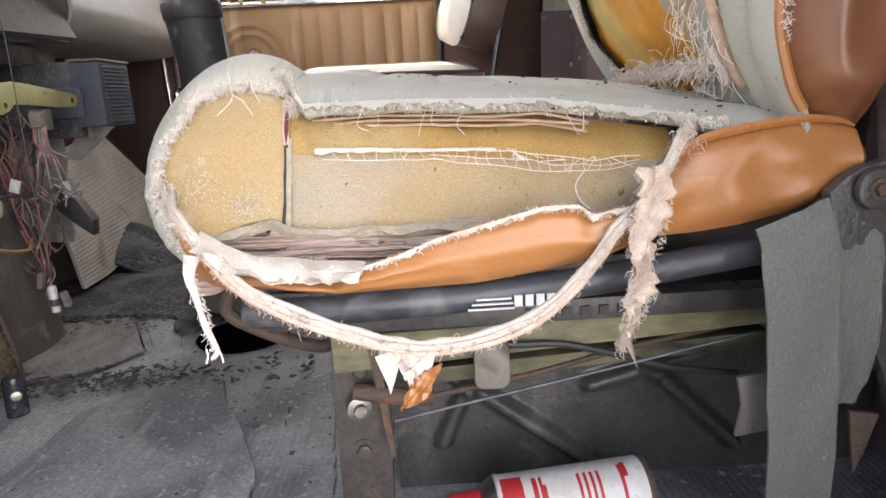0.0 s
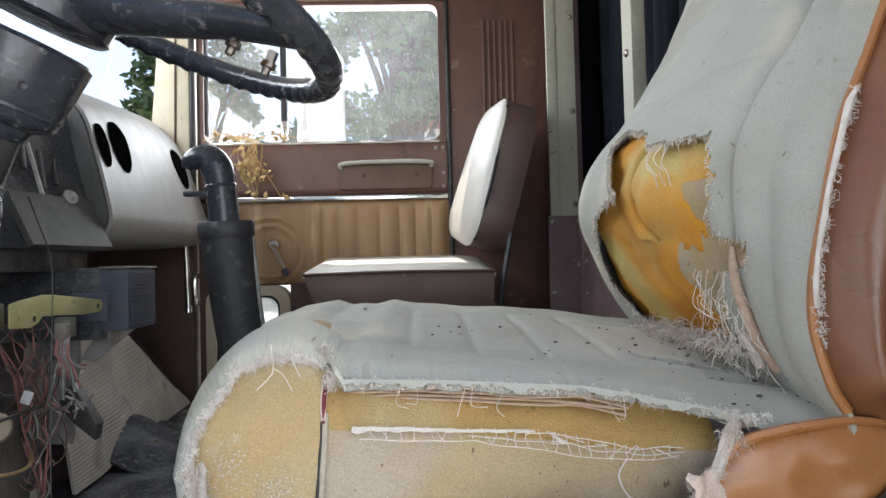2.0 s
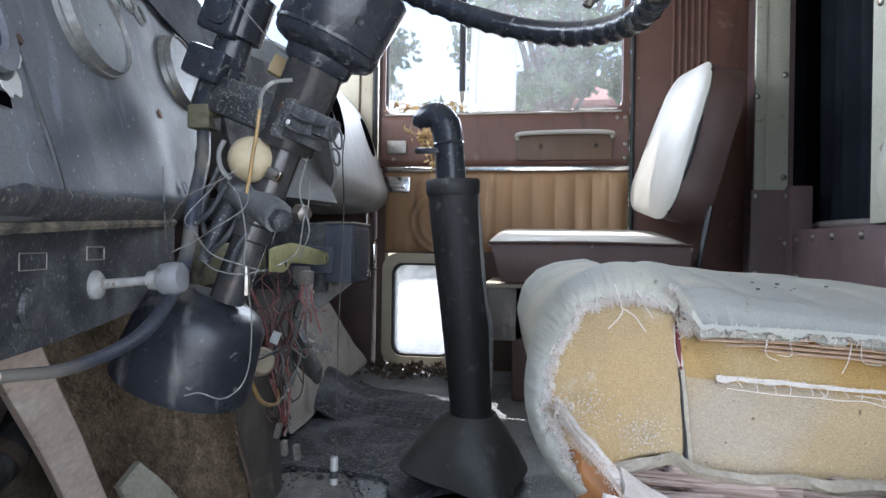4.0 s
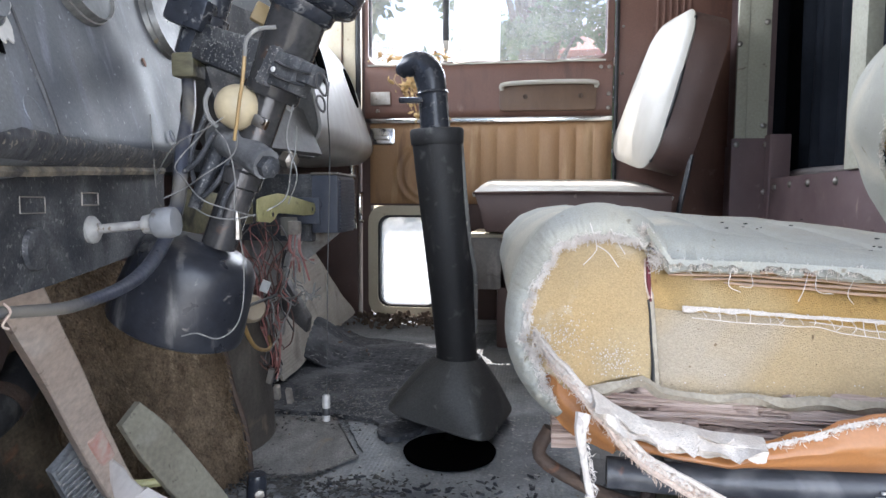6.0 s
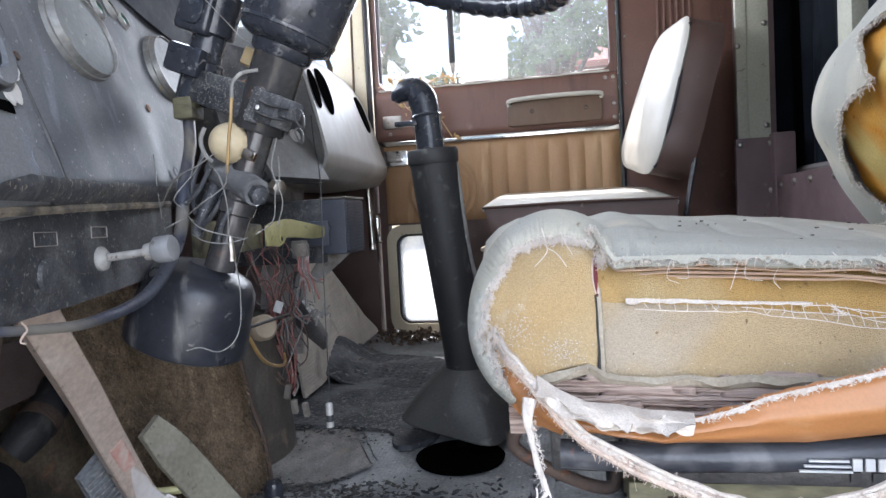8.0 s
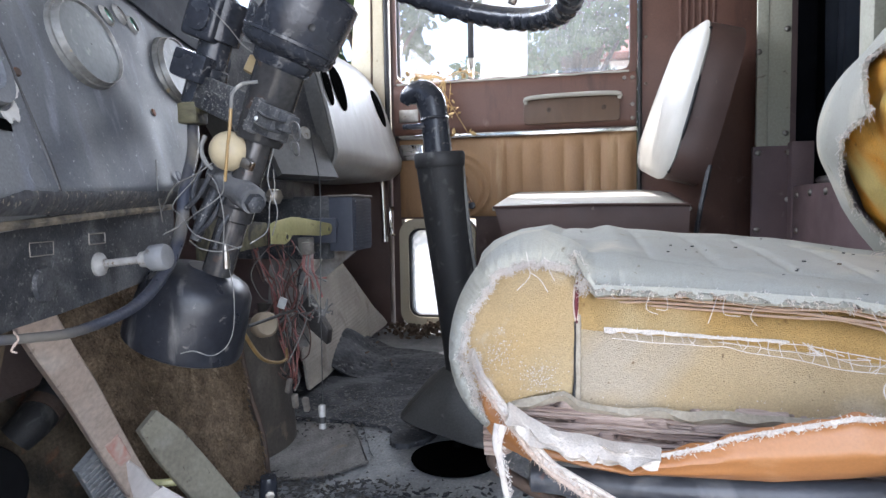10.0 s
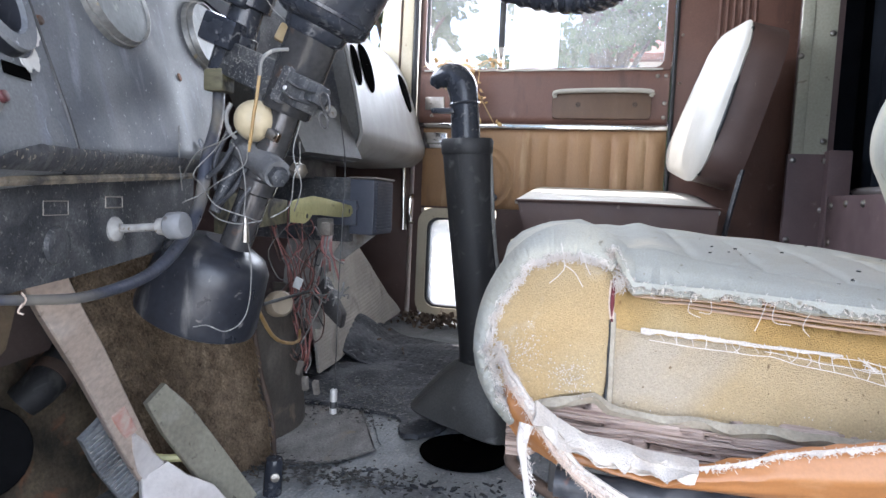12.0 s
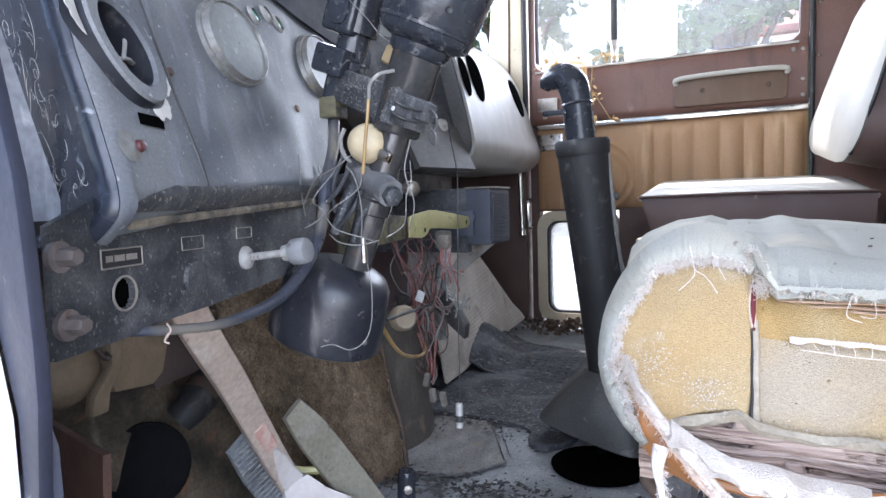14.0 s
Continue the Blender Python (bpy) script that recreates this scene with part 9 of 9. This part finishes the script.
loom = thing("wire_bundle", (-0.58, 1.08, 0.05), "tangle of loose red, brown and grey wires", "wires")
MATS = [M_WIRE_RED, M_WIRE_BROWN, M_WIRE_GREY, M_WIRE_BLACK, M_WIRE_RED, M_WIRE_BROWN]
RUNS = [
    (M_WIRE_RED, 0.0016, "-646 335 -646 317 -637 285 -610 256 -613 210 -618 180 -594 154 -588 116 -596 90 -575 116 -585 152"),
    (M_WIRE_RED, 0.0015, "-643 333 -634 293 -619 248 -603 207 -596 151 -584 99 -577 88"),
    (M_WIRE_RED, 0.0014, "-544 329 -564 303 -588 280 -566 259 -580 232 -604 204"),
    (M_WIRE_BROWN, 0.0014, "-579 283 -595 251 -589 220 -592 205 -619 184 -636 145 -605 113 -594 96"),
    (M_WIRE_BROWN, 0.0014, "-564 298 -578 252 -578 221 -586 194 -585 142 -581 99"),
    (M_WIRE_GREY, 0.0014, "-530 228 -556 220 -583 218 -592 213 -614 190"),
    (M_WIRE_GREY, 0.0013, "-560 246 -572 226 -556 206 -540 216 -534 236 -548 240"),
    (M_WIRE_BLACK, 0.0016, "-592 214 -614 204 -642 196 -646 176 -632 160 -610 166 -604 186 -612 204"),
]
for m, r, run in RUNS:
    v = [float(k) / 1000 for k in run.split()]
    for twin in range(2):
        pts = [(v[i] + wr.gauss(0, 0.003) * twin, (1.038, 1.050, 1.062)[i // 2 % 3] + 0.008 * twin, v[i + 1] + wr.gauss(0, 0.005) * twin) for i in range(0, len(v), 2)]
        part("wire", tube(pts, r, 6, 5), m if not twin else wr.choice(MATS), loom)
for k in range(12):
    x0 = wr.uniform(-0.655, -0.575)
    a = (x0, 1.06 + wr.uniform(-0.02, 0.03), 0.345 + wr.uniform(0, 0.03))
    b = (wr.gauss(-0.598, 0.014), 1.07 + wr.gauss(0, 0.015), wr.uniform(0.08, 0.22))
    part("wire", tube(hang(*a, *b, wr.uniform(-0.01, 0.03), wr.gauss(0, 0.018)), wr.uniform(0.0009, 0.0014), 6, 4), MATS[k % 6], loom)
for k in range(9):
    c = Vector((wr.gauss(-0.600, 0.016), 1.06 + wr.gauss(0, 0.012), wr.uniform(0.14, 0.22)))
    r = wr.uniform(0.012, 0.028)
    t0 = wr.uniform(0, 6)
    pts = [c + Vector((r * math.cos(t0 + a) * 0.6, 0.3 * r * math.sin(a * 1.3), r * 1.7 * math.sin(t0 + a))) for a in [0.9 * i for i in range(8)]]
    part("wire_loop", tube(pts, wr.uniform(0.0010, 0.0016), 6, 4), MATS[(k * 5) % 6], loom)
part("connector", box(-0.553, -0.535, 1.034, 1.050, 0.324, 0.346, 0.003), M_GREY, loom, "pale plastic connector")
for k in range(10):
    a = Vector((-0.544 + wr.gauss(0, 0.005), 1.042, 0.326))
    x1, z1 = -0.560 + 0.0055 * k, 0.250 + 0.020 * math.sin(k * 1.7) + 0.02 * (k / 9) ** 2
    s0 = (x1 + 0.537) * 0.35
    part("plug_lead", tube([a, a + Vector((s0 * 0.3, -0.004, -0.026)), Vector((-0.537 + s0 * 1.6, 1.036, 0.285)), Vector((x1, 1.040 + 0.006 * (k % 3), z1))], 0.0017, 6, 5), M_WIRE_RED if k % 3 else M_WIRE_GREY, loom)
for k in range(8):
    c = Vector((-0.525 + wr.gauss(0, 0.012), 1.045, 0.230 + wr.gauss(0, 0.010)))
    part("wire_end", tube([c, c + Vector((wr.gauss(0, 0.012), 0, wr.gauss(0, 0.008))), c + Vector((wr.gauss(0, 0.020), 0, wr.gauss(0, 0.012)))], 0.0014, 6, 4), M_WIRE_GREY, loom)
for x, z in ((-0.579, 0.063), (-0.558, 0.058), (-0.590, 0.090)):
    part("plug", turned(box(-0.0048, 0.0048, -0.005, 0.005, -0.013, 0.013, 0.002), Matrix.Translation((x, 1.045, z)) @ pose(0, 0, 0, wr.uniform(-20, 20), wr.uniform(-20, 20), 0)), M_GREY, loom, "grey plastic plug")
part("wire_tag", turned(box(-0.007, 0.007, -0.0015, 0.0015, -0.010, 0.010, 0.001), Matrix.Translation((-0.592, 1.034, 0.240)) @ pose(0, 0, 0, 8, 22, 10)), M_WHITE, loom, "small white paper tag")
part("wire", tube([(-0.470, 0.690, 0.275), (-0.505, 0.80, 0.205), (-0.535, 0.90, 0.170), (-0.570, 1.00, 0.150), (-0.595, 1.05, 0.155)], 0.0026, 8, 6), M_WIRE_YELLOW, loom, "tan yellow wire")
part("wire", tube([(-0.52, 0.80, 0.245), (-0.55, 0.95, 0.235), (-0.58, 1.05, 0.225), (-0.60, 1.08, 0.22)], 0.0024, 8, 6), M_WIRE_BLACK, loom)
drop = thing("hanging_fuse", (-0.395, 0.752, 0.13), "inline fuse holder hanging on a thin wire", "fuse")
part("wire", tube([(-0.358, 0.664, 0.489), (-0.372, 0.70, 0.470), (-0.384, 0.742, 0.430), (-0.388, 0.748, 0.36), (-0.391, 0.750, 0.28), (-0.392, 0.751, 0.20), (-0.393, 0.752, 0.158)], 0.0006, 6, 4), M_WIRE_BLACK, drop)
part("holder", lathe([(0.0028, 0.030), (0.0045, 0.028), (0.0045, 0.014), (0.0045, 0.0), (0, -0.001)], (-0.394, 0.752, 0.130), (0, 0, 1), 12), M_BEZEL, drop)
part("band", lathe([(0.0047, 0), (0.0048, 0.0005), (0.0048, 0.0075), (0.0047, 0.008)], (-0.394, 0.752, 0.137), (0, 0, 1), 12), M_WIRE_BLACK, drop)
# stray wires across the column
stray = thing("stray_wire", (-0.45, 0.6, 0.42), "loose dusty wires wound round the column", "wires")
for pts in ([(-0.505, 0.615, 0.40), (-0.470, 0.590, 0.425), (-0.440, 0.585, 0.437), (-0.425, 0.588, 0.447)], [(-0.455, 0.590, 0.372), (-0.435, 0.578, 0.365), (-0.415, 0.580, 0.362), (-0.398, 0.590, 0.366)], [(-0.372, 0.610, 0.46), (-0.376, 0.604, 0.430), (-0.368, 0.606, 0.40), (-0.382, 0.62, 0.375)], [(-0.515, 0.63, 0.39), (-0.505, 0.612, 0.42), (-0.512, 0.62, 0.455)],
            [(-0.431, 0.579, 0.443), (-0.449, 0.591, 0.431), (-0.464, 0.579, 0.407), (-0.463, 0.591, 0.396), (-0.440, 0.579, 0.378), (-0.415, 0.591, 0.368), (-0.395, 0.579, 0.365)], [(-0.405, 0.574, 0.434), (-0.416, 0.586, 0.416), (-0.435, 0.574, 0.399), (-0.460, 0.586, 0.388), (-0.472, 0.574, 0.379)], [(-0.359, 0.584, 0.438), (-0.365, 0.596, 0.420), (-0.364, 0.584, 0.407), (-0.374, 0.596, 0.381), (-0.386, 0.584, 0.369)], [(-0.464, 0.654, 0.617), (-0.449, 0.666, 0.597), (-0.426, 0.654, 0.574), (-0.414, 0.666, 0.564)]):
    part("wire", tube(pts, 0.0006, 6, 6), M_WIRE_GREY, stray)

# ---- outside ----
solid("ground", box(-70, 70, -60, 90, -1.35, -1.25), M_GROUND, "dry gravel and grass yard outside the cab", "ground", kind="structure")
tr = random.Random(5)


def leafy(bm, r, c, rad, n, size):
    """Leaves in a loose clump."""
    for _ in range(n):
        d = Vector((r.gauss(0, 1), r.gauss(0, 1), r.gauss(0, 1))).normalized() * rad * r.random() ** 0.5
        p = c + d
        e = Euler((r.uniform(0, 6), r.uniform(0, 6), r.uniform(0, 6)))
        s = size * r.uniform(0.6, 1.4)
        q = [p + e.to_matrix() @ Vector(v) * s for v in ((-0.3, 0, 0), (0, -0.6, 0.1), (0.3, 0, 0), (0, 0.6, 0.1))]
        bm.faces.new([bm.verts.new(v) for v in q])


def tree(at, height, spread, clumps, leaves, size, label):
    t = thing("tree", at, label, "tree")
    at = Vector(at)
    part("trunk", tube([at, at + Vector((0.1, 0.1, height * 0.35)), at + Vector((-0.1, 0.2, height * 0.7)), at + Vector((0, 0, height * 0.95))], [height * 0.035, height * 0.028, height * 0.016, height * 0.005], 10, 6), M_BARK, t)
    crown = bmesh.new()
    for k in range(clumps):
        a = tr.uniform(0, 6.28)
        h = tr.uniform(0.22, 1.0)
        w = spread * math.sin(math.pi * (0.12 + 0.80 * h)) * tr.random() ** 0.5
        c = at + Vector((math.cos(a) * w, math.sin(a) * w, height * h))
        if k % 3 == 0:
            part("limb", tube([at + Vector((0, 0.1, height * h * 0.6)), at + Vector((math.cos(a) * w * 0.5, math.sin(a) * w * 0.5, height * h * 0.85)), c], [height * 0.012, height * 0.007, height * 0.002], 6, 3), M_BARK, t)
        leafy(crown, tr, c, spread * tr.uniform(0.12, 0.24), leaves, size)
    part("crown", crown, M_LEAF, t, smooth=False)


tree((-0.15, 7.2, -1.25), 5.6, 1.35, 120, 130, 0.10, "broad-leaved green tree in full sun")
tree((-3.9, 11.0, -1.25), 6.5, 1.7, 80, 110, 0.15, "broad-leaved green tree in the yard")
tree((4.5, 12.0, -1.25), 6.5, 2.3, 60, 80, 0.22, "broad-leaved green tree in the yard")
house = thing("house", (2.0, 24.0, -1.25), "pale plastered house with a red tiled roof behind the trees", "house")
M_PLASTER = mat("pale_plaster", (0.74, 0.70, 0.66), (0.62, 0.58, 0.54), 0.9, scale=1.5, bump=0.1)
M_TILE = mat("faded_red_roof_tiles", (0.42, 0.17, 0.13), (0.30, 0.12, 0.09), 0.8, scale=3, bump=0.2)
part("wall", box(-0.6, 7.0, 22.0, 29.0, -1.25, 5.3), M_PLASTER, house)
part("roof", slab([(21.4, 5.25), (25.5, 7.2), (29.6, 5.25), (29.6, 5.45), (25.5, 7.4), (21.4, 5.45)], "yz", (-1.0, 7.4)), M_TILE, house)
for x in (0.3, 2.6, 4.9):
    pane = part("window", box(x, x + 1.1, 21.94, 22.02, 3.3, 4.6, 0.01), M_PLASTIC, house)
    part("window_frame", ring_slab([(x - 0.1, 3.2), (x + 1.2, 3.2), (x + 1.2, 4.7), (x - 0.1, 4.7)], [(x, 3.3), (x + 1.1, 3.3), (x + 1.1, 4.6), (x, 4.6)], "xz", (21.9, 22.0)), M_WHITE, pane)
# mirror arm of the truck outside the window
arm = thing("mirror_arm", (-0.45, 2.55, 0.8), "white painted mirror frame outside the window", "mirror")
part("bar", tube([(-0.40, 2.30, 0.90), (-0.46, 2.50, 0.92), (-0.47, 2.56, 1.0), (-0.46, 2.56, 1.30)], 0.016, 10, 5), M_WHITE, arm)
part("head", slab(round_rect(-0.47, -0.30, 0.92, 1.28, 0.03), "xz", (2.56, 2.60), 0.01), M_WHITE, arm)
